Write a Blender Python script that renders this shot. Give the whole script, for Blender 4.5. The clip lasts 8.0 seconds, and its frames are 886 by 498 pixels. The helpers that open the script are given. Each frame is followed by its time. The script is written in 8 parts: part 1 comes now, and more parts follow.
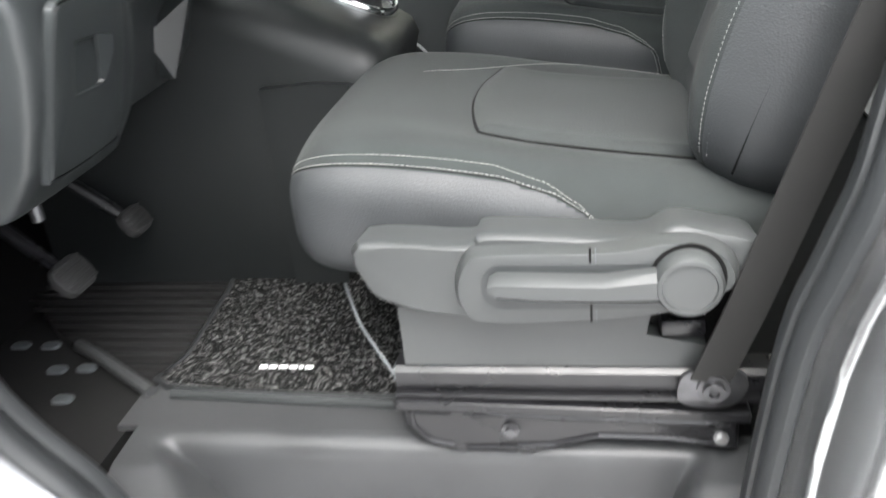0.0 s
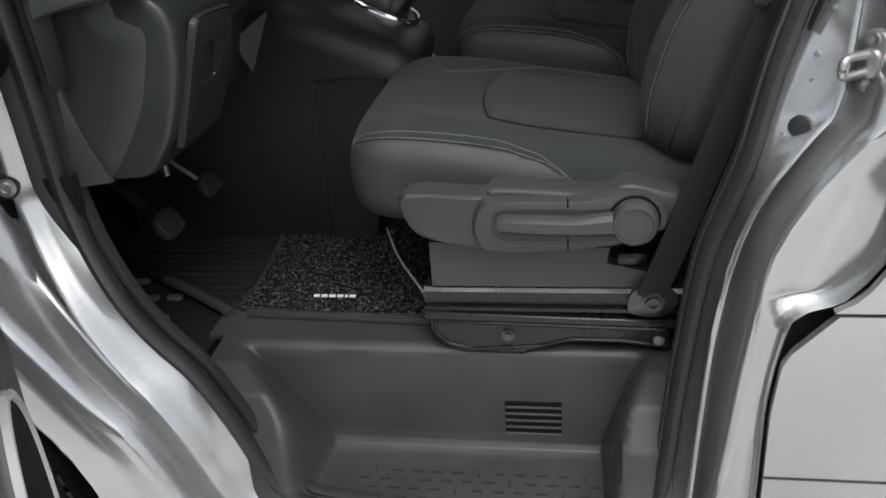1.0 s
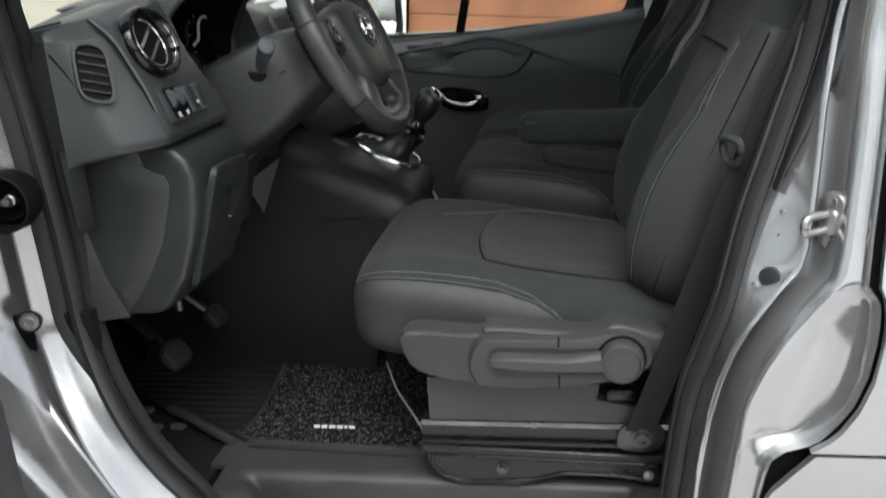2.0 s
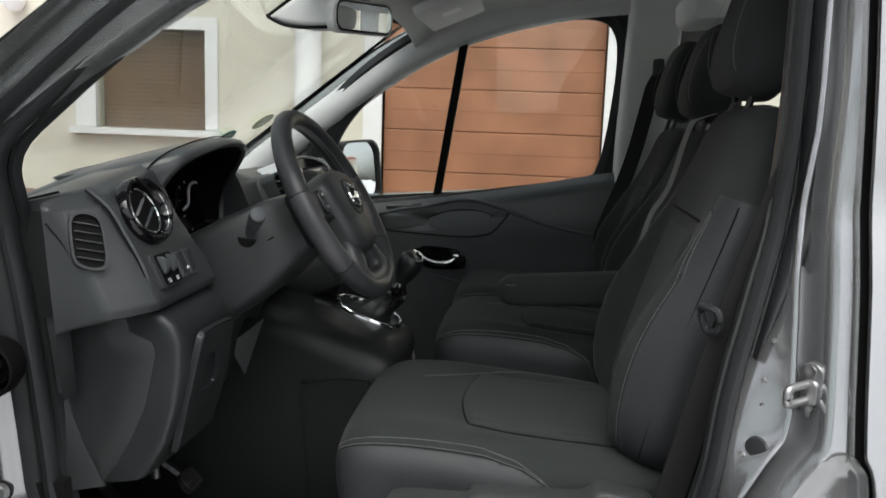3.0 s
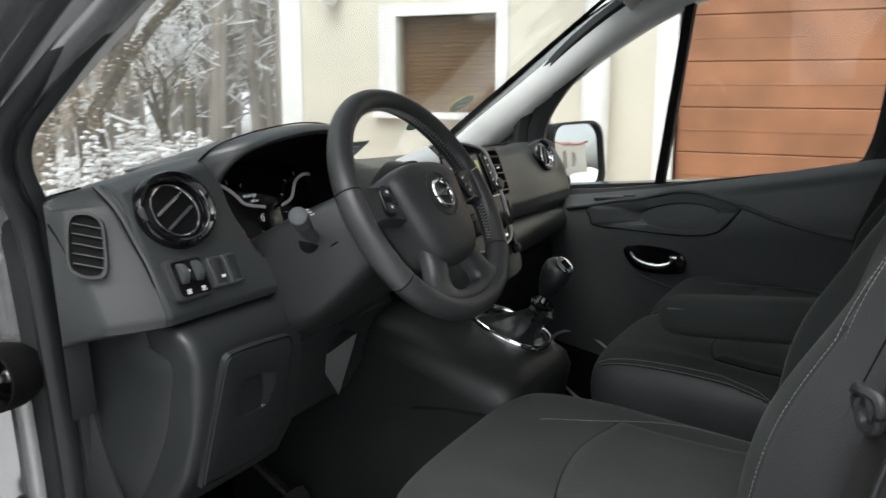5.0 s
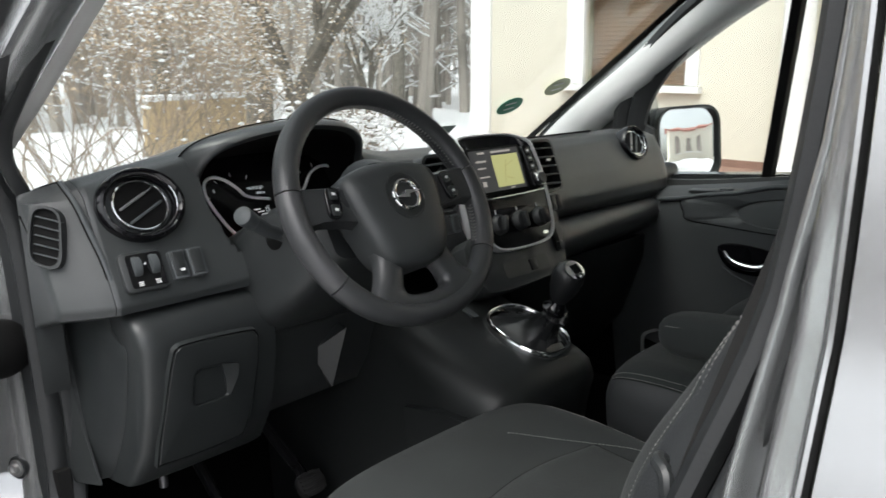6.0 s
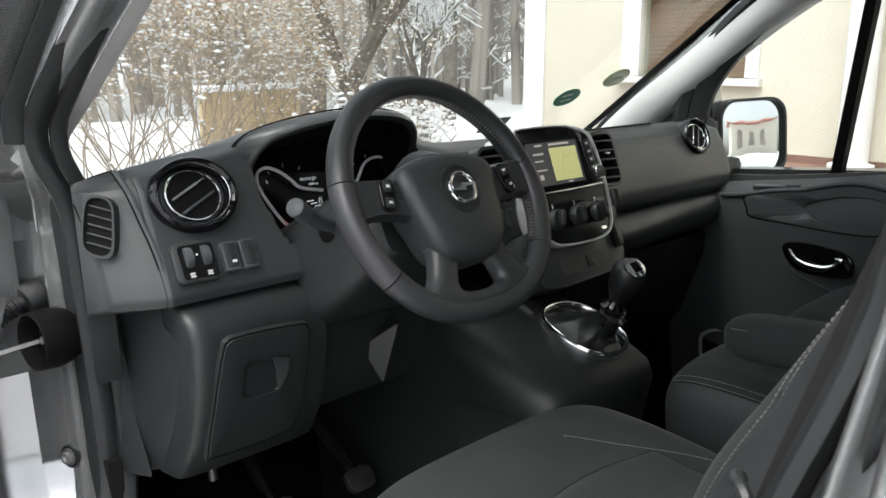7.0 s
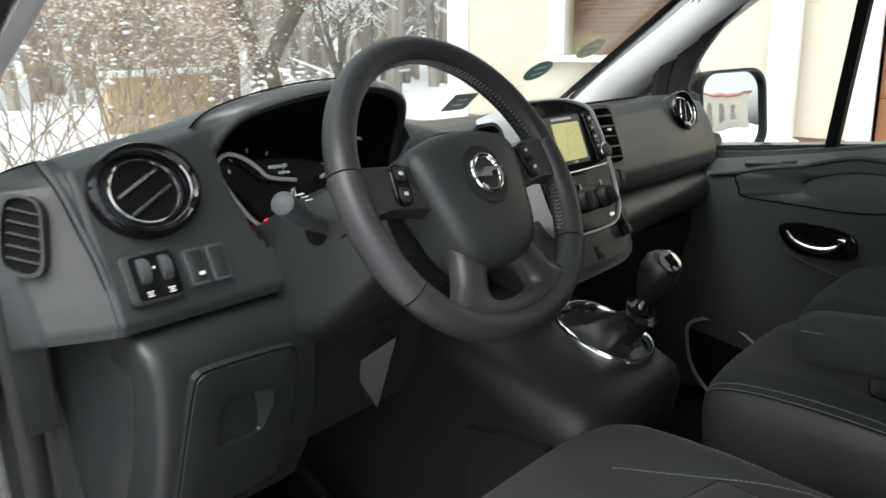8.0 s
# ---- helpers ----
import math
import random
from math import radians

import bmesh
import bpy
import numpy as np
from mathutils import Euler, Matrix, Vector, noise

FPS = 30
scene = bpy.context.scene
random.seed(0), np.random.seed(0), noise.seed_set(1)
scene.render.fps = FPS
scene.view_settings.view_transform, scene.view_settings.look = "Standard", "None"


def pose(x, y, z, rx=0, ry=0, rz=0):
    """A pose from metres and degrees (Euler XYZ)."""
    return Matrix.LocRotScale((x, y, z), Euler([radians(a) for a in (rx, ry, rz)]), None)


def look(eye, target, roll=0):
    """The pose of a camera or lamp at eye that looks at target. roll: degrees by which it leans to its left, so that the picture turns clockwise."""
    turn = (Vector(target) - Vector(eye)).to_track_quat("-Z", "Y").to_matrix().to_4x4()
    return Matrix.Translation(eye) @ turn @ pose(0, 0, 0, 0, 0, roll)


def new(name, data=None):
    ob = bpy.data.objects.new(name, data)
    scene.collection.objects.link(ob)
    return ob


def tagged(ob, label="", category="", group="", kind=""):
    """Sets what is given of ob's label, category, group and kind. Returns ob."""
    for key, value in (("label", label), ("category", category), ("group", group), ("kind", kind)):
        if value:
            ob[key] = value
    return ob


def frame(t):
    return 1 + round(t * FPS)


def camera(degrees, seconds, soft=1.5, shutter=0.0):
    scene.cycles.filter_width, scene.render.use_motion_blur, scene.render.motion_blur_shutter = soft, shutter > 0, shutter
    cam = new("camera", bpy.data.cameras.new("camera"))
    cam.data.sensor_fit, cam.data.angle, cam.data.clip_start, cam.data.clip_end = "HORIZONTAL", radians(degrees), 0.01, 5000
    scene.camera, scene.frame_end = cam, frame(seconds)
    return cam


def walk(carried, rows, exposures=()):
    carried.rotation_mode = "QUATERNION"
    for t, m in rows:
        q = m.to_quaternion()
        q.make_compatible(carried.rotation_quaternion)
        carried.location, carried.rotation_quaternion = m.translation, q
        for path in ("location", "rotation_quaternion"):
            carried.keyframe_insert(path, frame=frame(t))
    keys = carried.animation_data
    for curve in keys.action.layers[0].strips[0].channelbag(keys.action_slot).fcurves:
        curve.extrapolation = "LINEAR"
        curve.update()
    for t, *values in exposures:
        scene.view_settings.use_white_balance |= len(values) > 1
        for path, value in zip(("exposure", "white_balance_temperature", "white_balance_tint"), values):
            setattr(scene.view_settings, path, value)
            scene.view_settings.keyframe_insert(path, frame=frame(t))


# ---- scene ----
# The van stands nose down on a sloping drive: everything in it is laid out in the
# van's own axes (x to the rear, y to the passenger side, z up) and turned by VAN.
VAN = pose(0, 0, 0, 0, -4.8, 0)
cam = camera(55.4, 8.0, 1.5, 0.4)
PATH = [
    (0, (0.187, -0.607, 1.238), (-0.181, 1.149, 0.355), -6.3),
    (0.5, (0.168, -0.869, 1.303), (-0.184, 0.868, 0.377), -5.7),
    (1, (0.196, -0.98, 1.347), (-0.128, 0.779, 0.451), -4.6),
    (1.5, (0.2, -1.023, 1.374), (-0.118, 0.794, 0.6), -3.8),
    (2, (0.206, -1.043, 1.401), (-0.108, 0.829, 0.771), -3.6),
    (2.2, (0.205, -1.06, 1.405), (-0.096, 0.843, 0.868), -3.2),
    (3.3, (0.181, -1.058, 1.438), (-0.046, 0.913, 1.186), -2.8),
    (3.5, (0.183, -1.054, 1.436), (-0.069, 0.916, 1.199), -3.0),
    (4, (0.186, -1.019, 1.427), (-0.216, 0.925, 1.185), -3.1),
    (5.3, (0.544, -0.527, 1.411), (-0.555, 1.115, 1.1), -3.9),
    (5.5, (0.604, -0.475, 1.421), (-0.58, 1.104, 1.098), -3.6),
    (6, (0.724, -0.385, 1.433), (-0.623, 1.056, 1.101), -3.7),
    (6.5, (0.72, -0.361, 1.433), (-0.71, 0.997, 1.104), -3.7),
    (7, (0.69, -0.363, 1.431), (-0.739, 0.993, 1.088), -3.4),
    (7.5, (0.58, -0.373, 1.417), (-0.795, 1.031, 1.047), -3.5),
    (8, (0.433, -0.284, 1.418), (-0.852, 1.198, 1.025), -4.2),
]
walk(cam, [(t, VAN @ look(eye, target, roll)) for t, eye, target, roll in PATH],
     [(0.0, 2.95), (0.2, 2.35), (0.5, 1.65), (1.0, 0.95), (1.5, 1.05), (2.0, 1.2), (3.5, 0.65), (4.0, 0.85), (5.5, 1.25), (6.0, 1.3), (7.0, 1.35), (8.0, 1.5)])

# ---- light: a white overcast winter sky ----
world = bpy.data.worlds.new("sky")
scene.world = world
world.use_nodes = True
wn = world.node_tree.nodes
sky = wn.new("ShaderNodeTexSky")
sky.sky_type, sky.sun_disc = "NISHITA", False
sky.sun_elevation, sky.sun_rotation = radians(62), radians(170)
sky.air_density, sky.dust_density, sky.ozone_density = 1.0, 4.0, 1.0
soft_sky = wn.new("ShaderNodeHueSaturation")
soft_sky.inputs["Saturation"].default_value = 0.25
world.node_tree.links.new(sky.outputs[0], soft_sky.inputs["Color"])
world.node_tree.links.new(soft_sky.outputs[0], wn["Background"].inputs[0])
wn["Background"].inputs[1].default_value = 0.15
sun = new("sun", bpy.data.lights.new("sun", "SUN"))
sun.data.energy, sun.data.angle, sun.data.color = 0.9, radians(60), (1.0, 0.985, 0.965)
sun.matrix_world = look((0, 0, 0), (-0.10, 0.42, -0.90))

# ---- materials ----
def material(name, color, rough=0.5, metal=0.0, grain=0.0, grain_size=400.0, vary=0.15, vary_size=6.0, coat=0.0, pattern="noise", rough_vary=0.08, spec=0.5, sheen=0.0):
    m = bpy.data.materials.new(name)
    m.use_nodes = True
    n, l = m.node_tree.nodes, m.node_tree.links
    p = n["Principled BSDF"]
    p.inputs["Roughness"].default_value, p.inputs["Metallic"].default_value = rough, metal
    p.inputs["Coat Weight"].default_value, p.inputs["Coat Roughness"].default_value = coat, 0.06
    p.inputs["Specular IOR Level"].default_value = spec
    p.inputs["Sheen Weight"].default_value = sheen
    p.inputs["Base Color"].default_value = (*color, 1)
    co = n.new("ShaderNodeTexCoord")
    if vary:
        big = n.new("ShaderNodeTexNoise")
        big.inputs["Scale"].default_value, big.inputs["Detail"].default_value = vary_size, 6
        l.new(co.outputs["Object"], big.inputs["Vector"])
        ramp = n.new("ShaderNodeMapRange")
        ramp.inputs["From Min"].default_value, ramp.inputs["From Max"].default_value = 0.3, 0.7
        ramp.inputs["To Min"].default_value, ramp.inputs["To Max"].default_value = 1 - vary, 1 + vary
        l.new(big.outputs["Fac"], ramp.inputs["Value"])
        mul = n.new("ShaderNodeVectorMath")
        mul.operation = "SCALE"
        mul.inputs[0].default_value = color
        l.new(ramp.outputs[0], mul.inputs["Scale"])
        l.new(mul.outputs[0], p.inputs["Base Color"])
        rr = n.new("ShaderNodeMapRange")
        rr.inputs["From Min"].default_value, rr.inputs["From Max"].default_value = 0.3, 0.7
        rr.inputs["To Min"].default_value, rr.inputs["To Max"].default_value = max(rough - rough_vary, 0.02), min(rough + rough_vary, 1)
        l.new(big.outputs["Fac"], rr.inputs["Value"])
        l.new(rr.outputs[0], p.inputs["Roughness"])
    if grain:
        if pattern == "voronoi":
            fine = n.new("ShaderNodeTexVoronoi")
            out = fine.outputs["Distance"]
        elif pattern == "weave":
            fine = n.new("ShaderNodeTexChecker")
            out = fine.outputs["Fac"]
        else:
            fine = n.new("ShaderNodeTexNoise")
            fine.inputs["Detail"].default_value = 3
            out = fine.outputs["Fac"]
        fine.inputs["Scale"].default_value = grain_size
        l.new(co.outputs["Object"], fine.inputs["Vector"])
        bump = n.new("ShaderNodeBump")
        bump.inputs["Strength"].default_value, bump.inputs["Distance"].default_value = grain, 0.001
        l.new(out, bump.inputs["Height"])
        l.new(bump.outputs[0], p.inputs["Normal"])
    return m


def speckled(name, dark, light, size, share, rough=0.95, bump=0.8):
    """Two-coloured flecks, as in tufted carpet."""
    m = material(name, dark, rough, vary=0, spec=0.1)
    n, l = m.node_tree.nodes, m.node_tree.links
    p = n["Principled BSDF"]
    co = n.new("ShaderNodeTexCoord")
    v = n.new("ShaderNodeTexNoise")
    v.inputs["Scale"].default_value, v.inputs["Detail"].default_value, v.inputs["Roughness"].default_value = size, 4, 0.8
    l.new(co.outputs["Object"], v.inputs["Vector"])
    r = n.new("ShaderNodeValToRGB")
    r.color_ramp.elements[0].position, r.color_ramp.elements[1].position = share, share + 0.13
    r.color_ramp.elements[0].color, r.color_ramp.elements[1].color = (*dark, 1), (*light, 1)
    l.new(v.outputs["Fac"], r.inputs[0])
    l.new(r.outputs[0], p.inputs["Base Color"])
    b = n.new("ShaderNodeBump")
    b.inputs["Strength"].default_value, b.inputs["Distance"].default_value = bump, 0.006
    l.new(v.outputs["Fac"], b.inputs["Height"])
    l.new(b.outputs[0], p.inputs["Normal"])
    return m


def pane(name, tint=(0.95, 0.98, 0.96), strength=1.0):
    """Thin clear glass: lets light straight through and mirrors by its Fresnel gloss."""
    m = bpy.data.materials.new(name)
    m.use_nodes = True
    n, l = m.node_tree.nodes, m.node_tree.links
    n.remove(n["Principled BSDF"])
    t, g, f, x = n.new("ShaderNodeBsdfTransparent"), n.new("ShaderNodeBsdfGlossy"), n.new("ShaderNodeLayerWeight"), n.new("ShaderNodeMixShader")
    t.inputs[0].default_value = (*tint, 1)
    g.inputs["Roughness"].default_value = 0.01
    steep, gloss = n.new("ShaderNodeMath"), n.new("ShaderNodeMath")
    steep.operation, gloss.operation = "POWER", "MULTIPLY_ADD"
    steep.inputs[1].default_value, gloss.inputs[1].default_value, gloss.inputs[2].default_value = 4.0, 0.5 * strength, 0.03 * strength
    l.new(f.outputs["Facing"], steep.inputs[0]), l.new(steep.outputs[0], gloss.inputs[0]), l.new(gloss.outputs[0], x.inputs[0])
    l.new(t.outputs[0], x.inputs[1]), l.new(g.outputs[0], x.inputs[2])
    l.new(x.outputs[0], n["Material Output"].inputs[0])
    return m


def glow(name, color, power):
    m = material(name, color, 0.4, vary=0)
    p = m.node_tree.nodes["Principled BSDF"]
    p.inputs["Emission Color"].default_value, p.inputs["Emission Strength"].default_value = (*color, 1), power
    return m


PLASTIC = material("grained_plastic", (0.0220, 0.0245, 0.0252), 0.42, grain=0.25, grain_size=900, vary=0.10, spec=0.5)
PLASTIC_TOP = material("dash_top_plastic", (0.0330, 0.0368, 0.0380), 0.36, grain=0.35, grain_size=700, vary=0.08, spec=0.8)
PLASTIC_CAP = material("dash_end_plastic", (0.0350, 0.0388, 0.0400), 0.42, grain=0.45, grain_size=700, vary=0.08, spec=0.55)
# passenger door plastic set paler, standing in for light missing on that side
LIT_DOOR_TRIM = material("lit_door_trim", (0.0640, 0.0695, 0.0715), 0.42, grain=0.3, grain_size=800, vary=0.10, spec=0.55)
KNOB_LEATHER = material("black_knob_leather", (0.0130, 0.0138, 0.0150), 0.32, grain=0.2, grain_size=600, pattern="voronoi", vary=0.12, spec=0.5)
PLASTIC_LOW = material("lower_dash_plastic", (0.0195, 0.0222, 0.0230), 0.4, grain=0.22, grain_size=800, vary=0.08, spec=0.55)
# grained plastic set darker, for console, glove box and pillar cover
PLASTIC_DARK = material("darker_grained_plastic", (0.0100, 0.0115, 0.0118), 0.48, grain=0.25, grain_size=900, vary=0.10, spec=0.4)
PLASTIC_MID = material("mid_grey_plastic", (0.0586, 0.0655, 0.0690), 0.5, grain=0.2, grain_size=900, vary=0.08)
PLASTIC_SHIELD = material("seat_shield_plastic", (0.0374, 0.0401, 0.0401), 0.48, grain=0.2, grain_size=900, vary=0.08)
PLASTIC_STEP = material("step_plastic", (0.0350, 0.0363, 0.0375), 0.45, grain=0.3, grain_size=600, vary=0.18, vary_size=9, spec=0.4)
GLOSS_BLACK = material("piano_black", (0.005, 0.005, 0.006), 0.06, vary=0.0, spec=0.5)
STACK_BLACK = material("gloss_black_panel", (0.005, 0.005, 0.006), 0.10, vary=0.0, spec=0.22)
MATT_BLACK = material("matt_black", (0.005, 0.005, 0.005), 0.7, vary=0.1, spec=0.12)
FABRIC = material("seat_fabric", (0.0260, 0.0295, 0.0290), 0.92, grain=0.6, grain_size=750, vary=0.16, vary_size=14, sheen=0.05, spec=0.2)
INSERT = material("seat_insert_fabric", (0.0300, 0.0335, 0.0330), 0.95, grain=0.9, grain_size=320, vary=0.14, vary_size=20, sheen=0.05, spec=0.2)
LEATHER = material("side_leatherette", (0.0250, 0.0272, 0.0288), 0.58, grain=0.25, grain_size=420, pattern="voronoi", vary=0.15, vary_size=10, spec=0.45)
WHEEL_LEATHER = material("steering_leather", (0.0340, 0.0362, 0.0380), 0.34, grain=0.25, grain_size=600, pattern="voronoi", vary=0.12, spec=0.5)
WORN_LEATHER = material("worn_leather", (0.0450, 0.0462, 0.0485), 0.34, grain=0.15, grain_size=600, pattern="voronoi", vary=0.15)
THREAD = material("grey_thread", (0.24, 0.24, 0.23), 0.85, vary=0.1)
CHROME = material("chrome", (0.80, 0.81, 0.82), 0.10, 1.0, vary=0.05)
SATIN = material("satin_silver", (0.55, 0.56, 0.57), 0.30, 0.85, vary=0.05)
SILVER = material("silver_paint", (0.58, 0.59, 0.60), 0.32, 0.25, vary=0.05)
DARK_STEEL = material("dark_zinc_steel", (0.10, 0.10, 0.104), 0.38, 0.9, grain=0.2, grain_size=200, vary=0.25, vary_size=40)
STEEL = material("zinc_steel", (0.45, 0.45, 0.45), 0.35, 0.9, grain=0.2, grain_size=200, vary=0.2, vary_size=30)
PAINT = material("grey_metallic_paint", (0.3600, 0.3680, 0.3720), 0.18, 0.75, grain=0.06, grain_size=1500, vary=0.06, vary_size=3, coat=0.7)
BLACK_PAINT = material("black_lacquered_steel", (0.008, 0.008, 0.009), 0.30, 0.0, vary=0.15, vary_size=20, coat=0.10, spec=0.4)
RUBBER = material("seal_rubber", (0.0170, 0.0185, 0.0195), 0.5, grain=0.2, grain_size=300, vary=0.12, spec=0.4)
MAT_RUBBER = material("rubber_mat", (0.012, 0.012, 0.012), 0.6, grain=0.3, grain_size=300, vary=0.3, vary_size=12, spec=0.2)
CARPET = speckled("tufted_carpet", (0.005, 0.005, 0.005), (0.20, 0.20, 0.195), 170, 0.52)
FLOOR_FELT = material("floor_vinyl", (0.010, 0.010, 0.010), 0.8, grain=0.4, grain_size=250, vary=0.2, spec=0.12)
HEADLINER = material("headliner_felt", (0.74, 0.74, 0.72), 0.95, grain=0.4, grain_size=500, vary=0.05)
PILLAR = material("pillar_plastic", (0.56, 0.565, 0.56), 0.6, grain=0.25, grain_size=800, vary=0.05)
VISOR = material("visor_vinyl", (0.66, 0.66, 0.65), 0.7, grain=0.3, grain_size=600, vary=0.05)
BELT = material("belt_webbing", (0.020, 0.020, 0.0195), 0.8, grain=0.5, grain_size=500, pattern="weave", vary=0.1, spec=0.2)
GREY_BELT = material("grey_belt_webbing", (0.22, 0.22, 0.215), 0.8, grain=0.5, grain_size=500, pattern="weave", vary=0.1)
MIRROR = material("mirror_glass", (0.9, 0.9, 0.9), 0.01, 1.0, vary=0)
GLASS = pane("window_glass", (0.88, 0.91, 0.89))
WHITE_PRINT = material("white_print", (0.8, 0.8, 0.8), 0.6, vary=0)
# ---- mesh helpers ----
BASE = {}
V3 = Vector


def thing(name, base, label, category, group="", kind="", m=None):
    ob = new(name)
    ob.empty_display_size = 0.1
    ob.matrix_world = (VAN if m is None else m) @ Matrix.Translation(base)
    BASE[ob.name] = V3(base)
    return tagged(ob, label, category, group, kind)


def part(name, bm, mat, parent, label="", sharp=38, kind=""):
    """Links a bmesh as one mesh object under a thing or a part; its points are in the thing's own axes."""
    base = BASE[parent.name]
    bmesh.ops.recalc_face_normals(bm, faces=bm.faces)
    bmesh.ops.translate(bm, verts=bm.verts, vec=-base)
    me = bpy.data.meshes.new(name)
    bm.to_mesh(me)
    bm.free()
    me.shade_smooth()
    me.set_sharp_from_angle(angle=radians(sharp))
    for one in (mat if isinstance(mat, (list, tuple)) else [mat]):
        me.materials.append(one)
    ob = new(name, me)
    ob.parent = parent
    BASE[ob.name] = base
    return tagged(ob, label, kind=kind)


def soften(ob, width, segments=2):
    mod = ob.modifiers.new("edges", "BEVEL")
    mod.width, mod.segments, mod.limit_method, mod.angle_limit = width, segments, "ANGLE", radians(40)
    return ob


def box(c, s, bev=0.0, m=None, bm=None, seg=2):
    bm = bm or bmesh.new()
    made = bmesh.ops.create_cube(bm, size=1.0)["verts"]
    bmesh.ops.scale(bm, vec=s, verts=made)
    if bev:
        edges = {e for v in made for e in v.link_edges}
        made = [v for v in bmesh.ops.bevel(bm, geom=list(edges), offset=bev, segments=seg, affect="EDGES", profile=0.5)["verts"]]
    if m is not None:
        bmesh.ops.transform(bm, matrix=m, verts=made)
    bmesh.ops.translate(bm, vec=c, verts=made)
    return bm


def to3(axis, u, v, w):
    return V3((w, u, v)) if axis == "x" else V3((u, w, v)) if axis == "y" else V3((u, v, w))


def loft(rings, cap=True, closed=True, bm=None, loop=False):
    """Skins rings of points, each as long as the next."""
    bm = bm or bmesh.new()
    vs = [[bm.verts.new(p) for p in r] for r in rings]
    n = len(rings[0])
    pairs = list(zip(vs, vs[1:])) + ([(vs[-1], vs[0])] if loop else [])
    for a, b in pairs:
        for i in range(n if closed else n - 1):
            j = (i + 1) % n
            bm.faces.new((a[i], a[j], b[j], b[i]))
    if cap and not loop:
        bm.faces.new(vs[0])
        bm.faces.new(vs[-1])
    return bm


def prism(pts, axis, a, b, bm=None):
    """A plane outline pushed through from a to b along an axis."""
    return loft([[to3(axis, u, v, a) for u, v in pts], [to3(axis, u, v, b) for u, v in pts]], bm=bm)


def cr(pts, n, closed=False):
    """A smooth line through the points, n steps between each two."""
    pts = [V3(p) for p in pts]
    k, out = len(pts), []
    for i in range(k if closed else k - 1):
        p0 = pts[(i - 1) % k] if closed or i else pts[0] * 2 - pts[1]
        p1, p2 = pts[i], pts[(i + 1) % k]
        p3 = pts[(i + 2) % k] if closed or i + 2 < k else p2 * 2 - p1
        for s in range(n):
            t = s / n
            out.append(0.5 * (2 * p1 + (p2 - p0) * t + (2 * p0 - 5 * p1 + 4 * p2 - p3) * t * t + (3 * p1 - p0 - 3 * p2 + p3) * t ** 3))
    if not closed:
        out.append(pts[-1])
    return out


def rings_along(path, section, up=(0, 0, 1), closed=False):
    """Sets a plane section (side, up) or one per point along a path."""
    out, k = [], len(path)
    for i, p in enumerate(path):
        a = path[(i - 1) % k] if closed or i else path[0]
        b = path[(i + 1) % k] if closed or i + 1 < k else path[-1]
        d = (b - a).normalized()
        side = d.cross(V3(up)).normalized()
        top = side.cross(d)
        sec = section(i / max(k - 1, 1)) if callable(section) else section
        out.append([p + side * u + top * v for u, v in sec])
    return out


def circle(r, n=10, ry=None, power=1.0):
    out = []
    for i in range(n):
        c, s = math.cos(2 * math.pi * i / n), math.sin(2 * math.pi * i / n)
        out.append((r * math.copysign(abs(c) ** power, c), (ry or r) * math.copysign(abs(s) ** power, s)))
    return out


def tube(path, r, n=10, closed=False, up=(0, 0, 1), bm=None, ry=None):
    sec = (lambda t: circle(r(t), n)) if callable(r) else circle(r, n, ry)
    return loft(rings_along([V3(p) for p in path], sec, up, closed), bm=bm, loop=closed)


def strap(path, w, th, up, bm=None):
    sec = [(-w / 2, -th / 2), (w / 2, -th / 2), (w / 2, th / 2), (-w / 2, th / 2)]
    return loft(rings_along([V3(p) for p in path], sec, up), bm=bm)


def rrect(w, h, r, n=4, cx=0.0, cy=0.0):
    out = []
    for sx, sy, a0 in ((1, 1, 0), (-1, 1, 90), (-1, -1, 180), (1, -1, 270)):
        for i in range(n + 1):
            a = radians(a0 + 90 * i / n)
            out.append((cx + sx * (w / 2 - r) + r * math.cos(a), cy + sy * (h / 2 - r) + r * math.sin(a)))
    return out


def revolve(prof, m, n=24, bm=None, cap=True):
    """Turns (radius, height) pairs round the z axis of m."""
    rings = [[m @ V3((r * math.cos(2 * math.pi * i / n), r * math.sin(2 * math.pi * i / n), h)) for i in range(n)] for r, h in prof]
    return loft(rings, cap=cap, bm=bm)


def facing(origin, normal, up=(0, 0, 1)):
    """Axes on a surface: z out of it, y up, x to the right of one who looks at it."""
    z = V3(normal).normalized()
    x = V3(up).cross(z).normalized()
    m = Matrix((x, z.cross(x), z)).transposed().to_4x4()
    m.translation = origin
    return m


def slab(loop, m, h0, h1, bev=0.0, bm=None):
    """A plane outline in the axes m, from height h0 to h1, its upper rim drawn in by bev."""
    cx, cy = sum(p[0] for p in loop) / len(loop), sum(p[1] for p in loop) / len(loop)
    size = max(math.hypot(p[0] - cx, p[1] - cy) for p in loop)
    k = 1 - bev / size
    rings = [[m @ V3((u, v, h0)) for u, v in loop], [m @ V3((u, v, h1 - bev)) for u, v in loop]]
    if bev:
        rings += [[m @ V3((cx + (u - cx) * (1 - 0.3 * bev / size), cy + (v - cy) * (1 - 0.3 * bev / size), h1 - 0.3 * bev)) for u, v in loop],
                  [m @ V3((cx + (u - cx) * k, cy + (v - cy) * k, h1)) for u, v in loop]]
    return loft(rings, bm=bm)


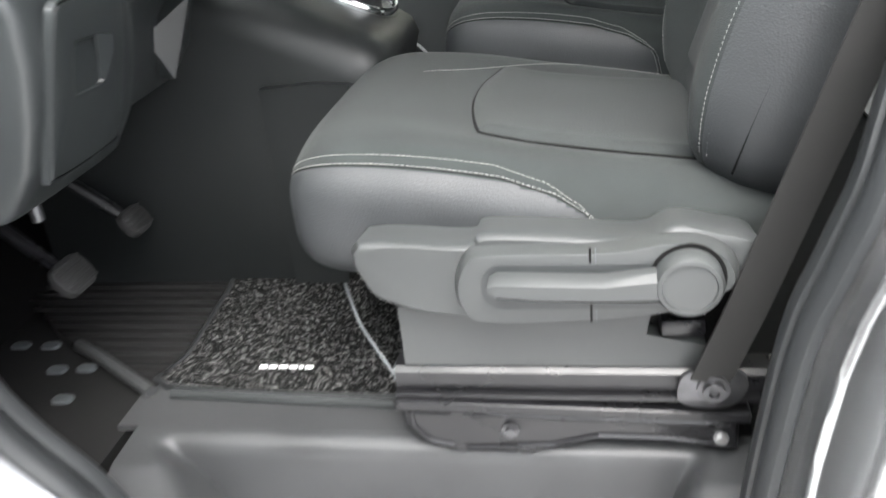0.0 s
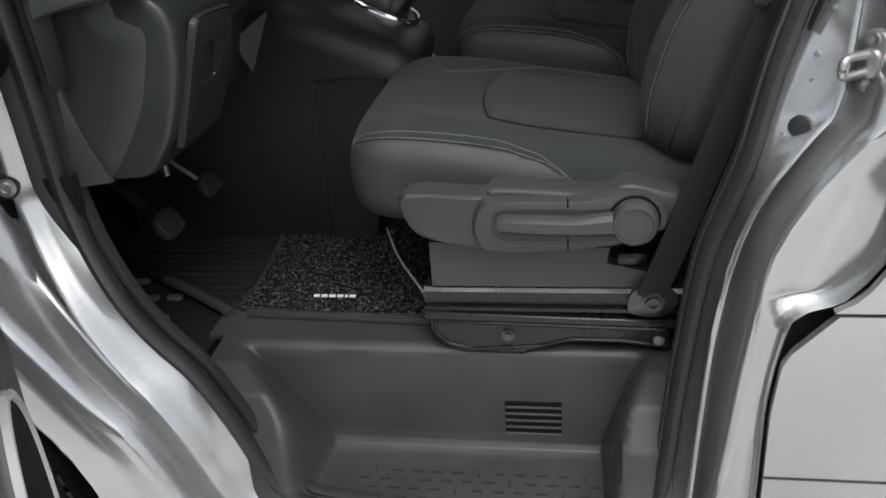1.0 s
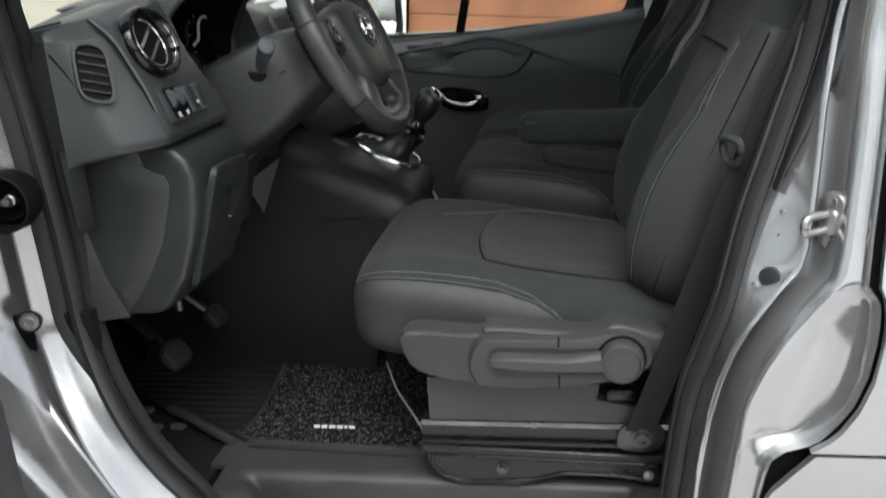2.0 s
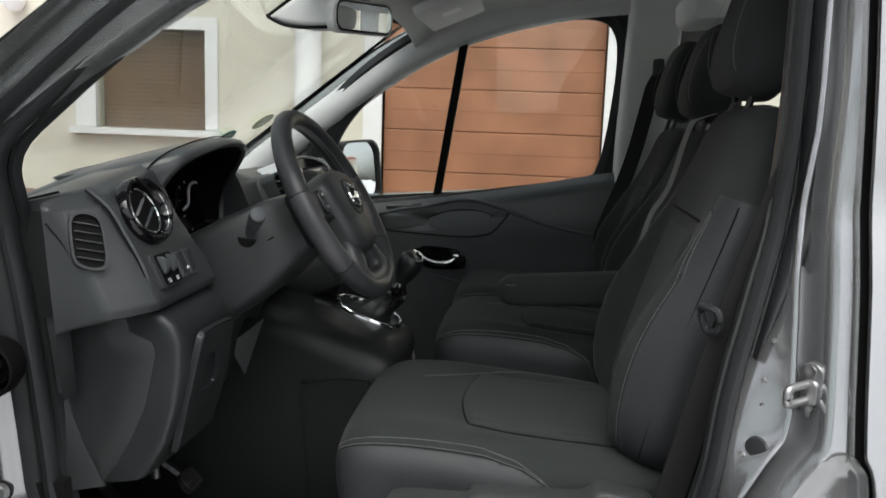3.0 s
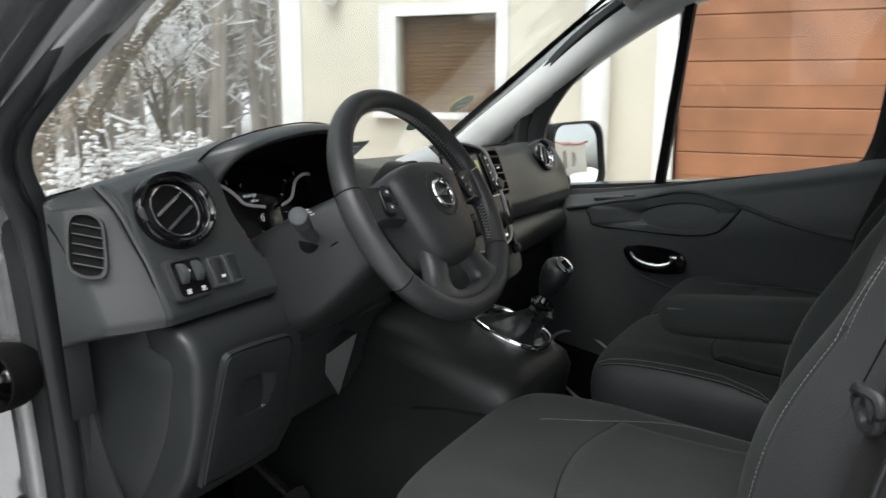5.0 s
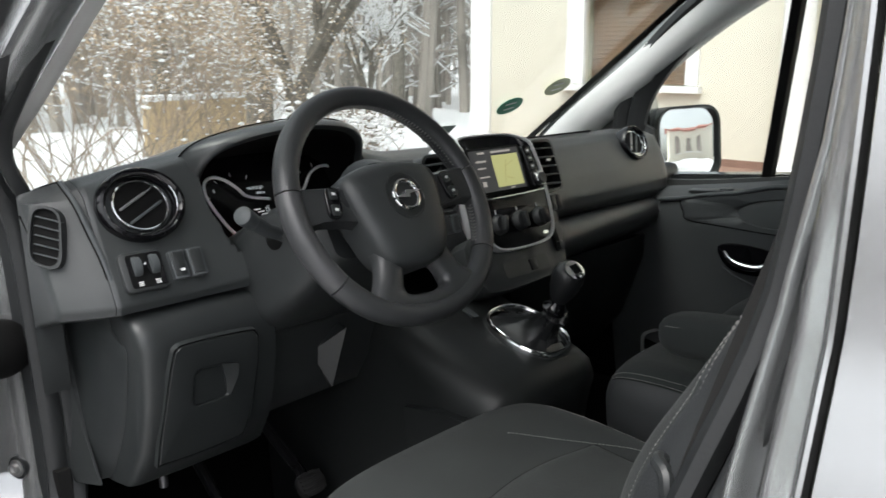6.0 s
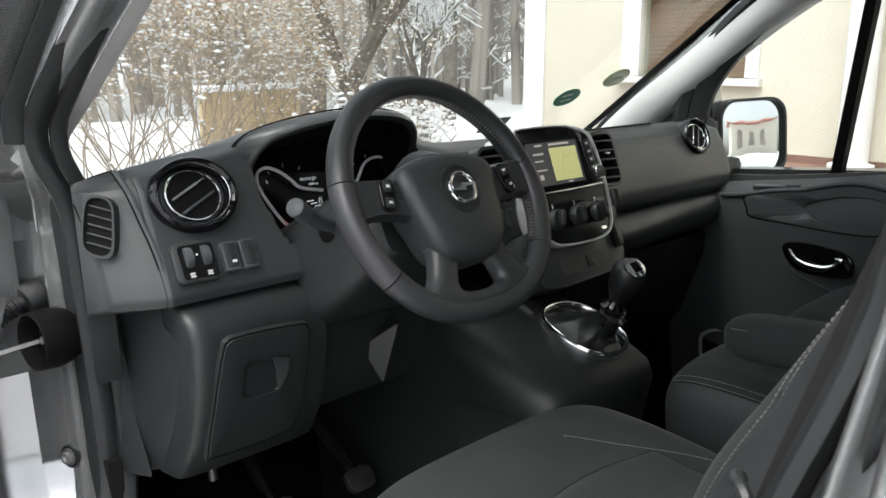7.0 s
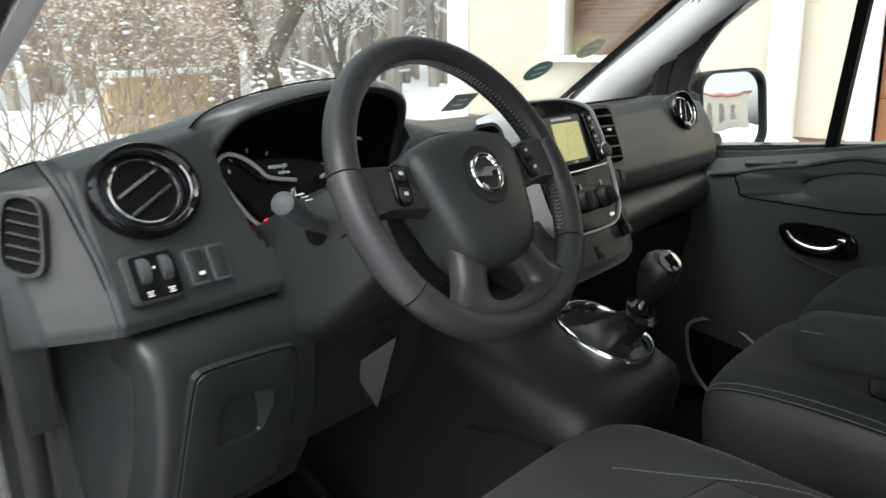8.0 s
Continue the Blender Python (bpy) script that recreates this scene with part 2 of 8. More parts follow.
def band(outer, inner, m, h0, h1, bm=None):
    """A flat frame between two outlines of equal length, h0 to h1 high in the axes m."""
    return loft([[m @ V3((u, v, h)) for u, v in lp] for lp, h in ((outer, h0), (outer, h1), (inner, h1), (inner, h0))], loop=True, bm=bm)


def sheet(f, nu, nv, thick=0.003, bm=None):
    """A curved sheet f(u, v), u and v from 0 to 1, with a thickness along its own normal."""
    bm = bm or bmesh.new()
    P = [[V3(f(i / nu, j / nv)) for j in range(nv + 1)] for i in range(nu + 1)]
    top, low = [], []
    for i in range(nu + 1):
        top.append([]), low.append([])
        for j in range(nv + 1):
            du = P[min(i + 1, nu)][j] - P[max(i - 1, 0)][j]
            dv = P[i][min(j + 1, nv)] - P[i][max(j - 1, 0)]
            nrm = du.cross(dv).normalized()
            top[-1].append(bm.verts.new(P[i][j])), low[-1].append(bm.verts.new(P[i][j] - nrm * thick))
    for i in range(nu):
        for j in range(nv):
            bm.faces.new((top[i][j], top[i + 1][j], top[i + 1][j + 1], top[i][j + 1]))
            bm.faces.new((low[i][j], low[i][j + 1], low[i + 1][j + 1], low[i + 1][j]))
    for i in range(nu):
        bm.faces.new((top[i][0], low[i][0], low[i + 1][0], top[i + 1][0]))
        bm.faces.new((top[i][nv], top[i + 1][nv], low[i + 1][nv], low[i][nv]))
    for j in range(nv):
        bm.faces.new((top[0][j], top[0][j + 1], low[0][j + 1], low[0][j]))
        bm.faces.new((top[nu][j], low[nu][j], low[nu][j + 1], top[nu][j + 1]))
    return bm


def stitches(path, out, length=0.0042, gap=0.0018, r=0.00045, bm=None):
    """Short thread dashes along a line, standing a little out of the cloth."""
    bm = bm or bmesh.new()
    path, o = [V3(p) for p in path], V3(out) * 0.0006
    run = [0.0]
    for a, b in zip(path, path[1:]):
        run.append(run[-1] + (b - a).length)
    s, i = 0.0, 0

    def at(d):
        nonlocal i
        while i < len(path) - 2 and run[i + 1] < d:
            i += 1
        return path[i].lerp(path[i + 1], min(max((d - run[i]) / max(run[i + 1] - run[i], 1e-6), 0), 1))
    while s + length < run[-1]:
        p, q = at(s), at(s + length)
        tube([p + o * 0.4, p.lerp(q, 0.5) + o * 1.6, q + o * 0.4], r, 4, bm=bm, up=(0.31, 0.52, 0.79))
        s += length + gap
    return bm


def lerp_table(t, rows):
    """Numbers between the rows (t, a, b, ...) of a table."""
    for a, b in zip(rows, rows[1:]):
        if t <= b[0]:
            k = min(max((t - a[0]) / (b[0] - a[0]), 0), 1)
            return [p + (q - p) * k for p, q in zip(a[1:], b[1:])]
    return list(rows[-1][1:])


def bump1(x, c, w):
    return math.exp(-((x - c) / w) ** 2)


MID = 0.975  # the van's middle plane

# ---- van body ----
van = thing("van", (0.8, MID, 0.0), "grey metallic panel van with its driver's door open", "van")

# driver's door opening: outline (x, z), from the sill round by the front pillar, roof and rear pillar
OPENING = cr([(x, 0, z) for x, z in (
    (-0.20, 0.325), (-0.290, 0.362), (-0.328, 0.42), (-0.352, 0.48), (-0.380, 0.545), (-0.414, 0.606), (-0.460, 0.663), (-0.498, 0.728), (-0.520, 0.80), (-0.528, 0.88), (-0.529, 0.96), (-0.532, 1.077),
    (-0.541, 1.233), (-0.553, 1.350), (-0.548, 1.412), (-0.476, 1.476), (-0.345, 1.572), (-0.206, 1.652), (-0.02, 1.735), (0.20, 1.782),
    (0.40, 1.79), (0.51, 1.765), (0.560, 1.68), (0.550, 1.50), (0.520, 1.30), (0.478, 1.175), (0.436, 1.06), (0.408, 0.96), (0.383, 0.88), (0.360, 0.80), (0.338, 0.61), (0.322, 0.42),
    (0.295, 0.345), (0.20, 0.325))], 4, True)
ocx, ocz = -0.03, 1.05


CREASE = [(0.30, 0.012), (0.70, 0.014), (0.84, 0.020), (0.92, 0.040), (0.98, 0.055), (1.03, 0.060), (1.10, 0.048), (1.20, 0.022), (1.30, 0.014), (1.8, 0.014)]


def tumble(z):
    """How far the upper body leans in at a height."""
    return 0.33 * min(max(z - 0.95, 0), 0.35) + 0.12 * max(z - 1.30, 0)


def hinge_share(p):
    """1 along the hinge pillar, 0 on the sill and on the windscreen pillar."""
    a, b = min(max((p.z - 0.70) / 0.22, 0), 1), min(max((1.43 - p.z) / 0.14, 0), 1)
    return a * a * (3 - 2 * a) * b * b * (3 - 2 * b) if p.x < -0.3 else 0.0


def screen_shift(p, nrm):
    """Along the windscreen pillar the opening reaches further out."""
    a, b = min(max((p.z - 1.33) / 0.09, 0), 1), min(max((0.22 - p.x) / 0.35, 0), 1)
    return nrm * (0.031 * a * b) if p.x < 0.22 else V3((0, 0, 0))


def outward(i):
    k = len(OPENING)
    p, t = OPENING[i], (OPENING[(i + 1) % k] - OPENING[i - 1]).normalized()
    nrm = V3((-t.z, 0, t.x))
    return nrm if nrm.x * (p.x - ocx) + nrm.z * (p.z - ocz) > 0 else -nrm


def opening_ring(d, y, rear=None):
    """The outline pushed outwards by d at the depth y; on the rear pillar by rear = (crease share, more, depth)."""
    out = []
    for i, p in enumerate(OPENING):
        nrm = outward(i)
        back = min(max((p.x - 0.20) / 0.12, 0), 1) * min(max((1.79 - p.z) / 0.1, 0), 1)
        dd, yy = d, y
        if rear:
            c = lerp_table(p.z, CREASE)[0]
            dd, yy = d + (rear[0] * c + rear[1] - d) * back, y + (rear[2] - y) * back
        front = 0.14 * max(p.z - 1.35, 0)
        q = min(max((p.x + 0.30) / 0.5, 0), 1)
        w = hinge_share(p)
        dd += 1.2 * w * min(max(d - 0.07, 0), 0.06)
        deep = (0.055 - 0.02 * min(max(d / 0.05, 0), 1)) * (1 - min(max((d - 0.085) / 0.04, 0), 1))
        out.append(p + nrm * dd + screen_shift(p, nrm) + V3((-0.055 * w, yy + deep * w + front + (tumble(p.z) - front) * q, 0)))
    return out


def low(z):
    """0 on the hinge pillar, 1 down at the sill."""
    return min(max((0.86 - z) / 0.26, 0), 1)


part("door_seal", loft([opening_ring(d, y) for d, y in ((-0.015, 0.050), (-0.013, 0.038), (-0.006, 0.030), (0.003, 0.032), (0.008, 0.043), (0.006, 0.057), (-0.009, 0.062))], loop=True),
     RUBBER, van, "black rubber seal round the door opening")
part("seal_lip", loft([opening_ring(d, y, (0, rd, ry)) for d, y, rd, ry in ((-0.021, 0.080, -0.015, 0.085), (-0.021, 0.070, -0.017, 0.072), (-0.018, 0.062, -0.016, 0.062), (-0.011, 0.062, -0.006, 0.058), (-0.010, 0.074, 0.004, 0.075), (-0.016, 0.086, -0.005, 0.095))], loop=True), RUBBER, van)
# seal flange, made wide to stand also for dark reflection on the paint
hinge_run = [i for i, p in enumerate(OPENING) if 0.70 < p.z < 1.42 and p.x < -0.36]
flange_base = opening_ring(-0.004, 0.056)
part("seal_flange", loft([[flange_base[i] + (q[i] - flange_base[i]) * hinge_share(OPENING[i]) for i in hinge_run] for q in [opening_ring(d, y) for d, y in ((0.000, 0.058), (0.004, 0.050), (0.013, 0.043), (0.022, 0.041), (0.028, 0.040), (0.031, 0.040), (0.033, 0.048))]], cap=False, closed=False), RUBBER, van, "rubber flange along the hinge pillar, widened to darken the paint beside it")
FRONT = ((-0.006, 0.085, 0.085), (0.002, 0.060, 0.058), (0.016, 0.050, 0.046), (0.032, 0.046, 0.034), (0.044, 0.041, 0.016), (0.051, 0.035, 0.001), (0.056, 0.0325, -0.005), (0.061, 0.035, -0.004), (0.066, 0.046, 0.010), (0.072, 0.056, 0.022), (0.08, 0.062, 0.026), (0.088, 0.063, 0.020), (0.094, 0.060, 0.006), (0.098, 0.052, -0.014), (0.103, 0.034, -0.024), (0.107, 0.006, -0.036), (0.112, -0.020, -0.040), (0.118, -0.036, -0.040), (0.13, -0.046, -0.042), (0.13, -0.02, -0.01), (0.07, 0.10, 0.06))
frame_rings = []
for d, y, yl in FRONT:
    hidden = -0.006 + 0.01 * min(max(d / 0.16, 0), 1)
    ring = opening_ring(d, y, (0, hidden, 0.075))
    for i, (p, o) in enumerate(zip(ring, OPENING)):
        k = low(o.z) * (1 if o.x < 0.25 else 0)
        p.y += (yl - y) * k
        more = screen_shift(o, outward(i))
        slim = 1 - 0.62 * min(max((o.z - 1.30) / 0.12, 0), 1) * min(max((0.50 - o.x) / 0.15, 0), 1)
        p.x, p.z = o.x + (p.x - more.x - o.x) * slim + more.x, o.z + (p.z - more.z - o.z) * slim + more.z
    frame_rings.append(ring)
part("door_frame", loft(frame_rings, loop=True), PAINT, van, "grey metallic folded sheet steel round the door opening")
top_run = [i for i, p in enumerate(OPENING) if p.z > 1.395 and p.x < 0.46]
part("frame_seal", loft([[ring[i] for i in top_run] for ring in [opening_ring(d, y) for d, y in ((0.006, 0.050), (0.007, 0.030), (0.010, 0.018), (0.016, 0.010), (0.022, 0.010), (0.026, 0.018), (0.028, 0.055))]], cap=False, closed=False), RUBBER, van, "second black seal along the windscreen pillar")
# outer sill between the wing and the opening
half_way = len(OPENING) // 2
low_run = [i for i in range(half_way, len(OPENING)) if OPENING[i].x < 0.25 and OPENING[i].z < 0.5] + [i for i in range(half_way) if OPENING[i].z < 1.02]
def clear_arch(p):
    """Keeps the skin outside the round of the front wheel arch."""
    dx, dz = p.x + 0.98, p.z - 0.315
    r = math.hypot(dx, dz)
    k = max(0.436 / r, 1)
    return V3((-0.98 + dx * k, p.y, max(0.315 + dz * k, 0.13)))


part("sill", loft([[clear_arch(q[i]) for i in low_run] for q in [opening_ring(d, y) for d, y in ((0.124, -0.040), (0.136, -0.049), (0.155, -0.055), (0.20, -0.057), (0.25, -0.058), (0.34, -0.058))]], cap=False, closed=False), PAINT, van, "painted sill")
seal_x = [(0.30, 0.312), (0.42, 0.333), (0.61, 0.350), (0.80, 0.372), (0.88, 0.394), (0.99, 0.420), (1.087, 0.457), (1.187, 0.496), (1.267, 0.525), (1.312, 0.541), (1.458, 0.557), (1.535, 0.566), (1.68, 0.572), (1.9, 0.572)]
PILLAR_ROWS = [(0.30, 0.350, 0.374, 0.430), (0.45, 0.356, 0.378, 0.431), (0.55, 0.360, 0.388, 0.430), (0.65, 0.365, 0.396, 0.429), (0.71, 0.369, 0.402, 0.434), (0.76, 0.375, 0.408, 0.442), (0.790, 0.379, 0.411, 0.450), (0.806, 0.381, 0.412, 0.500), (0.83, 0.386, 0.414, 0.522),
               (0.86, 0.393, 0.420, 0.540), (0.90, 0.406, 0.436, 0.553), (0.94, 0.426, 0.458, 0.558), (0.97, 0.448, 0.482, 0.562), (0.995, 0.470, 0.508, 0.563), (1.008, 0.483, 0.517, 0.549), (1.03, 0.493, 0.524, 0.551), (1.08, 0.502, 0.531, 0.557), (1.16, 0.512, 0.542, 0.568),
               (1.207, 0.517, 0.548, 0.574), (1.32, 0.538, 0.560, 0.584), (1.40, 0.556, 0.571, 0.590), (1.46, 0.564, 0.578, 0.594), (1.60, 0.578, 0.590, 0.601), (1.90, 0.588, 0.600, 0.612)]


def pillar_section(z):
    """Rear pillar from the seal outwards: flat, crease, channel, striker wall, outer fold."""
    s = lerp_table(z, seal_x)[0]
    c, e, l = lerp_table(z, PILLAR_ROWS)
    w, f = e - c, min(max((c - s) / 0.05, 0), 1)
    dip = (0.030 + 0.022 * min(max((1.0 - z) / 0.1, 0), 1)) * min(w / 0.032, 1)
    bowl = 0.016 * min(max((l - e - 0.03) / 0.05, 0), 1)
    pts = [(s - 0.012, 0.070), (s - 0.004, 0.050), (s + 0.003, 0.040), (s + 0.35 * (c - s), 0.028 + 0.006 * (1 - f)), (s + 0.70 * (c - s), 0.014), (c - 0.005, 0.003), (c - 0.002, -0.001), (c + 0.001, -0.002), (c + 0.004, 0.001),
           (c + 0.16 * w, 0.010), (c + 0.26 * w, dip * 0.8), (c + 0.42 * w, dip), (c + 0.54 * w, dip * 0.86), (c + 0.68 * w, 0.002), (c + 0.86 * w, -0.028), (e - 0.002, -0.040), (e + 0.003, -0.0455), (e + 0.25 * (l - e) + 0.002, -0.048 + 0.6 * bowl),
           (e + 0.55 * (l - e), -0.050 + bowl), (e + 0.78 * (l - e), -0.053 + bowl), (l - 0.006, -0.058 + 0.5 * bowl), (l - 0.002, -0.0625), (l + 0.0005, -0.0615), (l + 0.001, -0.05), (l + 0.001, -0.02)]
    return [V3((x, y + tumble(z), z)) for x, y in pts]


zs = sorted({0.30 + 0.02 * i for i in range(79)} | {0.795, 0.800, 0.804, 0.81, 0.99, 1.002, 1.006, 1.010, 1.015})
rear_pillar = part("rear_pillar", loft([pillar_section(z) for z in zs], cap=False, closed=False), PAINT, van, "grey metallic rear pillar with a pressed crease", 50)


def pillar_seal(z):
    s, k = lerp_table(z, seal_x)[0], min(max((z - 1.10) / 0.22, 0.02), 1)
    return [V3((s + x * k, y + tumble(z), z)) for x, y in ((-0.004, 0.052), (0.004, 0.030 - 0.010 * k), (0.016, 0.024 - 0.012 * k), (0.030, 0.024 - 0.014 * k), (0.040, 0.026 - 0.012 * k), (0.044, 0.034), (0.044, 0.050))]


part("pillar_seal", loft([pillar_seal(1.10 + 0.02 * i) for i in range(38)]), RUBBER, van, "wide rubber seal on the upper rear pillar", 60)


def side_y(z, right=False):
    """Depth of the outer skin at a height: upright below, leaning in above the waist."""
    y = -0.064 + (0.8 if right else 1.0) * tumble(z) + (0.03 * (0.55 - z) if z < 0.55 else 0)
    return 2 * MID - y if right else y


def skin(x0, x1, z0, z1, right=False, nx=8, nz=16, top=None, low=None):
    def f(u, v):
        x = x0 + (x1 - x0) * u
        lo = low(x) if low else z0
        hi = top(x) if top else z1
        z = lo + (hi - lo) * v
        return (x, side_y(z, right), z)
    return sheet(f, nx, nz, 0.02 if right else -0.02)


def edge_x(z):
    return lerp_table(z, PILLAR_ROWS)[2]


def side_piece(name, z0, z1, start, end, label="", nx=10, nz=14, mat=None):
    def f(u, v):
        z = z0 + (z1 - z0) * v
        x0 = start(z)
        return (x0 + (end - x0) * u ** 1.4, side_y(z), z)
    return part(name, sheet(f, nx, nz, -0.012), mat or PAINT, van, label)


side_piece("side_panel", 0.802, 1.22, lambda z: edge_x(z) + (0.010 if z > 1.006 else 0.0035), 3.15, "grey metallic sliding door and rear side", 14, 30)
side_piece("side_panel", 1.22, 1.70, lambda z: edge_x(z) + 0.010, 0.86, "", 6, 16)
side_piece("side_panel", 1.22, 1.70, lambda z: 1.70, 1.82, "", 2, 8)
side_piece("side_panel", 1.22, 1.70, lambda z: 2.95, 3.15, "", 2, 8)
side_piece("side_panel", 1.70, 1.86, lambda z: edge_x(z) + 0.010, 3.15, "", 10, 6)
# driver's side rear windows are made up, to let light into the cabin
for x0, x1 in ((0.86, 1.70), (1.82, 2.95)):
    side_piece("side_window", 1.22, 1.70, lambda z, a=x0: a, x1, "added rear side window that lets light in", 4, 6, GLASS).visible_shadow = False
side_piece("fuel_flap", 0.551, 0.797, lambda z: max(edge_x(z), 0.493 - 0.9 * max(0, 0.797 - z) if z > 0.74 else 0) + 0.0035, 0.78, "grey painted fuel flap with dark gaps")
side_piece("side_panel", 0.551, 0.797, lambda z: 0.785, 3.15)
side_piece("side_panel", 0.30, 0.546, lambda z: edge_x(z) + 0.0035, 3.15)
gap_back = part("door_gap", loft([[V3((edge_x(z) + x, side_y(z) + y, z)) for x, y in ((0.002, 0.018), (0.10, 0.018), (0.10, 0.022), (0.002, 0.022))] for z in zs]), MATT_BLACK, van, "black gap beside the sliding door")
side_piece("door_gap", 0.50, 0.84, lambda z: 0.60, 0.84, "", 2, 2, MATT_BLACK).location.y += 0.016


def arch(x):
    c = 0.436 ** 2 - (x + 0.98) ** 2
    return max(0.30, 0.315 + (math.sqrt(c) if c > 0 else -0.1))


def fender_top(x):
    return 1.18 - 0.20 * max(0, -0.75 - x) - 0.25 * max(0, -1.2 - x)


for right in (False, True):
    x1 = -0.50 if right else -0.655
    part("fender", skin(-1.62, x1, 0.3, 1.15, right, 26, 8, fender_top, arch), PAINT, van)
part("arch_lining", loft([[V3((-0.98 + r * math.cos(a), y, 0.315 + r * math.sin(a))) for a in [radians(-20 + 11 * k) for k in range(21)]] for r, y in ((0.440, -0.05), (0.445, 0.02), (0.445, 0.24))], cap=False, closed=False), MATT_BLACK, van, "black wheel arch lining")
def tail(u, v, z0, z1):
    z = z0 + (z1 - z0) * v
    return V3((3.16 + 0.03 * math.sin(math.pi * (z - 0.3) / 1.56), side_y(z) + (2 * MID - 2 * side_y(z)) * u, z))


part("rear_door", sheet(lambda u, v: tail(u, v, 0.3, 1.10), 8, 6, 0.03), PAINT, van)
part("rear_door", sheet(lambda u, v: tail(u, v, 1.72, 1.86), 8, 3, 0.03), PAINT, van)
for u0, u1 in ((0.0, 0.07), (0.46, 0.54), (0.93, 1.0)):
    part("rear_door", sheet(lambda u, v, a=u0, b=u1: tail(a + (b - a) * u, v, 1.10, 1.72), 2, 6, 0.03), PAINT, van)
# unseen tail windows, added to light the dash from behind
for u0, u1 in ((0.07, 0.46), (0.54, 0.93)):
    part("added_rear_window", sheet(lambda u, v, a=u0, b=u1: tail(a + (b - a) * u, v, 1.10, 1.72), 4, 6, 0.005), GLASS, van, "added rear door window that lets light in").visible_shadow = False
part("rear_lining", sheet(lambda u, v: tail(u, v, 0.55, 1.08) - V3((0.06, 0, 0)), 6, 6, 0.01), PILLAR, van)
part("bonnet", sheet(lambda u, v: (-1.62 + 0.62 * u, 0.02 + 1.91 * v, 0.99 + 0.24 * u ** 0.8 + 0.05 * math.sin(math.pi * v)), 10, 14, 0.02), PAINT, van)
part("bumper", sheet(lambda u, v: (-1.66 - 0.10 * math.sin(math.pi * v) * (1 - 0.4 * u), -0.03 + 2.01 * v, 0.25 + 0.76 * u), 8, 14, 0.03), PAINT, van)
part("grille", box((-1.75, MID, 0.75), (0.05, 1.0, 0.16), 0.02), MATT_BLACK, van)

# roof skin and its lining
part("roof", sheet(lambda u, v: (-0.25 + 3.40 * u, 0.06 + 1.83 * v, 1.90 + 0.055 * math.sin(math.pi * v) - 0.10 * (1 - min(u / 0.12, 1)) ** 2), 20, 12, 0.015), PAINT, van)


def lining_z(x, y):
    side = ((y - MID) / 0.86) ** 4
    return 1.845 - 0.07 * side - 0.12 * max(0, (-0.02 - x) / 0.25) ** 1.5 - 0.05 * max(0, 0.05 - x)


lining = part("roof_lining", sheet(lambda u, v: (-0.22 + 1.1 * u, 0.14 + 1.67 * v, lining_z(-0.22 + 1.1 * u, 0.14 + 1.67 * v)), 16, 20, 0.012), HEADLINER, van, "light grey felt roof lining")
part("roof_lining", sheet(lambda u, v: (0.86 + 2.28 * u, 0.06 + 1.83 * v, 1.84 - 0.05 * ((v - 0.5) * 2) ** 4), 8, 12, 0.012), HEADLINER, van)

# windscreen: from the scuttle to the roof's front edge
def screen_pt(u, v, off=0.0):
    """u across from the driver's side, v up the glass."""
    bow = math.sin(math.pi * u)
    x = -1.14 + 0.93 * v - 0.10 * bow * (1 - 0.35 * v) - off * 0.62
    y = 0.035 + 0.055 * v + (1.88 - 0.11 * v) * u
    z = 1.20 + 0.60 * v + 0.012 * bow + off * 0.78
    return V3((x, y, z))


screen = part("windscreen", sheet(lambda u, v: screen_pt(u, v), 16, 8, 0.005), GLASS, van, "clear windscreen with stickers in its lower corner")
screen.visible_shadow = False
part("screen_band", loft([[screen_pt(u, v, 0.004) for u, v in lp] for lp in (
    [(0.0, 0), (0.25, 0), (0.5, 0), (0.75, 0), (1, 0), (1, 0.5), (1, 1), (0.75, 1), (0.5, 1), (0.25, 1), (0, 1), (0, 0.5)],
    [(0.02, 0.05), (0.25, 0.05), (0.5, 0.05), (0.75, 0.05), (0.98, 0.05), (0.98, 0.5), (0.98, 0.94), (0.75, 0.94), (0.5, 0.94), (0.25, 0.94), (0.02, 0.94), (0.02, 0.5)])], cap=False), MATT_BLACK, van)
# the mirror's black field and cover at the top of the glass
pod = part("sensor_cover", prism([(-0.437, 1.702), (-0.405, 1.684), (-0.36, 1.674), (-0.30, 1.671), (-0.265, 1.676), (-0.24, 1.70), (-0.235, 1.79), (-0.30, 1.785)], "y", 0.915, 1.035), PILLAR, van, "grey plastic cover of the mirror foot")
soften(pod, 0.012, 3)
part("cover_edge", tube(cr([(-0.442, 0.925, 1.706), (-0.436, 0.918, 1.699), (-0.405, 0.917, 1.682), (-0.36, 0.917, 1.672), (-0.30, 0.917, 1.669)], 5), 0.004, 8), MATT_BLACK, pod)
part("cover_edge", tube(cr([(-0.442, 0.93, 1.706), (-0.38, 0.925, 1.742), (-0.30, 0.92, 1.788)], 5), 0.004, 8), MATT_BLACK, pod)

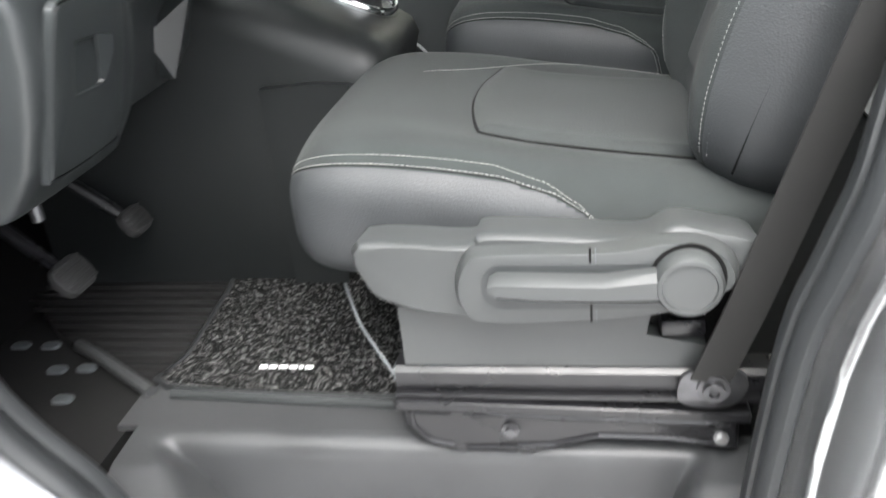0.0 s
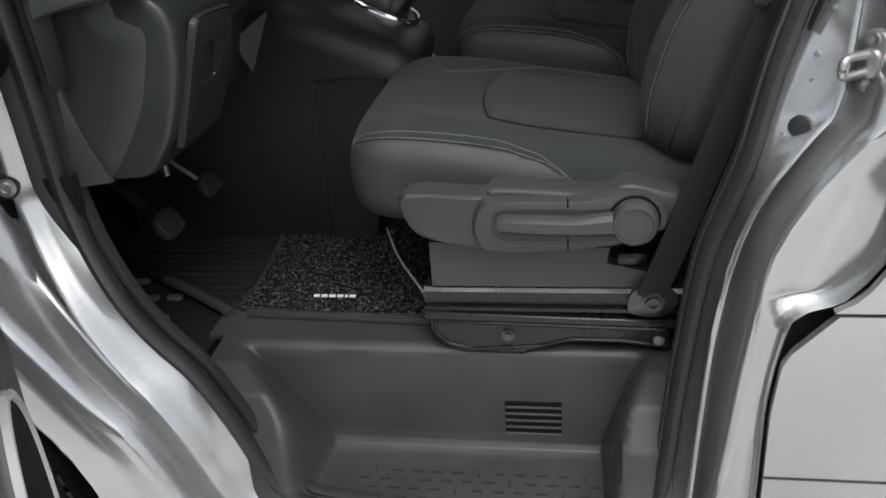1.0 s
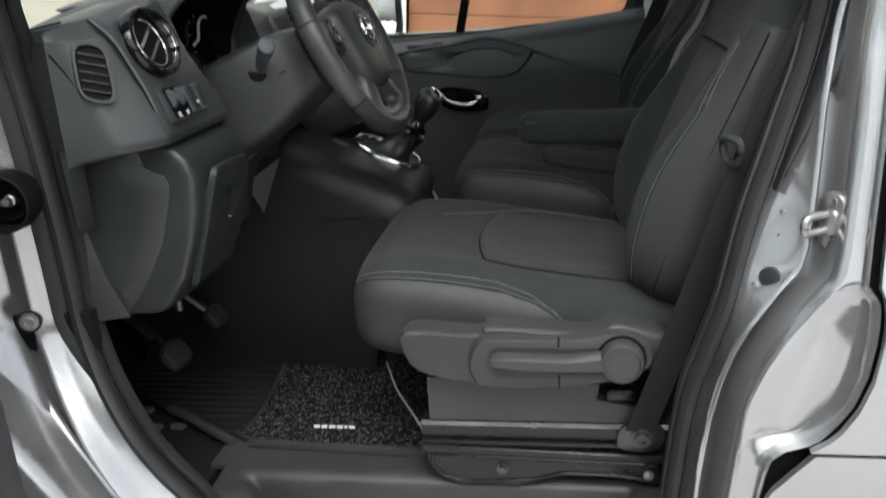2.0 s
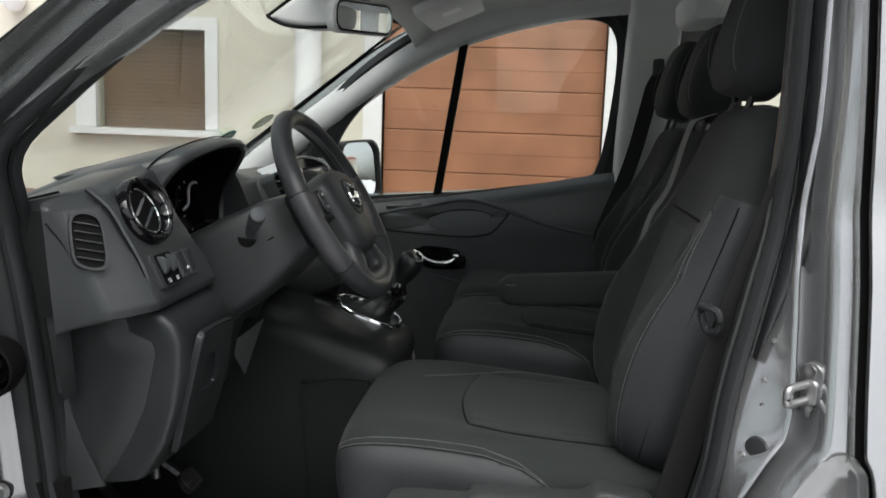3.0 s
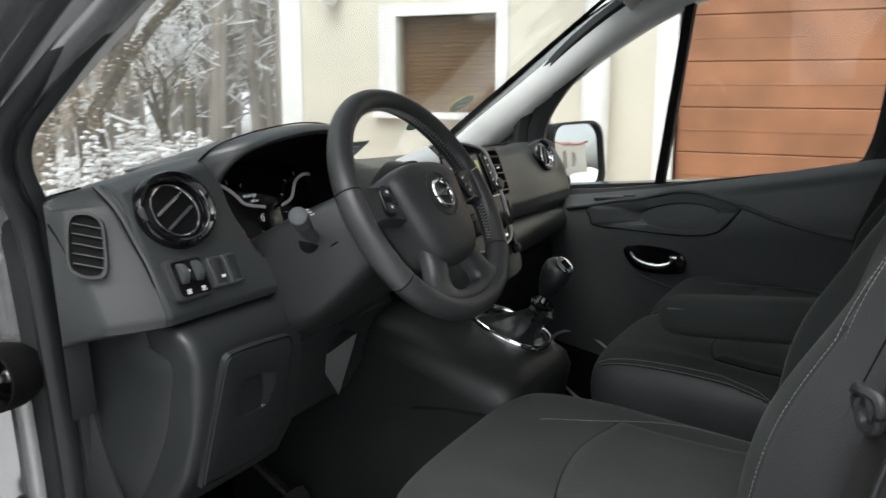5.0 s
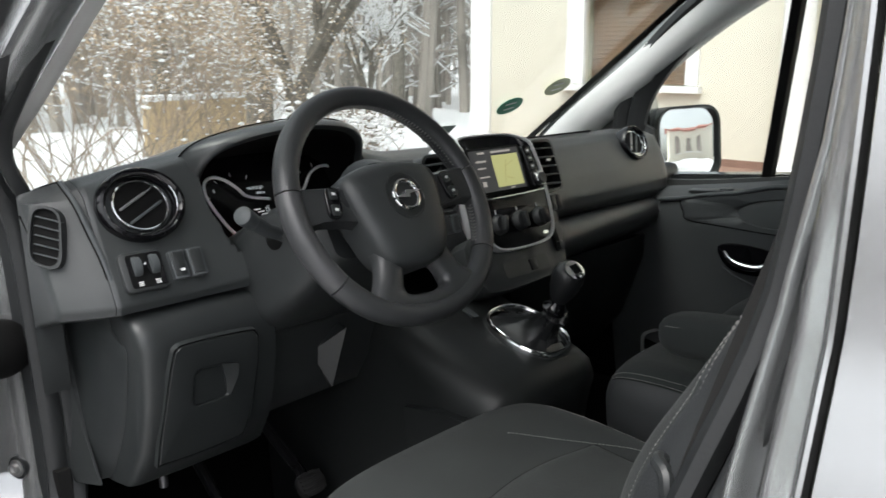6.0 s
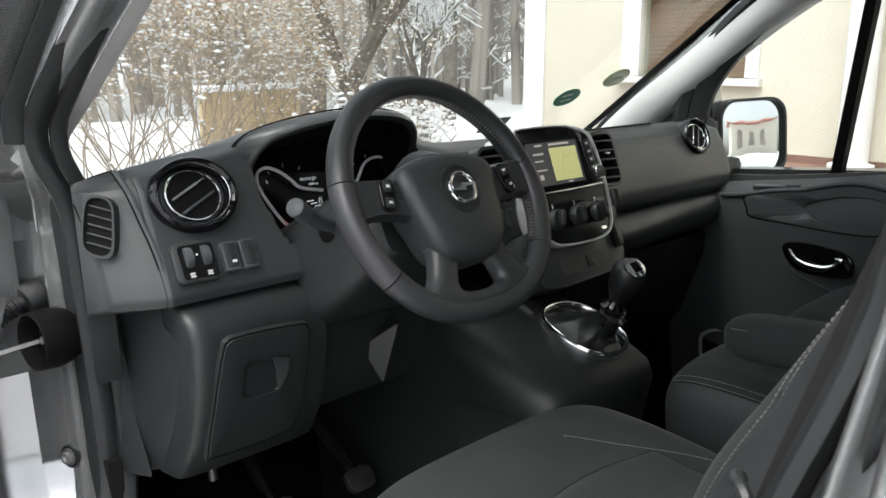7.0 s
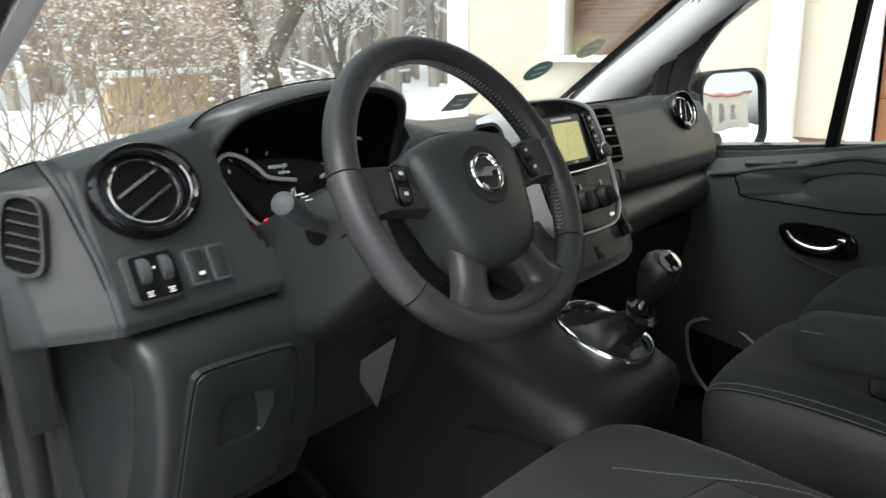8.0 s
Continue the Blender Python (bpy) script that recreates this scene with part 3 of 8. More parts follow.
# inner trims of the front pillars, and outer pillar skins
for right in (False, True):
    s = (lambda y: 2 * MID - y) if right else (lambda y: y)
    line = cr([(-1.02, s(0.085), 1.165), (-0.80, s(0.10), 1.335), (-0.555, s(0.118), 1.480), (-0.30, s(0.140), 1.635), (-0.05, s(0.16), 1.74), (0.25, s(0.175), 1.79), (0.55, s(0.18), 1.80)], 5) if not right else cr([(-1.02, s(0.050), 1.160), (-0.80, s(0.072), 1.330), (-0.555, s(0.096), 1.480), (-0.30, s(0.122), 1.635), (-0.05, s(0.150), 1.737), (0.25, s(0.175), 1.792), (0.55, s(0.19), 1.80)], 5)
    inner = line if right else [p + V3((-0.016, 0, 0.024)) * min(max((0.1 - p.x) / 0.3, 0), 1) for p in line]
    part("pillar_trim", loft(rings_along(inner, lambda t: circle(0.060 if right else 0.045, 14, 0.052 if right else 0.038, 0.8))), PILLAR, van, "light grey windscreen pillar trim")
    outer = [p + (V3((-0.03, 0.045, 0.035)) if right else V3((-0.012, -0.040, 0.012))) for p in line]
    part("pillar_outer", loft(rings_along(outer, lambda t: circle(0.04, 10, 0.045, 0.7))), PAINT, van)
    part("pillar_foot", prism([(-1.10, 1.05), (-0.70, 1.05), (-0.70, 1.37), (-0.72, 1.38), (-1.06, 1.14)] if not right else [(-1.10, 1.05), (-0.56, 1.05), (-0.54, 1.36), (-0.56, 1.47), (-0.72, 1.38), (-1.06, 1.14)], "y", s(0.045), s(-0.02)), PAINT, van)

# floor, step well, bulkhead, inner walls
part("cab_floor", prism([(-1.10, 0.245), (3.12, 0.245), (3.12, MID * 2 - 0.04), (-1.10, MID * 2 - 0.04)], "z", 0.36, 0.545), FLOOR_FELT, van, "dark vinyl covered cab floor")
part("cab_floor", prism([(-1.10, 0.10), (-0.46, 0.10), (-0.46, 0.245), (-1.10, 0.245)], "z", 0.36, 0.545), FLOOR_FELT, van)
part("cab_floor", prism([(0.36, 0.09), (3.12, 0.09), (3.12, 0.245), (0.36, 0.245)], "z", 0.30, 0.545), FLOOR_FELT, van)
part("footwell_front", prism([(-1.10, 0.54), (-0.98, 0.54), (-1.09, 0.80), (-1.12, 1.20), (-1.16, 1.20), (-1.16, 0.54)], "y", 0.10, 2 * MID - 0.02), MATT_BLACK, van)
part("footwell_slope", prism([(-1.09, 0.545), (-0.80, 0.545), (-1.00, 0.72), (-1.09, 0.80)], "y", 0.11, 0.74), MATT_BLACK, van)
# pale rear floor, out of view, added to bounce light forward
BOUNCE_FLOOR = material("bounce_floor_grey", (0.30, 0.30, 0.29), 0.7, grain=0.3, grain_size=60, vary=0.15, vary_size=4)
part("bounce_floor", prism([(0.80, 0.10), (3.10, 0.10), (3.10, MID * 2 - 0.06), (0.80, MID * 2 - 0.06)], "z", 0.549, 0.556), BOUNCE_FLOOR, van)
part("inner_wall", prism([(0.80, 0.5), (3.1, 0.5), (3.1, 1.20), (0.80, 1.20)], "y", 0.05, 0.08), PILLAR, van)
for z0, z1 in ((0.5, 1.19), (1.72, 1.86)):
    part("side_wall", skin(0.52, 3.14, z0, z1, True, 6, 6), PAINT, van)
for x0, x1 in ((0.52, 0.86), (1.62, 1.78), (2.95, 3.14)):
    part("side_wall", skin(x0, x1, 1.186, 1.724, True, 3, 6), PAINT, van)
glass_r = part("side_window", sheet(lambda u, v: (0.86 + 0.76 * u, side_y(1.19 + 0.53 * v, True) - 0.012, 1.19 + 0.53 * v), 4, 5, 0.004), GLASS, van)
glass_r.visible_shadow = False
glass_r = part("side_window", sheet(lambda u, v: (1.78 + 1.17 * u, side_y(1.19 + 0.53 * v, True) - 0.012, 1.19 + 0.53 * v), 4, 5, 0.004), GLASS, van)
glass_r.visible_shadow = False

part("side_lining", prism([(-1.10, 0.40), (-0.45, 0.40), (-0.45, 1.16), (-1.10, 1.16)], "y", 1.868, 1.885), MATT_BLACK, van)
# passenger-side rear pillar trim
pb = cr([(0.50, 1.80, 0.55), (0.50, 1.80, 1.15), (0.525, 1.78, 1.45), (0.555, 1.745, 1.72), (0.56, 1.70, 1.82)], 4)
part("rear_pillar_trim", loft(rings_along(pb, lambda t: rrect(0.15, 0.16, 0.03), (1, 0, 0))), PILLAR, van, "light grey belt pillar trim")

# ---- wheels ----
def wheel(cx, cy, side):
    m = facing((cx, cy, 0.315), (0, side, 0))
    tyre = part("wheel", revolve([(0.21, -0.10), (0.28, -0.105), (0.310, -0.09), (0.318, -0.05), (0.318, 0.05), (0.310, 0.09), (0.28, 0.105), (0.21, 0.10)], m, 48, cap=False), RUBBER, van, "black tyre on a silver rim")
    lugs = bmesh.new()
    for i in range(56):
        for s in (-0.06, 0.0, 0.06):
            a = 2 * math.pi * (i + (0.5 if s else 0)) / 56
            box((0, 0, 0), (0.022, 0.05, 0.008), m=m @ Matrix.Rotation(a, 4, "Z") @ Matrix.Translation((0.319, 0, s)) @ Matrix.Rotation(radians(90), 4, "Y"), bm=lugs)
    part("tread", lugs, RUBBER, tyre, kind="stuff")
    part("rim", revolve([(0.215, -0.10), (0.215, 0.095), (0.19, 0.085), (0.17, 0.04), (0.06, 0.06), (0.03, 0.07)], m, 32), SATIN, tyre)


for wx in (-0.98, 2.42):
    wheel(wx, 0.075, -1)
    wheel(wx, 2 * MID - 0.075, 1)
# ---- dashboard ----
dash = thing("dashboard", (-0.7, MID, 0.95), "dark grey grained plastic dashboard with gloss black vents", "dashboard")
HOOD = [(0.396, 1.205), (0.352, 1.248), (0.334, 1.305), (0.331, 1.352), (0.346, 1.385), (0.39, 1.402), (0.46, 1.413), (0.53, 1.415), (0.60, 1.406), (0.648, 1.385), (0.672, 1.35), (0.680, 1.30), (0.676, 1.25), (0.66, 1.218)]
DASH_TOP = [(0.05, 1.325), (0.079, 1.345), (0.12, 1.358), (0.20, 1.374), (0.29, 1.386), (0.35, 1.396), (0.42, 1.405), (0.50, 1.409), (0.58, 1.404), (0.65, 1.388), (0.70, 1.366), (0.75, 1.355), (0.85, 1.352), (1.1, 1.350), (1.2, 1.347), (1.55, 1.345), (1.75, 1.340), (1.87, 1.325), (1.90, 1.31)]


def dash_section(y):
    """Profile (x, z) of the upper dash: scuttle, top, rounded front, underside."""
    end = min(max(0, 0.152 - y, y - 1.80) / 0.075, 1.0)
    back = 0.055 * end ** 1.3 + 0.10 * max(0.0, 0.084 - y) / 0.012
    zt = lerp_table(y, DASH_TOP)[0]
    inner = 1.0 if 0.331 < y < 0.681 else 0.0
    pas = min(max((y - 0.75) / 0.38, 0), 1)
    near = 0.5 * bump1(y, 1.06, 0.10) * pas
    drv = [(-0.495, zt), (-0.470, zt - 0.012), (-0.456, 1.335), (-0.441, 1.29), (-0.424, 1.25), (-0.406, 1.205), (-0.399, 1.184), (-0.404, 1.172)]
    psg = [(-0.520, zt), (-0.496, zt - 0.010), (-0.474, 1.315), (-0.455, 1.28), (-0.441, 1.24), (-0.432, 1.195), (-0.433, 1.168), (-0.446, 1.154)]
    mouth = lerp_table(y, [(0.328, 1.40), (0.331, 1.352), (0.334, 1.305), (0.352, 1.248), (0.396, 1.208), (0.655, 1.215), (0.672, 1.25), (0.680, 1.30), (0.684, 1.40)])[0]
    f, fine = [], lambda pts: [(pts[i][0] + (pts[i + 1][0] - pts[i][0]) * k / 4, pts[i][1] + (pts[i + 1][1] - pts[i][1]) * k / 4) for i in range(len(pts) - 1) for k in range(4)] + [pts[-1]]
    for (xa, za), (xb, zb) in zip(fine(drv), fine(psg)):
        x, z = xa + (xb - xa) * pas + 0.045 * near, za + (zb - za) * pas
        f.append((x - back - (0.17 * inner if z > mouth else 0.0), z - (0.02 * inner if z > 1.37 else 0)))
    low = f[-1][1]
    rise = zt - 1.36
    return [(-1.09, 1.05), (-1.09, 1.195), (-0.92, 1.250 + 0.35 * rise), (-0.78, 1.296 + 0.6 * rise), (-0.66, 1.330 + 0.85 * rise), (-0.58 - back * 0.5, 1.349 + rise - 0.02 * inner)] + f + [(-0.46 - back, low - 0.012), (-0.62, low - 0.02), (-0.9, 1.05)]


ys = [0.082, 0.084, 0.087, 0.09, 0.10, 0.112, 0.1215, 0.122, 0.125, 0.132, 0.138, 0.1435, 0.1445, 0.146, 0.150, 0.152, 0.154, 0.17, 0.19, 0.23, 0.27, 0.31, 0.3300, 0.3315, 0.334, 0.337, 0.341, 0.345, 0.350, 0.357, 0.364, 0.372, 0.38, 0.39, 0.40, 0.41, 0.45, 0.5, 0.55, 0.6, 0.64, 0.655, 0.663, 0.672, 0.680, 0.682, 0.70, 0.73, 0.76, 0.8, 0.9, 1.0, 1.06, 1.1, 1.14, 1.18, 1.22, 1.26, 1.3, 1.35, 1.4, 1.5, 1.6, 1.7, 1.78, 1.80, 1.82, 1.84, 1.86, 1.875, 1.885]
part("body", loft([[V3((x, y, z)) for x, z in dash_section(y)] for y in ys if y > 0.144]), PLASTIC_TOP, dash, "soft dark grey moulded upper dash", 55)
part("end_cap", loft([[V3((max(x, -0.535) if y < 0.1216 else x, y, z)) for x, z in dash_section(y)] for y in ys if y < 0.144]), PLASTIC_CAP, dash, "lighter grey end cap of the dash", 55)
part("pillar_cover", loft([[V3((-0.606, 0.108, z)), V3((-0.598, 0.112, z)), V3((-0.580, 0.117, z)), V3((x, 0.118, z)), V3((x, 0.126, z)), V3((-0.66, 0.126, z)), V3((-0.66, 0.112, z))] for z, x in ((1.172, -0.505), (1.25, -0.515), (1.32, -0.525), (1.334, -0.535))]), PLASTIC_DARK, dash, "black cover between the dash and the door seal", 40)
# hood over the dials: its mouth leans towards the driver at the top
hood_line = cr([(0, y, z) for y, z in HOOD], 4)


def hood_ring(dx, grow, drop=0.0, flat=0.0):
    out = []
    for p in hood_line:
        x = -0.490 + 0.092 * (max(p.z - 1.265, 0) / 0.145) ** 2
        k = 1 + grow / 0.17
        out.append(V3((x * (1 - flat) - 0.44 * flat + dx, 0.508 + (p.y - 0.508) * k, 1.27 + (p.z - 1.27) * k - drop * max(p.z - 1.27, 0) / 0.14)))
    return out


part("dial_hood", loft([hood_ring(-0.30, 0.03, 0.085, 1), hood_ring(-0.18, 0.034, 0.044, 0.8), hood_ring(-0.09, 0.031, 0.022, 0.4), hood_ring(-0.040, 0.024, 0.008), hood_ring(-0.014, 0.014, 0.001), hood_ring(-0.004, 0.007), hood_ring(0.0, 0.001), hood_ring(-0.003, -0.004), hood_ring(-0.012, -0.007)], cap=False, closed=False), PLASTIC_TOP, dash, "curved hood over the instrument dials", 60)
part("hood_lining", loft([hood_ring(-0.010, -0.0065), hood_ring(-0.05, -0.010), hood_ring(-0.10, -0.016, 0.01), hood_ring(-0.20, -0.028, 0.03, 0.5)], cap=False, closed=False), MATT_BLACK, dash, "black inside of the dial hood", 60)
part("hood_seam", tube([p + V3((0.001, 0, 0.0012)) for p in hood_ring(-0.040, 0.0245, 0.0075)[14:44]], 0.0014, 6), MATT_BLACK, dash)
dial_m = facing((-0.542, 0.50, 1.285), (1, 0, 0.30))
dials = part("instrument_panel", slab(rrect(0.40, 0.19, 0.05, 5), dial_m, -0.02, 0.0), GLOSS_BLACK, dash, "black instrument panel with chrome-rimmed dials")
# the chrome rims' bright reflection is put into a white base colour
DIAL_RIM = material("painted_rim_glint", (0.93, 0.93, 0.93), 0.3, 0.0, vary=0.03)
for line in (((0.442, 1.229), (0.419, 1.247), (0.397, 1.283), (0.386, 1.312), (0.390, 1.332), (0.408, 1.339), (0.431, 1.331), (0.451, 1.315), (0.467, 1.300), (0.512, 1.290)), ((0.560, 1.288), (0.590, 1.298), (0.614, 1.325), (0.640, 1.336), (0.665, 1.334), (0.690, 1.318), (0.700, 1.290), (0.690, 1.255))):
    part("dial_rim", tube(cr([(-0.530 + 0.25 * (1.285 - z), y, z) for y, z in line], 6), 0.0030, 8, up=(1, 0, 0.2)), DIAL_RIM, dials, "thin chrome dial rim, its bright reflection painted white")
for cx in (-0.048, 0.135):
    for k in range(9):
        a = radians(220 - 32 * k)
        part("tick", box((0, 0, 0), (0.007, 0.0010, 0.001), m=dial_m @ Matrix.Translation((cx, -0.004, 0.002)) @ Matrix.Rotation(a, 4, "Z") @ Matrix.Translation((0.060, 0, 0))), WHITE_PRINT, dials)
DISPLAY_LIGHT = glow("display_glow", (0.55, 0.6, 0.62), 0.16)


def lettering(name, words, size, m, mat, parent, depth=0.0004):
    """Words in the built-in font, as a thin mesh on the axes m."""
    cu = bpy.data.curves.new(name, "FONT")
    cu.body, cu.size, cu.extrude, cu.align_x, cu.align_y = words, size, depth, "CENTER", "CENTER"
    tmp = bpy.data.objects.new(name, cu)
    me = bpy.data.meshes.new_from_object(tmp)
    bpy.data.objects.remove(tmp)
    bm = bmesh.new()
    bm.from_mesh(me)
    bmesh.ops.transform(bm, matrix=m, verts=bm.verts)
    return part(name, bm, mat, parent)


lettering("display_text", "PRZEGLĄD", 0.0068, dial_m @ Matrix.Translation((-0.006, 0.027, 0.003)), DISPLAY_LIGHT, dials)
lettering("display_text", "1000 km", 0.0060, dial_m @ Matrix.Translation((0.002, 0.017, 0.003)), DISPLAY_LIGHT, dials)
lettering("display_text", "0", 0.017, dial_m @ Matrix.Translation((0.008, -0.016, 0.003)), DISPLAY_LIGHT, dials)
lettering("display_text", "5", 0.008, dial_m @ Matrix.Translation((-0.090, 0.030, 0.003)), DISPLAY_LIGHT, dials)
part("warning_light", revolve([(0.004, 0.0), (0.004, 0.003), (0.002, 0.004)], dial_m @ Matrix.Translation((-0.064, -0.050, 0.016)), 12), glow("red_lamp", (1.0, 0.05, 0.05), 1.2), dials, "glowing red warning light")


# vents
def round_vent(x, y, z, side):
    m = facing((x, y, z), (1, -0.06 if side < 0 else 0.0, 0.32)) @ Matrix.Scale(0.90 if side < 0 else 0.78, 4)
    v = part("round_vent", revolve([(0.070, -0.03), (0.0735, 0.002), (0.0725, 0.010), (0.069, 0.015), (0.064, 0.0165), (0.059, 0.012), (0.0545, 0.000), (0.0525, -0.012), (0.051, -0.024), (0.046, -0.036), (0.0, -0.050)], m @ Matrix.Diagonal((1.03, 0.86, 1, 1)), 56), GLOSS_BLACK, dash, "gloss black round air vent")
    barrel = m @ pose(0, 0, 0.003, -4, 6 if side < 0 else -4, 0)
    part("vent_ring", tube([barrel @ V3((0.0480 * math.cos(a), 0.0425 * math.sin(a), -0.001)) for a in [2 * math.pi * i / 56 for i in range(56)]], 0.0022, 8, True, up=barrel.col[2].xyz), CHROME, v, "chrome ring")
    part("vent_ring", tube([m @ V3((0.0590 * math.cos(a), 0.0500 * math.sin(a), 0.0120)) for a in [radians(-105 + 5 * i) for i in range(28)]], 0.0013, 8, up=m.col[2].xyz), CHROME, v)
    part("vent_bowl", revolve([(0.0475, -0.002), (0.046, -0.012), (0.030, -0.020), (0.0, -0.022)], barrel @ Matrix.Diagonal((1.0, 0.88, 1, 1)), 40), MATT_BLACK, v)
    tilt = 27 if side < 0 else 60
    for h, w, mat in ((0.0135, 0.072, SATIN), (-0.0135, 0.074, PLASTIC_MID)):
        part("vane", box((0, 0, 0), (w, 0.0042, 0.016), 0.0018, barrel @ Matrix.Rotation(radians(tilt), 4, "Z") @ Matrix.Translation((0, h, -0.006)) @ Matrix.Rotation(radians(10), 4, "X")), mat, v)
    part("vane_clip", box((0, 0, 0), (0.006, 0.026, 0.010), 0.001, barrel @ Matrix.Rotation(radians(tilt), 4, "Z") @ Matrix.Translation((0.0, 0.0, -0.012))), MATT_BLACK, v)


round_vent(-0.448, 0.2215, 1.318, -1)
round_vent(-0.462, 1.668, 1.303, 1)
sv = facing((-0.4765, 0.0955, 1.288), (0.62, -0.75, 0.25), (0.35, 0, 1))
vent_loop = cr([(-0.021, 0.046, 0), (-0.004, 0.050, 0), (0.010, 0.040, 0), (0.020, 0.005, 0), (0.027, -0.032, 0), (0.022, -0.047, 0), (0.004, -0.050, 0), (-0.012, -0.040, 0), (-0.021, -0.005, 0), (-0.026, 0.030, 0)], 5, True)
vl = [(p.x, p.y * 0.76) for p in vent_loop]
side_vent = part("side_vent", band([(u * 1.18, v * 1.10) for u, v in vl], vl, sv, -0.03, 0.010), PLASTIC, dash, "slatted side window vent")
part("vent_duct", slab([(u * 1.05, v * 1.02) for u, v in vl], sv, -0.028, 0.0035), MATT_BLACK, side_vent)
for k in range(5):
    part("slat", box((0, 0, 0), (0.042, 0.0014, 0.007), 0.0005, sv @ Matrix.Translation((-0.003 + 0.003 * k, 0.025 - 0.0125 * k, 0.0045)) @ Matrix.Rotation(radians(12), 4, "X")), PLASTIC_MID, side_vent)

# cap that closes the dash's driver end; lit edge painted as a paler strip
strip = cr([(-0.486, 0.126, 1.362), (-0.457, 0.131, 1.331), (-0.440, 0.138, 1.29), (-0.425, 0.145, 1.25), (-0.415, 0.150, 1.21), (-0.410, 0.155, 1.185), (-0.412, 0.157, 1.171)], 5)
part("edge_highlight", tube(strip, 0.0040, 8, ry=0.0040), PLASTIC_MID, dash)
part("edge_groove", tube([p + V3((0.0002, -0.0048, 0.0)) for p in strip], 0.0012, 6), MATT_BLACK, dash)
part("end_groove", tube(cr([(-0.530, 0.0815, 1.318), (-0.507, 0.083, 1.285), (-0.488, 0.084, 1.245), (-0.474, 0.0855, 1.205), (-0.464, 0.088, 1.178)], 5), 0.0016, 6), MATT_BLACK, dash)
grid_loop = [(p.x, p.y) for p in cr([(-0.062, 0.0, 0), (-0.03, 0.012, 0), (0.02, 0.014, 0), (0.06, 0.006, 0), (0.062, -0.004, 0), (0.02, -0.013, 0), (-0.03, -0.012, 0)], 4, True)]
part("defroster", slab(grid_loop, facing((-0.605, 0.150, 1.3470), (-0.19, 0, 1), (0, -1, 0)), -0.004, 0.0022), MATT_BLACK, dash)
part("top_lid", sheet(lambda u, v: (-0.80 + 0.285 * u, 1.13 + 0.43 * v - 0.02 * u, 1.296 + 0.050 * u + 0.002), 6, 6, 0.004), PLASTIC_TOP, dash, "flat lid on the passenger side of the dash")
part("lid_groove", tube([V3((-0.508, 1.15, 1.3465)), V3((-0.508, 1.53, 1.3455)), V3((-0.535, 1.553, 1.344)), V3((-0.80, 1.575, 1.298))], 0.0022, 6), MATT_BLACK, dash)

# switches beside the wheel
sw = facing((-0.4145, 0.188, 1.231), (1, -0.05, 0.42))
panel = part("switch_panel", slab(rrect(0.066, 0.060, 0.009, cx=0.006, cy=-0.005), sw, -0.01, 0.008, 0.004), PLASTIC, dash, "switch panel with two thumb wheels")
part("switch_well", slab(rrect(0.052, 0.050, 0.005, cx=0.009, cy=-0.005), sw, 0.0, 0.0088), GLOSS_BLACK, panel)
for k, cx in enumerate((-0.004, 0.022)):
    part("thumb_wheel", revolve([(0.004, -0.006), (0.0155, -0.0055), (0.0165, 0.0), (0.0155, 0.0055), (0.004, 0.006)], sw @ Matrix.Translation((cx, 0.002, 0.0025)) @ Matrix.Rotation(radians(90), 4, "Y"), 24), PLASTIC_MID, panel)
    bars = bmesh.new()
    for j in range(3):
        box((0, 0, 0), (0.008 - 0.002 * (j % 2), 0.0013, 0.0008), m=sw @ Matrix.Translation((cx, -0.022 - 0.0024 * j, 0.0094)), bm=bars)
    part("symbol", bars, WHITE_PRINT, panel)
part("symbol", box((0, 0, 0), (0.003, 0.003, 0.0008), m=sw @ Matrix.Translation((0.009, 0.004, 0.0094)) @ Matrix.Rotation(radians(45), 4, "Z")), WHITE_PRINT, panel)
for k, cx in enumerate((0.062, 0.091)):
    sw1 = part("switch", slab(rrect(0.024, 0.044, 0.003), sw @ Matrix.Translation((cx, -0.005, 0)), -0.01, 0.0055, 0.001), PLASTIC_MID, dash, "rocker switch")
    part("rocker", slab(rrect(0.0175, 0.037, 0.002), sw @ Matrix.Translation((cx - 0.001, -0.004, 0)) @ Matrix.Rotation(radians(5), 4, "X"), -0.01, 0.0085, 0.001), PLASTIC, sw1)
    if k == 0:
        part("symbol", box((0, 0, 0), (0.007, 0.004, 0.001), m=sw @ Matrix.Translation((cx, -0.015, 0.0115))), WHITE_PRINT, sw1)

# lower panels on the driver's side
low_prof = ((-0.70, 1.168), (-0.46, 1.173), (-0.425, 1.170), (-0.402, 1.160), (-0.386, 1.142), (-0.378, 1.115), (-0.383, 1.06), (-0.397, 1.005), (-0.418, 0.95), (-0.452, 0.900), (-0.468, 0.890), (-0.50, 0.888), (-0.70, 0.90))
lower = part("lower_panel", loft([[V3((x + dx * min(max((x + 0.70) / 0.2, 0), 1), y, z)) for x, z in low_prof]
                                 for y, dx in ((0.1610, -0.026), (0.1620, -0.014), (0.1645, -0.008), (0.168, -0.005), (0.176, -0.001), (0.19, 0), (0.25, 0.002), (0.37, 0.0), (0.392, -0.004), (0.400, -0.016), (0.404, -0.04))]), PLASTIC_LOW, dash, "lower dash panel with the fuse cover", 30)
fuse = facing((-0.384, 0.250, 1.045), (0.96, 0.0, -0.27))
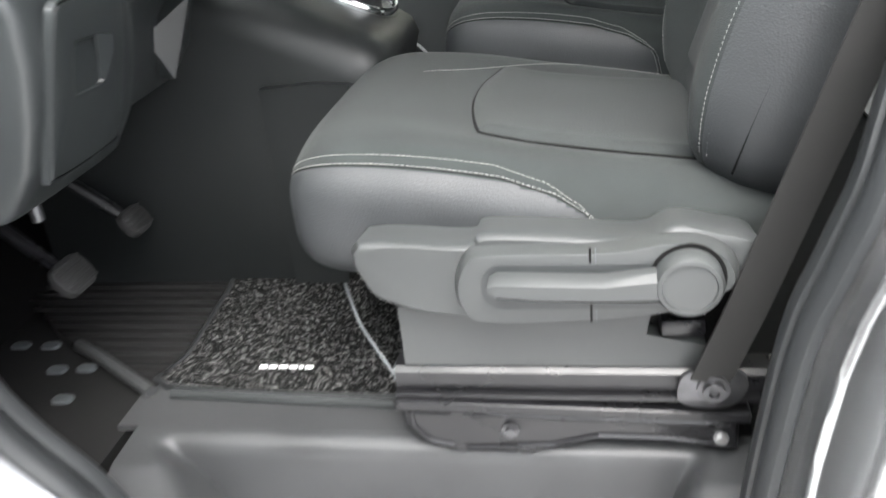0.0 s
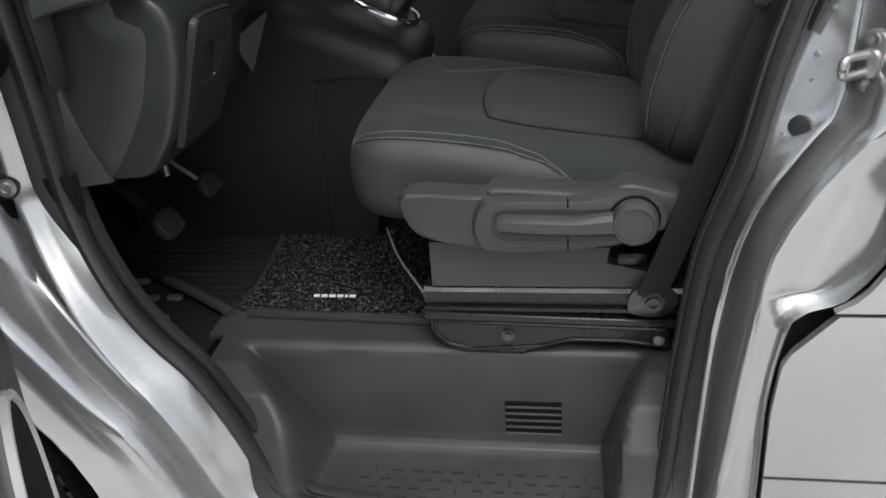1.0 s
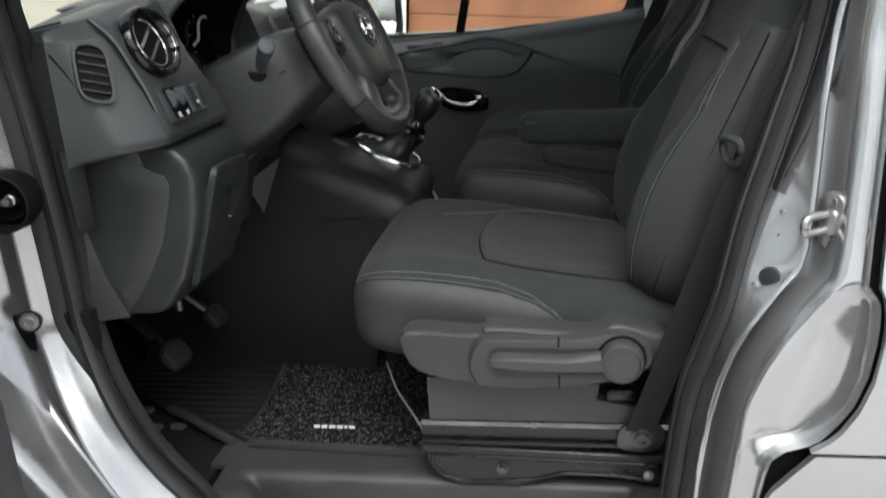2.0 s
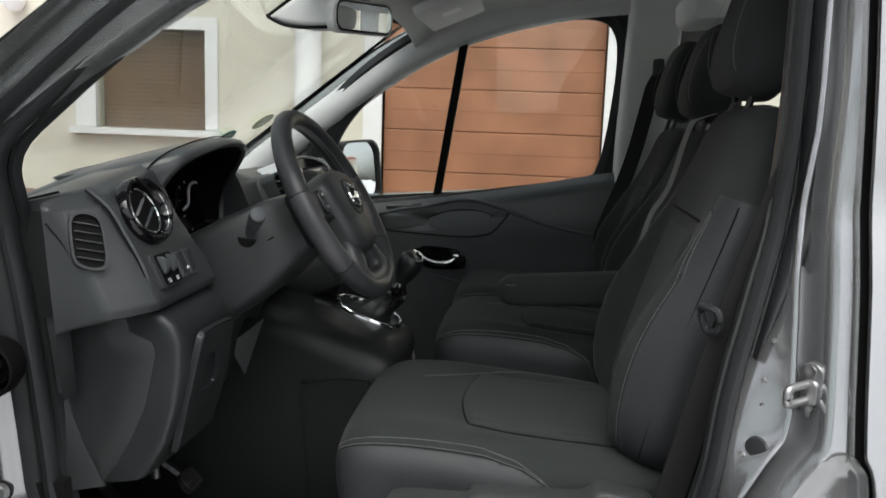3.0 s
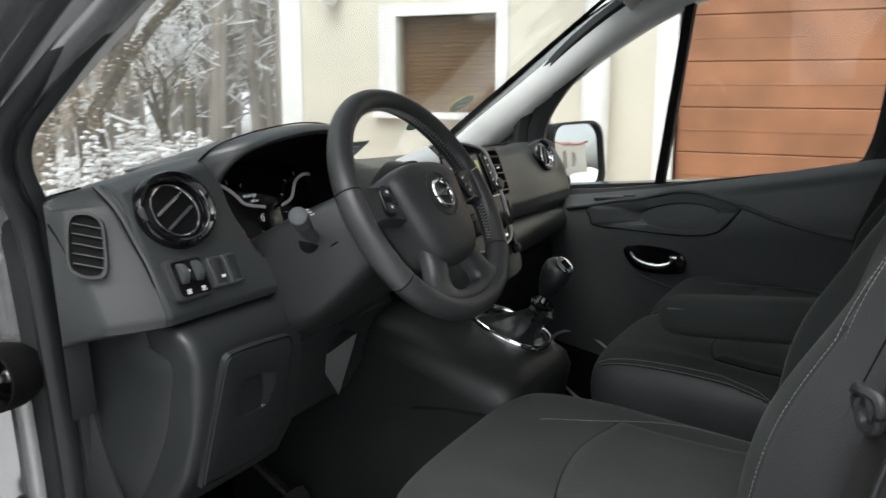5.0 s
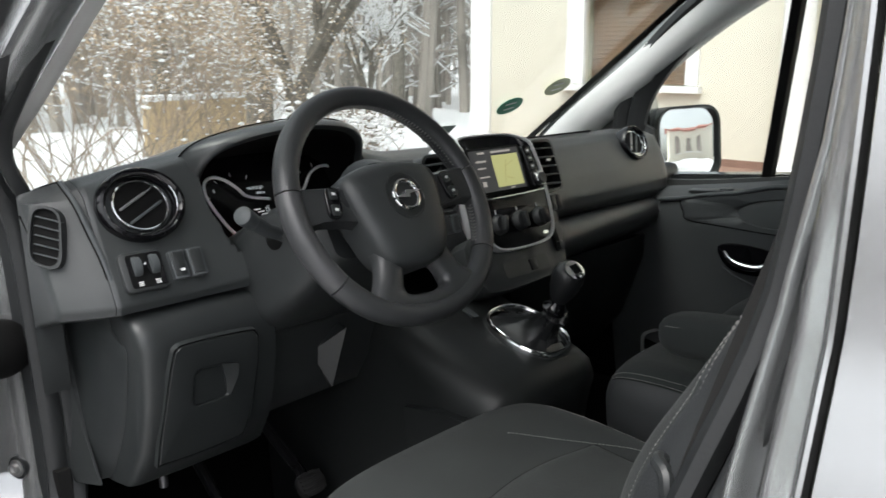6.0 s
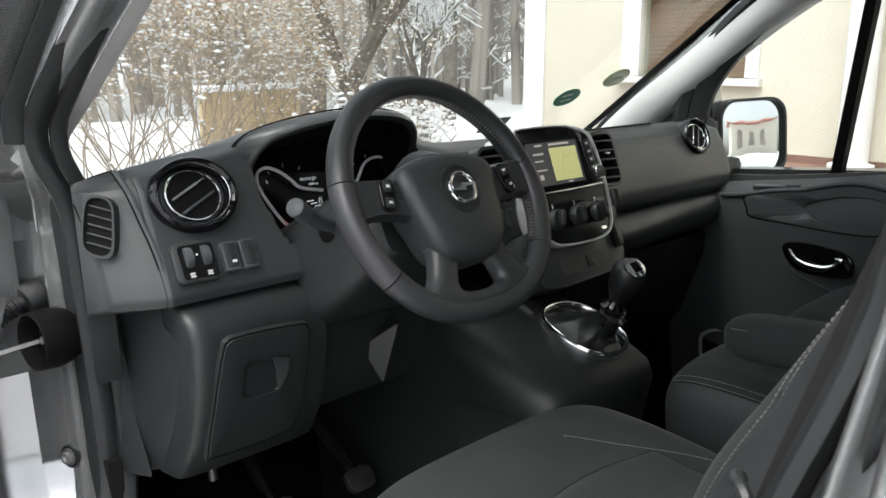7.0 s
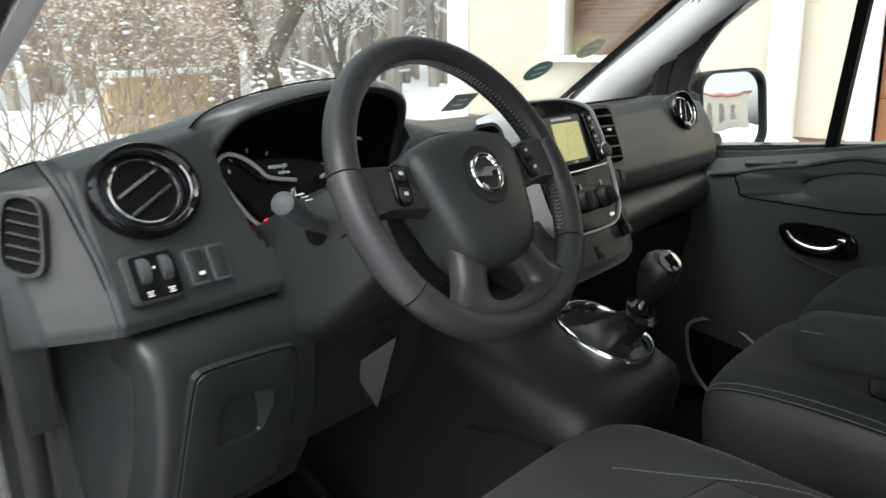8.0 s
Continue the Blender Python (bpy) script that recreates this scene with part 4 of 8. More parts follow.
fl = [(p.x, p.y) for p in cr([(-0.068, -0.105, 0), (-0.058, 0.0, 0), (-0.050, 0.062, 0), (-0.044, 0.073, 0), (-0.032, 0.077, 0), (0.02, 0.076, 0), (0.080, 0.071, 0), (0.092, 0.065, 0), (0.098, 0.050, 0), (0.099, 0.0, 0), (0.092, -0.07, 0), (0.082, -0.105, 0), (0.070, -0.115, 0), (0.0, -0.118, 0), (-0.060, -0.115, 0)], 4, True)]
fc = (0.02, -0.02)


def grown(k):
    return [(fc[0] + (u - fc[0]) * k, fc[1] + (v - fc[1]) * k) for u, v in fl]


part("cover_groove", band(grown(1.014), grown(0.99), fuse, -0.006, 0.0022), MATT_BLACK, lower)
part("cover_lip", band(grown(1.026), grown(1.014), fuse, -0.006, 0.0036), PLASTIC_LOW, lower)
hole = [(p.x, p.y) for p in cr([(-0.017, -0.020, 0), (-0.016, 0.010, 0), (-0.015, 0.022, 0), (-0.008, 0.031, 0), (0.008, 0.031, 0), (0.030, 0.029, 0), (0.052, 0.026, 0), (0.060, 0.018, 0), (0.060, 0.008, 0), (0.057, -0.010, 0), (0.052, -0.026, 0), (0.046, -0.034, 0), (0.030, -0.035, 0), (0.0, -0.034, 0), (-0.012, -0.032, 0)], 4, True)]
cover = part("fuse_cover", loft([[fuse @ V3((u, v, h)) for u, v in lp] for lp, h in ((grown(0.985), -0.004), (grown(0.985), 0.0032), (grown(0.977), 0.0044), (grown(0.970), 0.0046), ([(0.02 + (u - 0.02) * 1.16, -0.002 + (v + 0.002) * 1.16) for u, v in hole], 0.0046), ([(0.02 + (u - 0.02) * 1.10, -0.002 + (v + 0.002) * 1.10) for u, v in hole], 0.0046), (hole, 0.0045), ([(0.02 + (u - 0.02) * 0.95, -0.002 + (v + 0.002) * 0.95) for u, v in hole], 0.004), ([(0.02 + (u - 0.02) * 0.86, -0.004 + (v + 0.002) * 0.88) for u, v in hole], -0.002), ([(0.02, -0.004)] * len(hole), -0.003))], cap=False), PLASTIC_LOW, lower, "hinged fuse cover with a grip hollow", 50)
part("grip", loft([[fuse @ V3(p) for p in q] for q in (
    [(0.030, 0.030, 0.006), (0.060, 0.024, 0.010), (0.060, 0.024, 0.001), (0.030, 0.030, 0.001)], [(0.040, 0.005, 0.003), (0.059, 0.003, 0.011), (0.059, 0.003, 0.001), (0.040, 0.005, 0.000)], [(0.047, -0.033, 0.001), (0.050, -0.032, 0.005), (0.050, -0.032, 0.000), (0.047, -0.033, 0.000)])]), PLASTIC_LOW, cover)
# hollow cheek beside the panel, running to the door seal
cheek_rows = []
for z, xd, xa, xc, xb in ((1.176, -0.602, -0.572, -0.504, -0.466), (1.155, -0.601, -0.572, -0.502, -0.465), (1.139, -0.599, -0.571, -0.498, -0.461), (1.130, -0.598, -0.571, -0.495, -0.446), (1.120, -0.597, -0.570, -0.490, -0.428), (1.108, -0.596, -0.569, -0.481, -0.423), (1.094, -0.594, -0.568, -0.472, -0.424),
                          (1.05, -0.589, -0.562, -0.476, -0.437), (1.01, -0.585, -0.556, -0.489, -0.450), (0.96, -0.579, -0.546, -0.511, -0.478), (0.92, -0.575, -0.540, -0.530, -0.505), (0.893, -0.572, -0.545, -0.540, -0.528)):
    cheek_rows.append([V3((xd, 0.116, z)), V3((xa - 0.001, 0.1365, z)), V3((xa + 0.001, 0.1395, z)), V3((xc - 0.006, 0.1455, z)), V3((xc + 0.004, 0.148, z)), V3((xb - 0.003, 0.1585, z)), V3((xb, 0.1605, z)), V3((xb - 0.004, 0.166, z)), V3((-0.66, 0.170, z)), V3((-0.66, 0.118, z))])
part("cheek_panel", loft(cheek_rows), PLASTIC_LOW, dash, "hollow grey cheek beside the fuse cover", 24)
part("pillar_strip", loft([[V3((xd - 0.012, 0.112, z)), V3((xd, 0.1135, z)), V3((xa, 0.1345, z)), V3((xa, 0.139, z)), V3((xd - 0.012, 0.125, z))] for z, xd, xa in ((1.185, -0.603, -0.580), (1.10, -0.596, -0.570), (1.01, -0.586, -0.555), (0.96, -0.580, -0.542), (0.893, -0.572, -0.515))]), PLASTIC, dash, "", 30)
part("knee_panel", loft([[V3((x + dx, y, z)) for x, z in ((-0.75, 1.19), (-0.46, 1.185), (-0.43, 1.16), (-0.395, 1.08), (-0.42, 0.985), (-0.46, 0.93), (-0.75, 0.95))] for y, dx in ((0.402, -0.01), (0.45, -0.012), (0.60, -0.02), (0.72, -0.02))]), PLASTIC, dash)
part("knee_facet", loft([[V3(p) for p in q] for q in ([(-0.372, 0.531, 1.068), (-0.420, 0.527, 0.953), (-0.437, 0.498, 1.022)], [(-0.41, 0.545, 1.068), (-0.45, 0.540, 0.953), (-0.46, 0.512, 1.022)])]), PLASTIC_LOW, dash)
part("hinge_pin", revolve([(0.007, 0.0), (0.007, 0.03), (0.004, 0.034)], Matrix.Translation((-0.47, 0.215, 0.872)), 12), DARK_STEEL, dash)

# passenger side: lower roll and glove compartment
part("lower_roll", loft([[V3((x + dx, y, z + dz)) for x, z in ((-0.80, 1.15), (-0.455, 1.150), (-0.425, 1.146), (-0.400, 1.130), (-0.392, 1.105), (-0.402, 1.075), (-0.44, 1.052), (-0.50, 1.045), (-0.80, 1.03))] for y, dx, dz in ((1.13, 0.02, -0.004), (1.16, 0.026, 0), (1.22, 0.02, 0), (1.30, 0.005, 0), (1.45, -0.010, 0.002), (1.60, -0.020, 0.004), (1.74, -0.030, 0.004))]), PLASTIC_LOW, dash, "padded roll above the glove compartment", 60)
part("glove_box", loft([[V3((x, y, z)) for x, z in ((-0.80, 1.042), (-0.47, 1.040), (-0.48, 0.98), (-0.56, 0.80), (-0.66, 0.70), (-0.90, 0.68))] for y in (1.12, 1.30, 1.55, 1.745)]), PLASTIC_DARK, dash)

# ---- centre stack ----
stack = thing("centre_stack", (-0.42, 1.0, 1.03), "gloss black media unit in a silver frame", "media unit")
S = facing((-0.3475, 0.966, 1.262), (1, -0.04, 0.30))
so = [(p.x, p.y) for p in cr([(-0.112, 0.080, 0), (-0.104, 0.108, 0), (-0.065, 0.126, 0), (0.055, 0.126, 0), (0.092, 0.108, 0), (0.106, 0.075, 0), (0.114, 0.02, 0), (0.111, -0.06, 0), (0.096, -0.108, 0), (0.055, -0.126, 0), (-0.055, -0.126, 0), (-0.098, -0.108, 0), (-0.113, -0.06, 0), (-0.116, 0.02, 0)], 5, True)]


def stack_ring(k, h, sink=0.0):
    """The unit's outline, its upper end rolled back onto the dash."""
    out = []
    for u, v in so:
        roll = max(v - 0.085, 0) / 0.04
        out.append(S @ V3((u * k, v * k - 0.004 * roll, h - 0.034 * roll ** 1.6 - sink)))
    return out


part("frame", loft([stack_ring(0.99, -0.075), stack_ring(1.0, -0.02), stack_ring(1.0, 0.006), stack_ring(0.992, 0.010), stack_ring(0.970, 0.010), stack_ring(0.962, 0.005), stack_ring(0.960, -0.02)], loop=True), SILVER, stack, "silver plastic frame")
face = part("face", loft([stack_ring(0.966, -0.05), stack_ring(0.966, 0.002), stack_ring(0.955, 0.005), stack_ring(0.80, 0.006), stack_ring(0.4, 0.006)]), STACK_BLACK, stack, "gloss black panel")
monitor = part("monitor", slab(rrect(0.166, 0.100, 0.006), S @ Matrix.Translation((-0.022, 0.036, 0)), 0.0, 0.0085, 0.002), MATT_BLACK, stack, "touch screen showing a map")
SM = S @ Matrix.Translation((-0.024, 0.038, 0.0090))
part("screen", slab(rrect(0.150, 0.086, 0.003), SM, 0, 0.0008), glow("screen_dark", (0.035, 0.035, 0.038), 0.25), monitor)
part("map", slab(rrect(0.080, 0.066, 0.001), SM @ Matrix.Translation((0.028, -0.003, 0.0006)), 0, 0.0008), glow("map_glow", (0.40, 0.40, 0.17), 0.33), monitor, "yellow green road map")
SCREEN_GREY, ROAD_GLOW = glow("screen_grey", (0.30, 0.28, 0.26), 0.4), glow("road_glow", (0.32, 0.30, 0.12), 0.4)
for u, v, w, h in ((-0.045, 0.020, 0.030, 0.004), (-0.047, 0.006, 0.024, 0.003), (-0.045, -0.012, 0.030, 0.003), (-0.05, -0.026, 0.010, 0.010), (0.02, 0.037, 0.06, 0.004), (-0.04, 0.037, 0.02, 0.004), (0.03, -0.040, 0.012, 0.003)):
    part("text_bar", box((0, 0, 0), (w, h, 0.0006), m=SM @ Matrix.Translation((u, v, 0.0012))), SCREEN_GREY, monitor)
for u, v, w, a in ((0.02, -0.005, 0.05, 70), (0.035, 0.01, 0.03, 20), (0.03, -0.02, 0.02, -15)):
    part("road_line", box((0, 0, 0), (w, 0.0016, 0.0005), m=SM @ Matrix.Translation((u, v, 0.0016)) @ Matrix.Rotation(radians(a), 4, "Z")), ROAD_GLOW, monitor)
part("trim_bar", tube([S @ V3((-0.102, -0.018, 0.008)), S @ V3((0.0, -0.0185, 0.0095)), S @ V3((0.104, -0.016, 0.008))], 0.0020, 8), CHROME, stack, "thin chrome line under the screen")
key_m = S @ Matrix.Translation((0.080, 0.035, 0)) @ Matrix.Rotation(radians(5), 4, "Z")
keys = part("key_strip", slab(rrect(0.027, 0.094, 0.009), key_m, 0.0, 0.012, 0.003), GLOSS_BLACK, stack)
for k in range(4):
    part("key", slab(rrect(0.014, 0.012, 0.003), key_m @ Matrix.Translation((0, 0.034 - 0.017 * k, 0)), 0.01, 0.0135), PLASTIC, keys)
    part("symbol", box((0, 0, 0), (0.006, 0.004, 0.0005), m=key_m @ Matrix.Translation((0, 0.034 - 0.017 * k, 0.0138))), WHITE_PRINT, keys)
vol_m = S @ Matrix.Translation((0.088, 0.006, 0.008))
part("volume_knob", revolve([(0.013, 0.0), (0.013, 0.016), (0.0105, 0.019), (0.0, 0.0195)], vol_m, 24), PLASTIC, stack)
part("knob_ring", tube([vol_m @ V3((0.0135 * math.cos(a), 0.0135 * math.sin(a), 0.0135)) for a in [2 * math.pi * i / 24 for i in range(24)]], 0.0015, 6, True, up=S.col[2].xyz), CHROME, stack)
part("heater_field", slab(rrect(0.190, 0.050, 0.018, 5), S @ Matrix.Translation((0.0, -0.066, 0)), 0.003, 0.0075, 0.002), STACK_BLACK, stack, "gloss black heater control field")
for k in range(3):
    K = S @ Matrix.Translation((-0.066 + 0.064 * k, -0.072, 0.007))
    knob = part("heater_knob", revolve([(0.0205, 0.0), (0.0195, 0.010), (0.016, 0.014), (0.0, 0.015)], K, 24), PLASTIC, stack, "black heater knob")
    part("grip", box((0, 0, 0), (0.010, 0.033, 0.016), 0.004, K @ Matrix.Rotation(radians(20 * (k - 1)), 4, "Z") @ Matrix.Translation((0, 0, 0.018))), PLASTIC, knob)
    part("symbol", box((0, 0, 0), (0.003, 0.009, 0.0006), m=K @ Matrix.Translation((0, 0.026, 0.002))), WHITE_PRINT, stack)
part("heater_button", slab(rrect(0.016, 0.007, 0.003), S @ Matrix.Translation((0.070, -0.106, 0)), 0.004, 0.0085), CHROME, stack)
for side in (-1, 1):
    cv = S @ Matrix.Translation((side * 0.148, 0.036, -0.016 if side > 0 else -0.040)) @ Matrix.Rotation(radians(5 * side), 4, "Y")
    wide = 0.020 if side > 0 else 0.0
    cv = cv @ Matrix.Translation((wide * 0.5, 0, 0))
    vent = part("centre_vent", band(rrect(0.068 + wide, 0.118, 0.020), rrect(0.056 + wide, 0.106, 0.015), cv, -0.03, 0.006), PLASTIC, stack, "upright slatted air vent")
    part("vent_duct", slab(rrect(0.058 + wide, 0.108, 0.014), cv, -0.03, -0.014), MATT_BLACK, vent)
    for k in range(5):
        part("slat", box((0, 0, 0), (0.056 + wide, 0.0035, 0.020), 0.001, cv @ Matrix.Translation((0, 0.040 - 0.020 * k, -0.003)) @ Matrix.Rotation(radians(15), 4, "X")), PLASTIC_MID, vent)
    part("vent_tab", box((0, 0, 0), (0.016, 0.006, 0.010), 0.002, cv @ Matrix.Translation((0.004, 0.010, 0.008))), CHROME, vent)
    for k in range(2):
        sk = part("small_key", slab(rrect(0.019, 0.036, 0.003), cv @ Matrix.Translation((-0.011 + 0.023 * k, -0.083, 0)), -0.01, 0.0045, 0.001), PLASTIC_MID, stack)
        part("rocker", slab(rrect(0.014, 0.030, 0.002), cv @ Matrix.Translation((-0.011 + 0.023 * k, -0.082, 0.0005)) @ Matrix.Rotation(radians(4), 4, "X"), 0.0, 0.006, 0.001), PLASTIC, sk)
    part("vent_housing", loft([[S @ V3((side * (u + 0.004), v * q, h)) for v, h in ((-0.125, -0.09), (-0.118, -0.030 - d), (-0.09, -0.022 - d), (0.06, -0.024 - d), (0.088, -0.032 - d), (0.102, -0.050 - d), (0.104, -0.10))] for u, d, q in ((0.105, 0.006 if side > 0 else 0.022, 1.0), (0.15, 0.012 if side > 0 else 0.032, 0.98), (0.185, 0.022 if side > 0 else 0.046, 0.95), (0.200, 0.05 if side > 0 else 0.08, 0.90))]), PLASTIC_TOP, stack, "", 60)
T = facing((-0.312, 0.965, 1.105), (1, -0.03, 0.42))
tl = [(p.x, p.y) for p in cr([(-0.140, 0.075, 0), (0.135, 0.075, 0), (0.142, 0.02, 0), (0.128, -0.018, 0), (0.09, -0.034, 0), (0.0, -0.040, 0), (-0.10, -0.040, 0), (-0.138, -0.02, 0)], 5, True)]
tray = part("tray_panel", slab(tl, T, -0.10, 0.004, 0.006), PLASTIC_CAP, stack, "grey panel with storage tray and socket")
part("tray_recess", slab(rrect(0.14, 0.032, 0.008, cx=0.0, cy=-0.004), T, 0.0, 0.0046), PLASTIC, tray)
part("tray_key", slab(rrect(0.022, 0.024, 0.003, cx=0.020, cy=-0.004), T, 0.0, 0.0075, 0.002), PLASTIC, tray)
part("lever_slot", slab(rrect(0.018, 0.060, 0.006, cx=0.116, cy=0.038), T, 0.0, 0.010, 0.003), MATT_BLACK, tray)
part("lever_tab", box((0, 0, 0), (0.016, 0.018, 0.016), 0.003, T @ Matrix.Translation((0.116, 0.018, 0.012))), PLASTIC, tray)

# ---- steering column and wheel ----
column = thing("steering_column", (-0.40, 0.49, 1.13), "black steering column cowl with an indicator stalk", "steering column")
cd = V3((math.cos(radians(25.5)), -0.018, math.sin(radians(25.5)))).normalized()
c0 = V3((-0.200, 0.4965, 1.2925))
sec_rows = []
for t, w, h, dz in ((-0.34, 0.10, 0.075, -0.01), (-0.26, 0.125, 0.088, -0.012), (-0.16, 0.120, 0.080, -0.008), (-0.09, 0.10, 0.066, 0.0), (-0.06, 0.075, 0.055, 0.0)):
    m = facing(c0 + cd * t + V3((0, -0.012, dz)), cd)
    sec_rows.append([m @ V3((u * w / 0.5 * 1.0, v * h / 0.5, 0)) for u, v in [(p[0], p[1]) for p in rrect(1.0, 1.0, 0.16, 5)]])
part("cowl", loft(sec_rows), PLASTIC, column, "two-piece plastic cowl")
part("cowl_seam", loft([[p * 1.0 for p in r] for r in rings_along([c0 + cd * -0.27 + V3((0, -0.137, -0.012)), c0 + cd * -0.10 + V3((0, -0.115, 0.0))], circle(0.0015, 6))]), MATT_BLACK, column)
stalk_line = cr([(-0.335, 0.390, 1.255), (-0.318, 0.350, 1.268), (-0.300, 0.318, 1.284), (-0.285, 0.290, 1.298)], 5)
part("stalk_boot", revolve([(0.026, -0.03), (0.026, 0.004), (0.018, 0.010)], facing((-0.338, 0.385, 1.252), (0.25, -0.9, 0.3)), 20), MATT_BLACK, column)
stalk = part("stalk", tube(stalk_line, lambda t: 0.0095 + 0.0025 * min(t * 1.6, 1), 14), PLASTIC_MID, column, "indicator stalk with a rounded end")
part("stalk_end", revolve([(0.0120, -0.022), (0.0132, -0.020), (0.0140, 0.006), (0.0132, 0.0095), (0.0110, 0.0110), (0.0, 0.0115)], facing((-0.286, 0.292, 1.297), (0.42, -0.75, 0.40)), 22), PLASTIC_MID, stalk)
for k in range(3):
    part("symbol", box((0, 0, 0), (0.012, 0.0016, 0.001), m=facing((-0.292, 0.318 + 0.006 * k, 1.305 - 0.004 * k), (0.6, 0.1, 0.8))), WHITE_PRINT, stalk)

wheel_thing = thing("steering_wheel", (-0.185, 0.494, 1.10), "black leather steering wheel with stitched rim", "steering wheel")
W = facing(c0, cd)
RR = 0.1815


def rim_section(a):
    """Thicker at the sides and flattened at the bottom."""
    thick = 0.0165 + 0.002 * abs(math.cos(a))
    return thick


def rim_ring(a):
    flat = 1 - 0.035 * max(0, -math.sin(a)) ** 6
    ctr = V3((RR * math.cos(a), RR * math.sin(a) * flat, 0))
    d = V3((math.cos(a), math.sin(a), 0))
    t = rim_section(a)
    return [W @ (ctr + d * (t * math.cos(b)) + V3((0, 0, t * 1.08 * math.sin(b)))) for b in [2 * math.pi * k / 14 for k in range(14)]]


def rim_piece(a0, a1, n):
    return loft([rim_ring(radians(a0 + (a1 - a0) * i / n)) for i in range(n + 1)])


rim = part("rim", rim_piece(12, 168, 40), WHEEL_LEATHER, wheel_thing, "padded leather rim")
for a0, a1 in ((168.6, 214), (-34, 11.4)):
    part("rim", rim_piece(a0, a1, 14), WORN_LEATHER, wheel_thing, "smooth worn leather grip")
part("rim", rim_piece(214.6, 325.4, 28), WHEEL_LEATHER, wheel_thing)
st = bmesh.new()
for a in range(16, 165, 2):
    for k in (-1, 1):
        q = radians(a)
        r0 = RR - 0.0172
        p = W @ V3((r0 * math.cos(q), r0 * math.sin(q), -0.005))
        p2 = W @ V3((r0 * math.cos(q + 0.022 * k), r0 * math.sin(q + 0.022 * k), 0.006))
        tube([p, p2], 0.0008, 4, bm=st)
part("stitching", st, THREAD, rim, "grey cross stitches", kind="stuff")
st = bmesh.new()
for a in range(-30, -8, 2):
    for k in (-1, 1):
        q = radians(a)
        r0 = RR - 0.0180
        tube([W @ V3((r0 * math.cos(q), r0 * math.sin(q), -0.005)), W @ V3((r0 * math.cos(q + 0.022 * k), r0 * math.sin(q + 0.022 * k), 0.006))], 0.0008, 4, bm=st)
part("stitching", st, THREAD, rim, kind="stuff")
pad_loop = [(p.x, p.y) for p in cr([(-0.088, 0.040, 0), (-0.055, 0.060, 0), (0.0, 0.066, 0), (0.055, 0.060, 0), (0.088, 0.040, 0), (0.080, -0.02, 0), (0.064, -0.072, 0), (0.032, -0.096, 0), (-0.032, -0.096, 0), (-0.064, -0.072, 0), (-0.080, -0.02, 0)], 5, True)]
hub = part("hub", loft([[W @ V3((u * k * 1.05, -0.004 + v * k * 1.04, h)) for u, v in pad_loop] for k, h in ((0.97, -0.035), (1.0, -0.004), (0.985, 0.012), (0.93, 0.022), (0.78, 0.029), (0.50, 0.033), (0.2, 0.034))]), PLASTIC_CAP, wheel_thing, "airbag pad with a round emblem")
part("emblem_field", revolve([(0.037, 0.030), (0.0372, 0.0352), (0.0355, 0.0360), (0.0345, 0.0345), (0.0, 0.0350)], W, 40), PLASTIC, hub)
part("emblem", tube([W @ V3((0.0225 * math.cos(a), 0.0225 * math.sin(a), 0.037)) for a in [2 * math.pi * i / 32 for i in range(32)]], 0.0034, 8, True, up=cd), CHROME, hub, "chrome ring emblem")
part("emblem_bar", loft([[W @ V3((u, v, h)) for u, v in ((-0.029, -0.003), (-0.004, 0.0005), (-0.003, 0.006), (0.029, 0.003), (0.004, -0.0005), (0.003, -0.006))] for h in (0.036, 0.041)]), CHROME, hub)
part("back_cover", revolve([(0.05, -0.07), (0.075, -0.05), (0.085, -0.02), (0.07, 0.0)], W, 28), PLASTIC, wheel_thing)
for s in (-1, 1):
    spoke = part("spoke", loft([[W @ V3((s * x, y + dy, h)) for y, h in ((-0.030 * k, -0.010), (-0.026 * k, 0.010), (0.022 * k, 0.012), (0.030 * k, -0.006), (0.0, -0.020))] for x, dy, k in ((0.055, 0.004, 1.25), (0.10, 0.010, 1.05), (0.14, 0.014, 1.0), (0.172, 0.014, 1.15))]), WHEEL_LEATHER, wheel_thing)
    kp = W @ Matrix.Translation((s * 0.118, 0.012, 0.012)) @ Matrix.Rotation(radians(10 * s), 4, "Z")
    pad = part("key_pad", slab(rrect(0.024, 0.048, 0.010), kp, -0.004, 0.004, 0.002), GLOSS_BLACK, spoke)
    for j in (-1, 1):
        part("key", slab(rrect(0.015, 0.017, 0.004), kp @ Matrix.Translation((0, 0.012 * j, 0)), 0.0, 0.0065, 0.002), PLASTIC, pad)
        part("symbol", box((0, 0, 0), (0.006, 0.004, 0.0005), m=kp @ Matrix.Translation((0, 0.012 * j, 0.0067))), WHITE_PRINT, pad)
lo = [(p.x, p.y) for p in cr([(-0.066, -0.050, 0), (-0.072, -0.085, 0), (-0.088, -0.118, 0), (-0.112, -0.140, 0), (-0.080, -0.160, 0), (-0.040, -0.168, 0), (0.0, -0.170, 0), (0.040, -0.168, 0), (0.080, -0.160, 0), (0.112, -0.140, 0), (0.088, -0.118, 0), (0.072, -0.085, 0), (0.066, -0.050, 0), (0.0, -0.045, 0)], 4, True)]
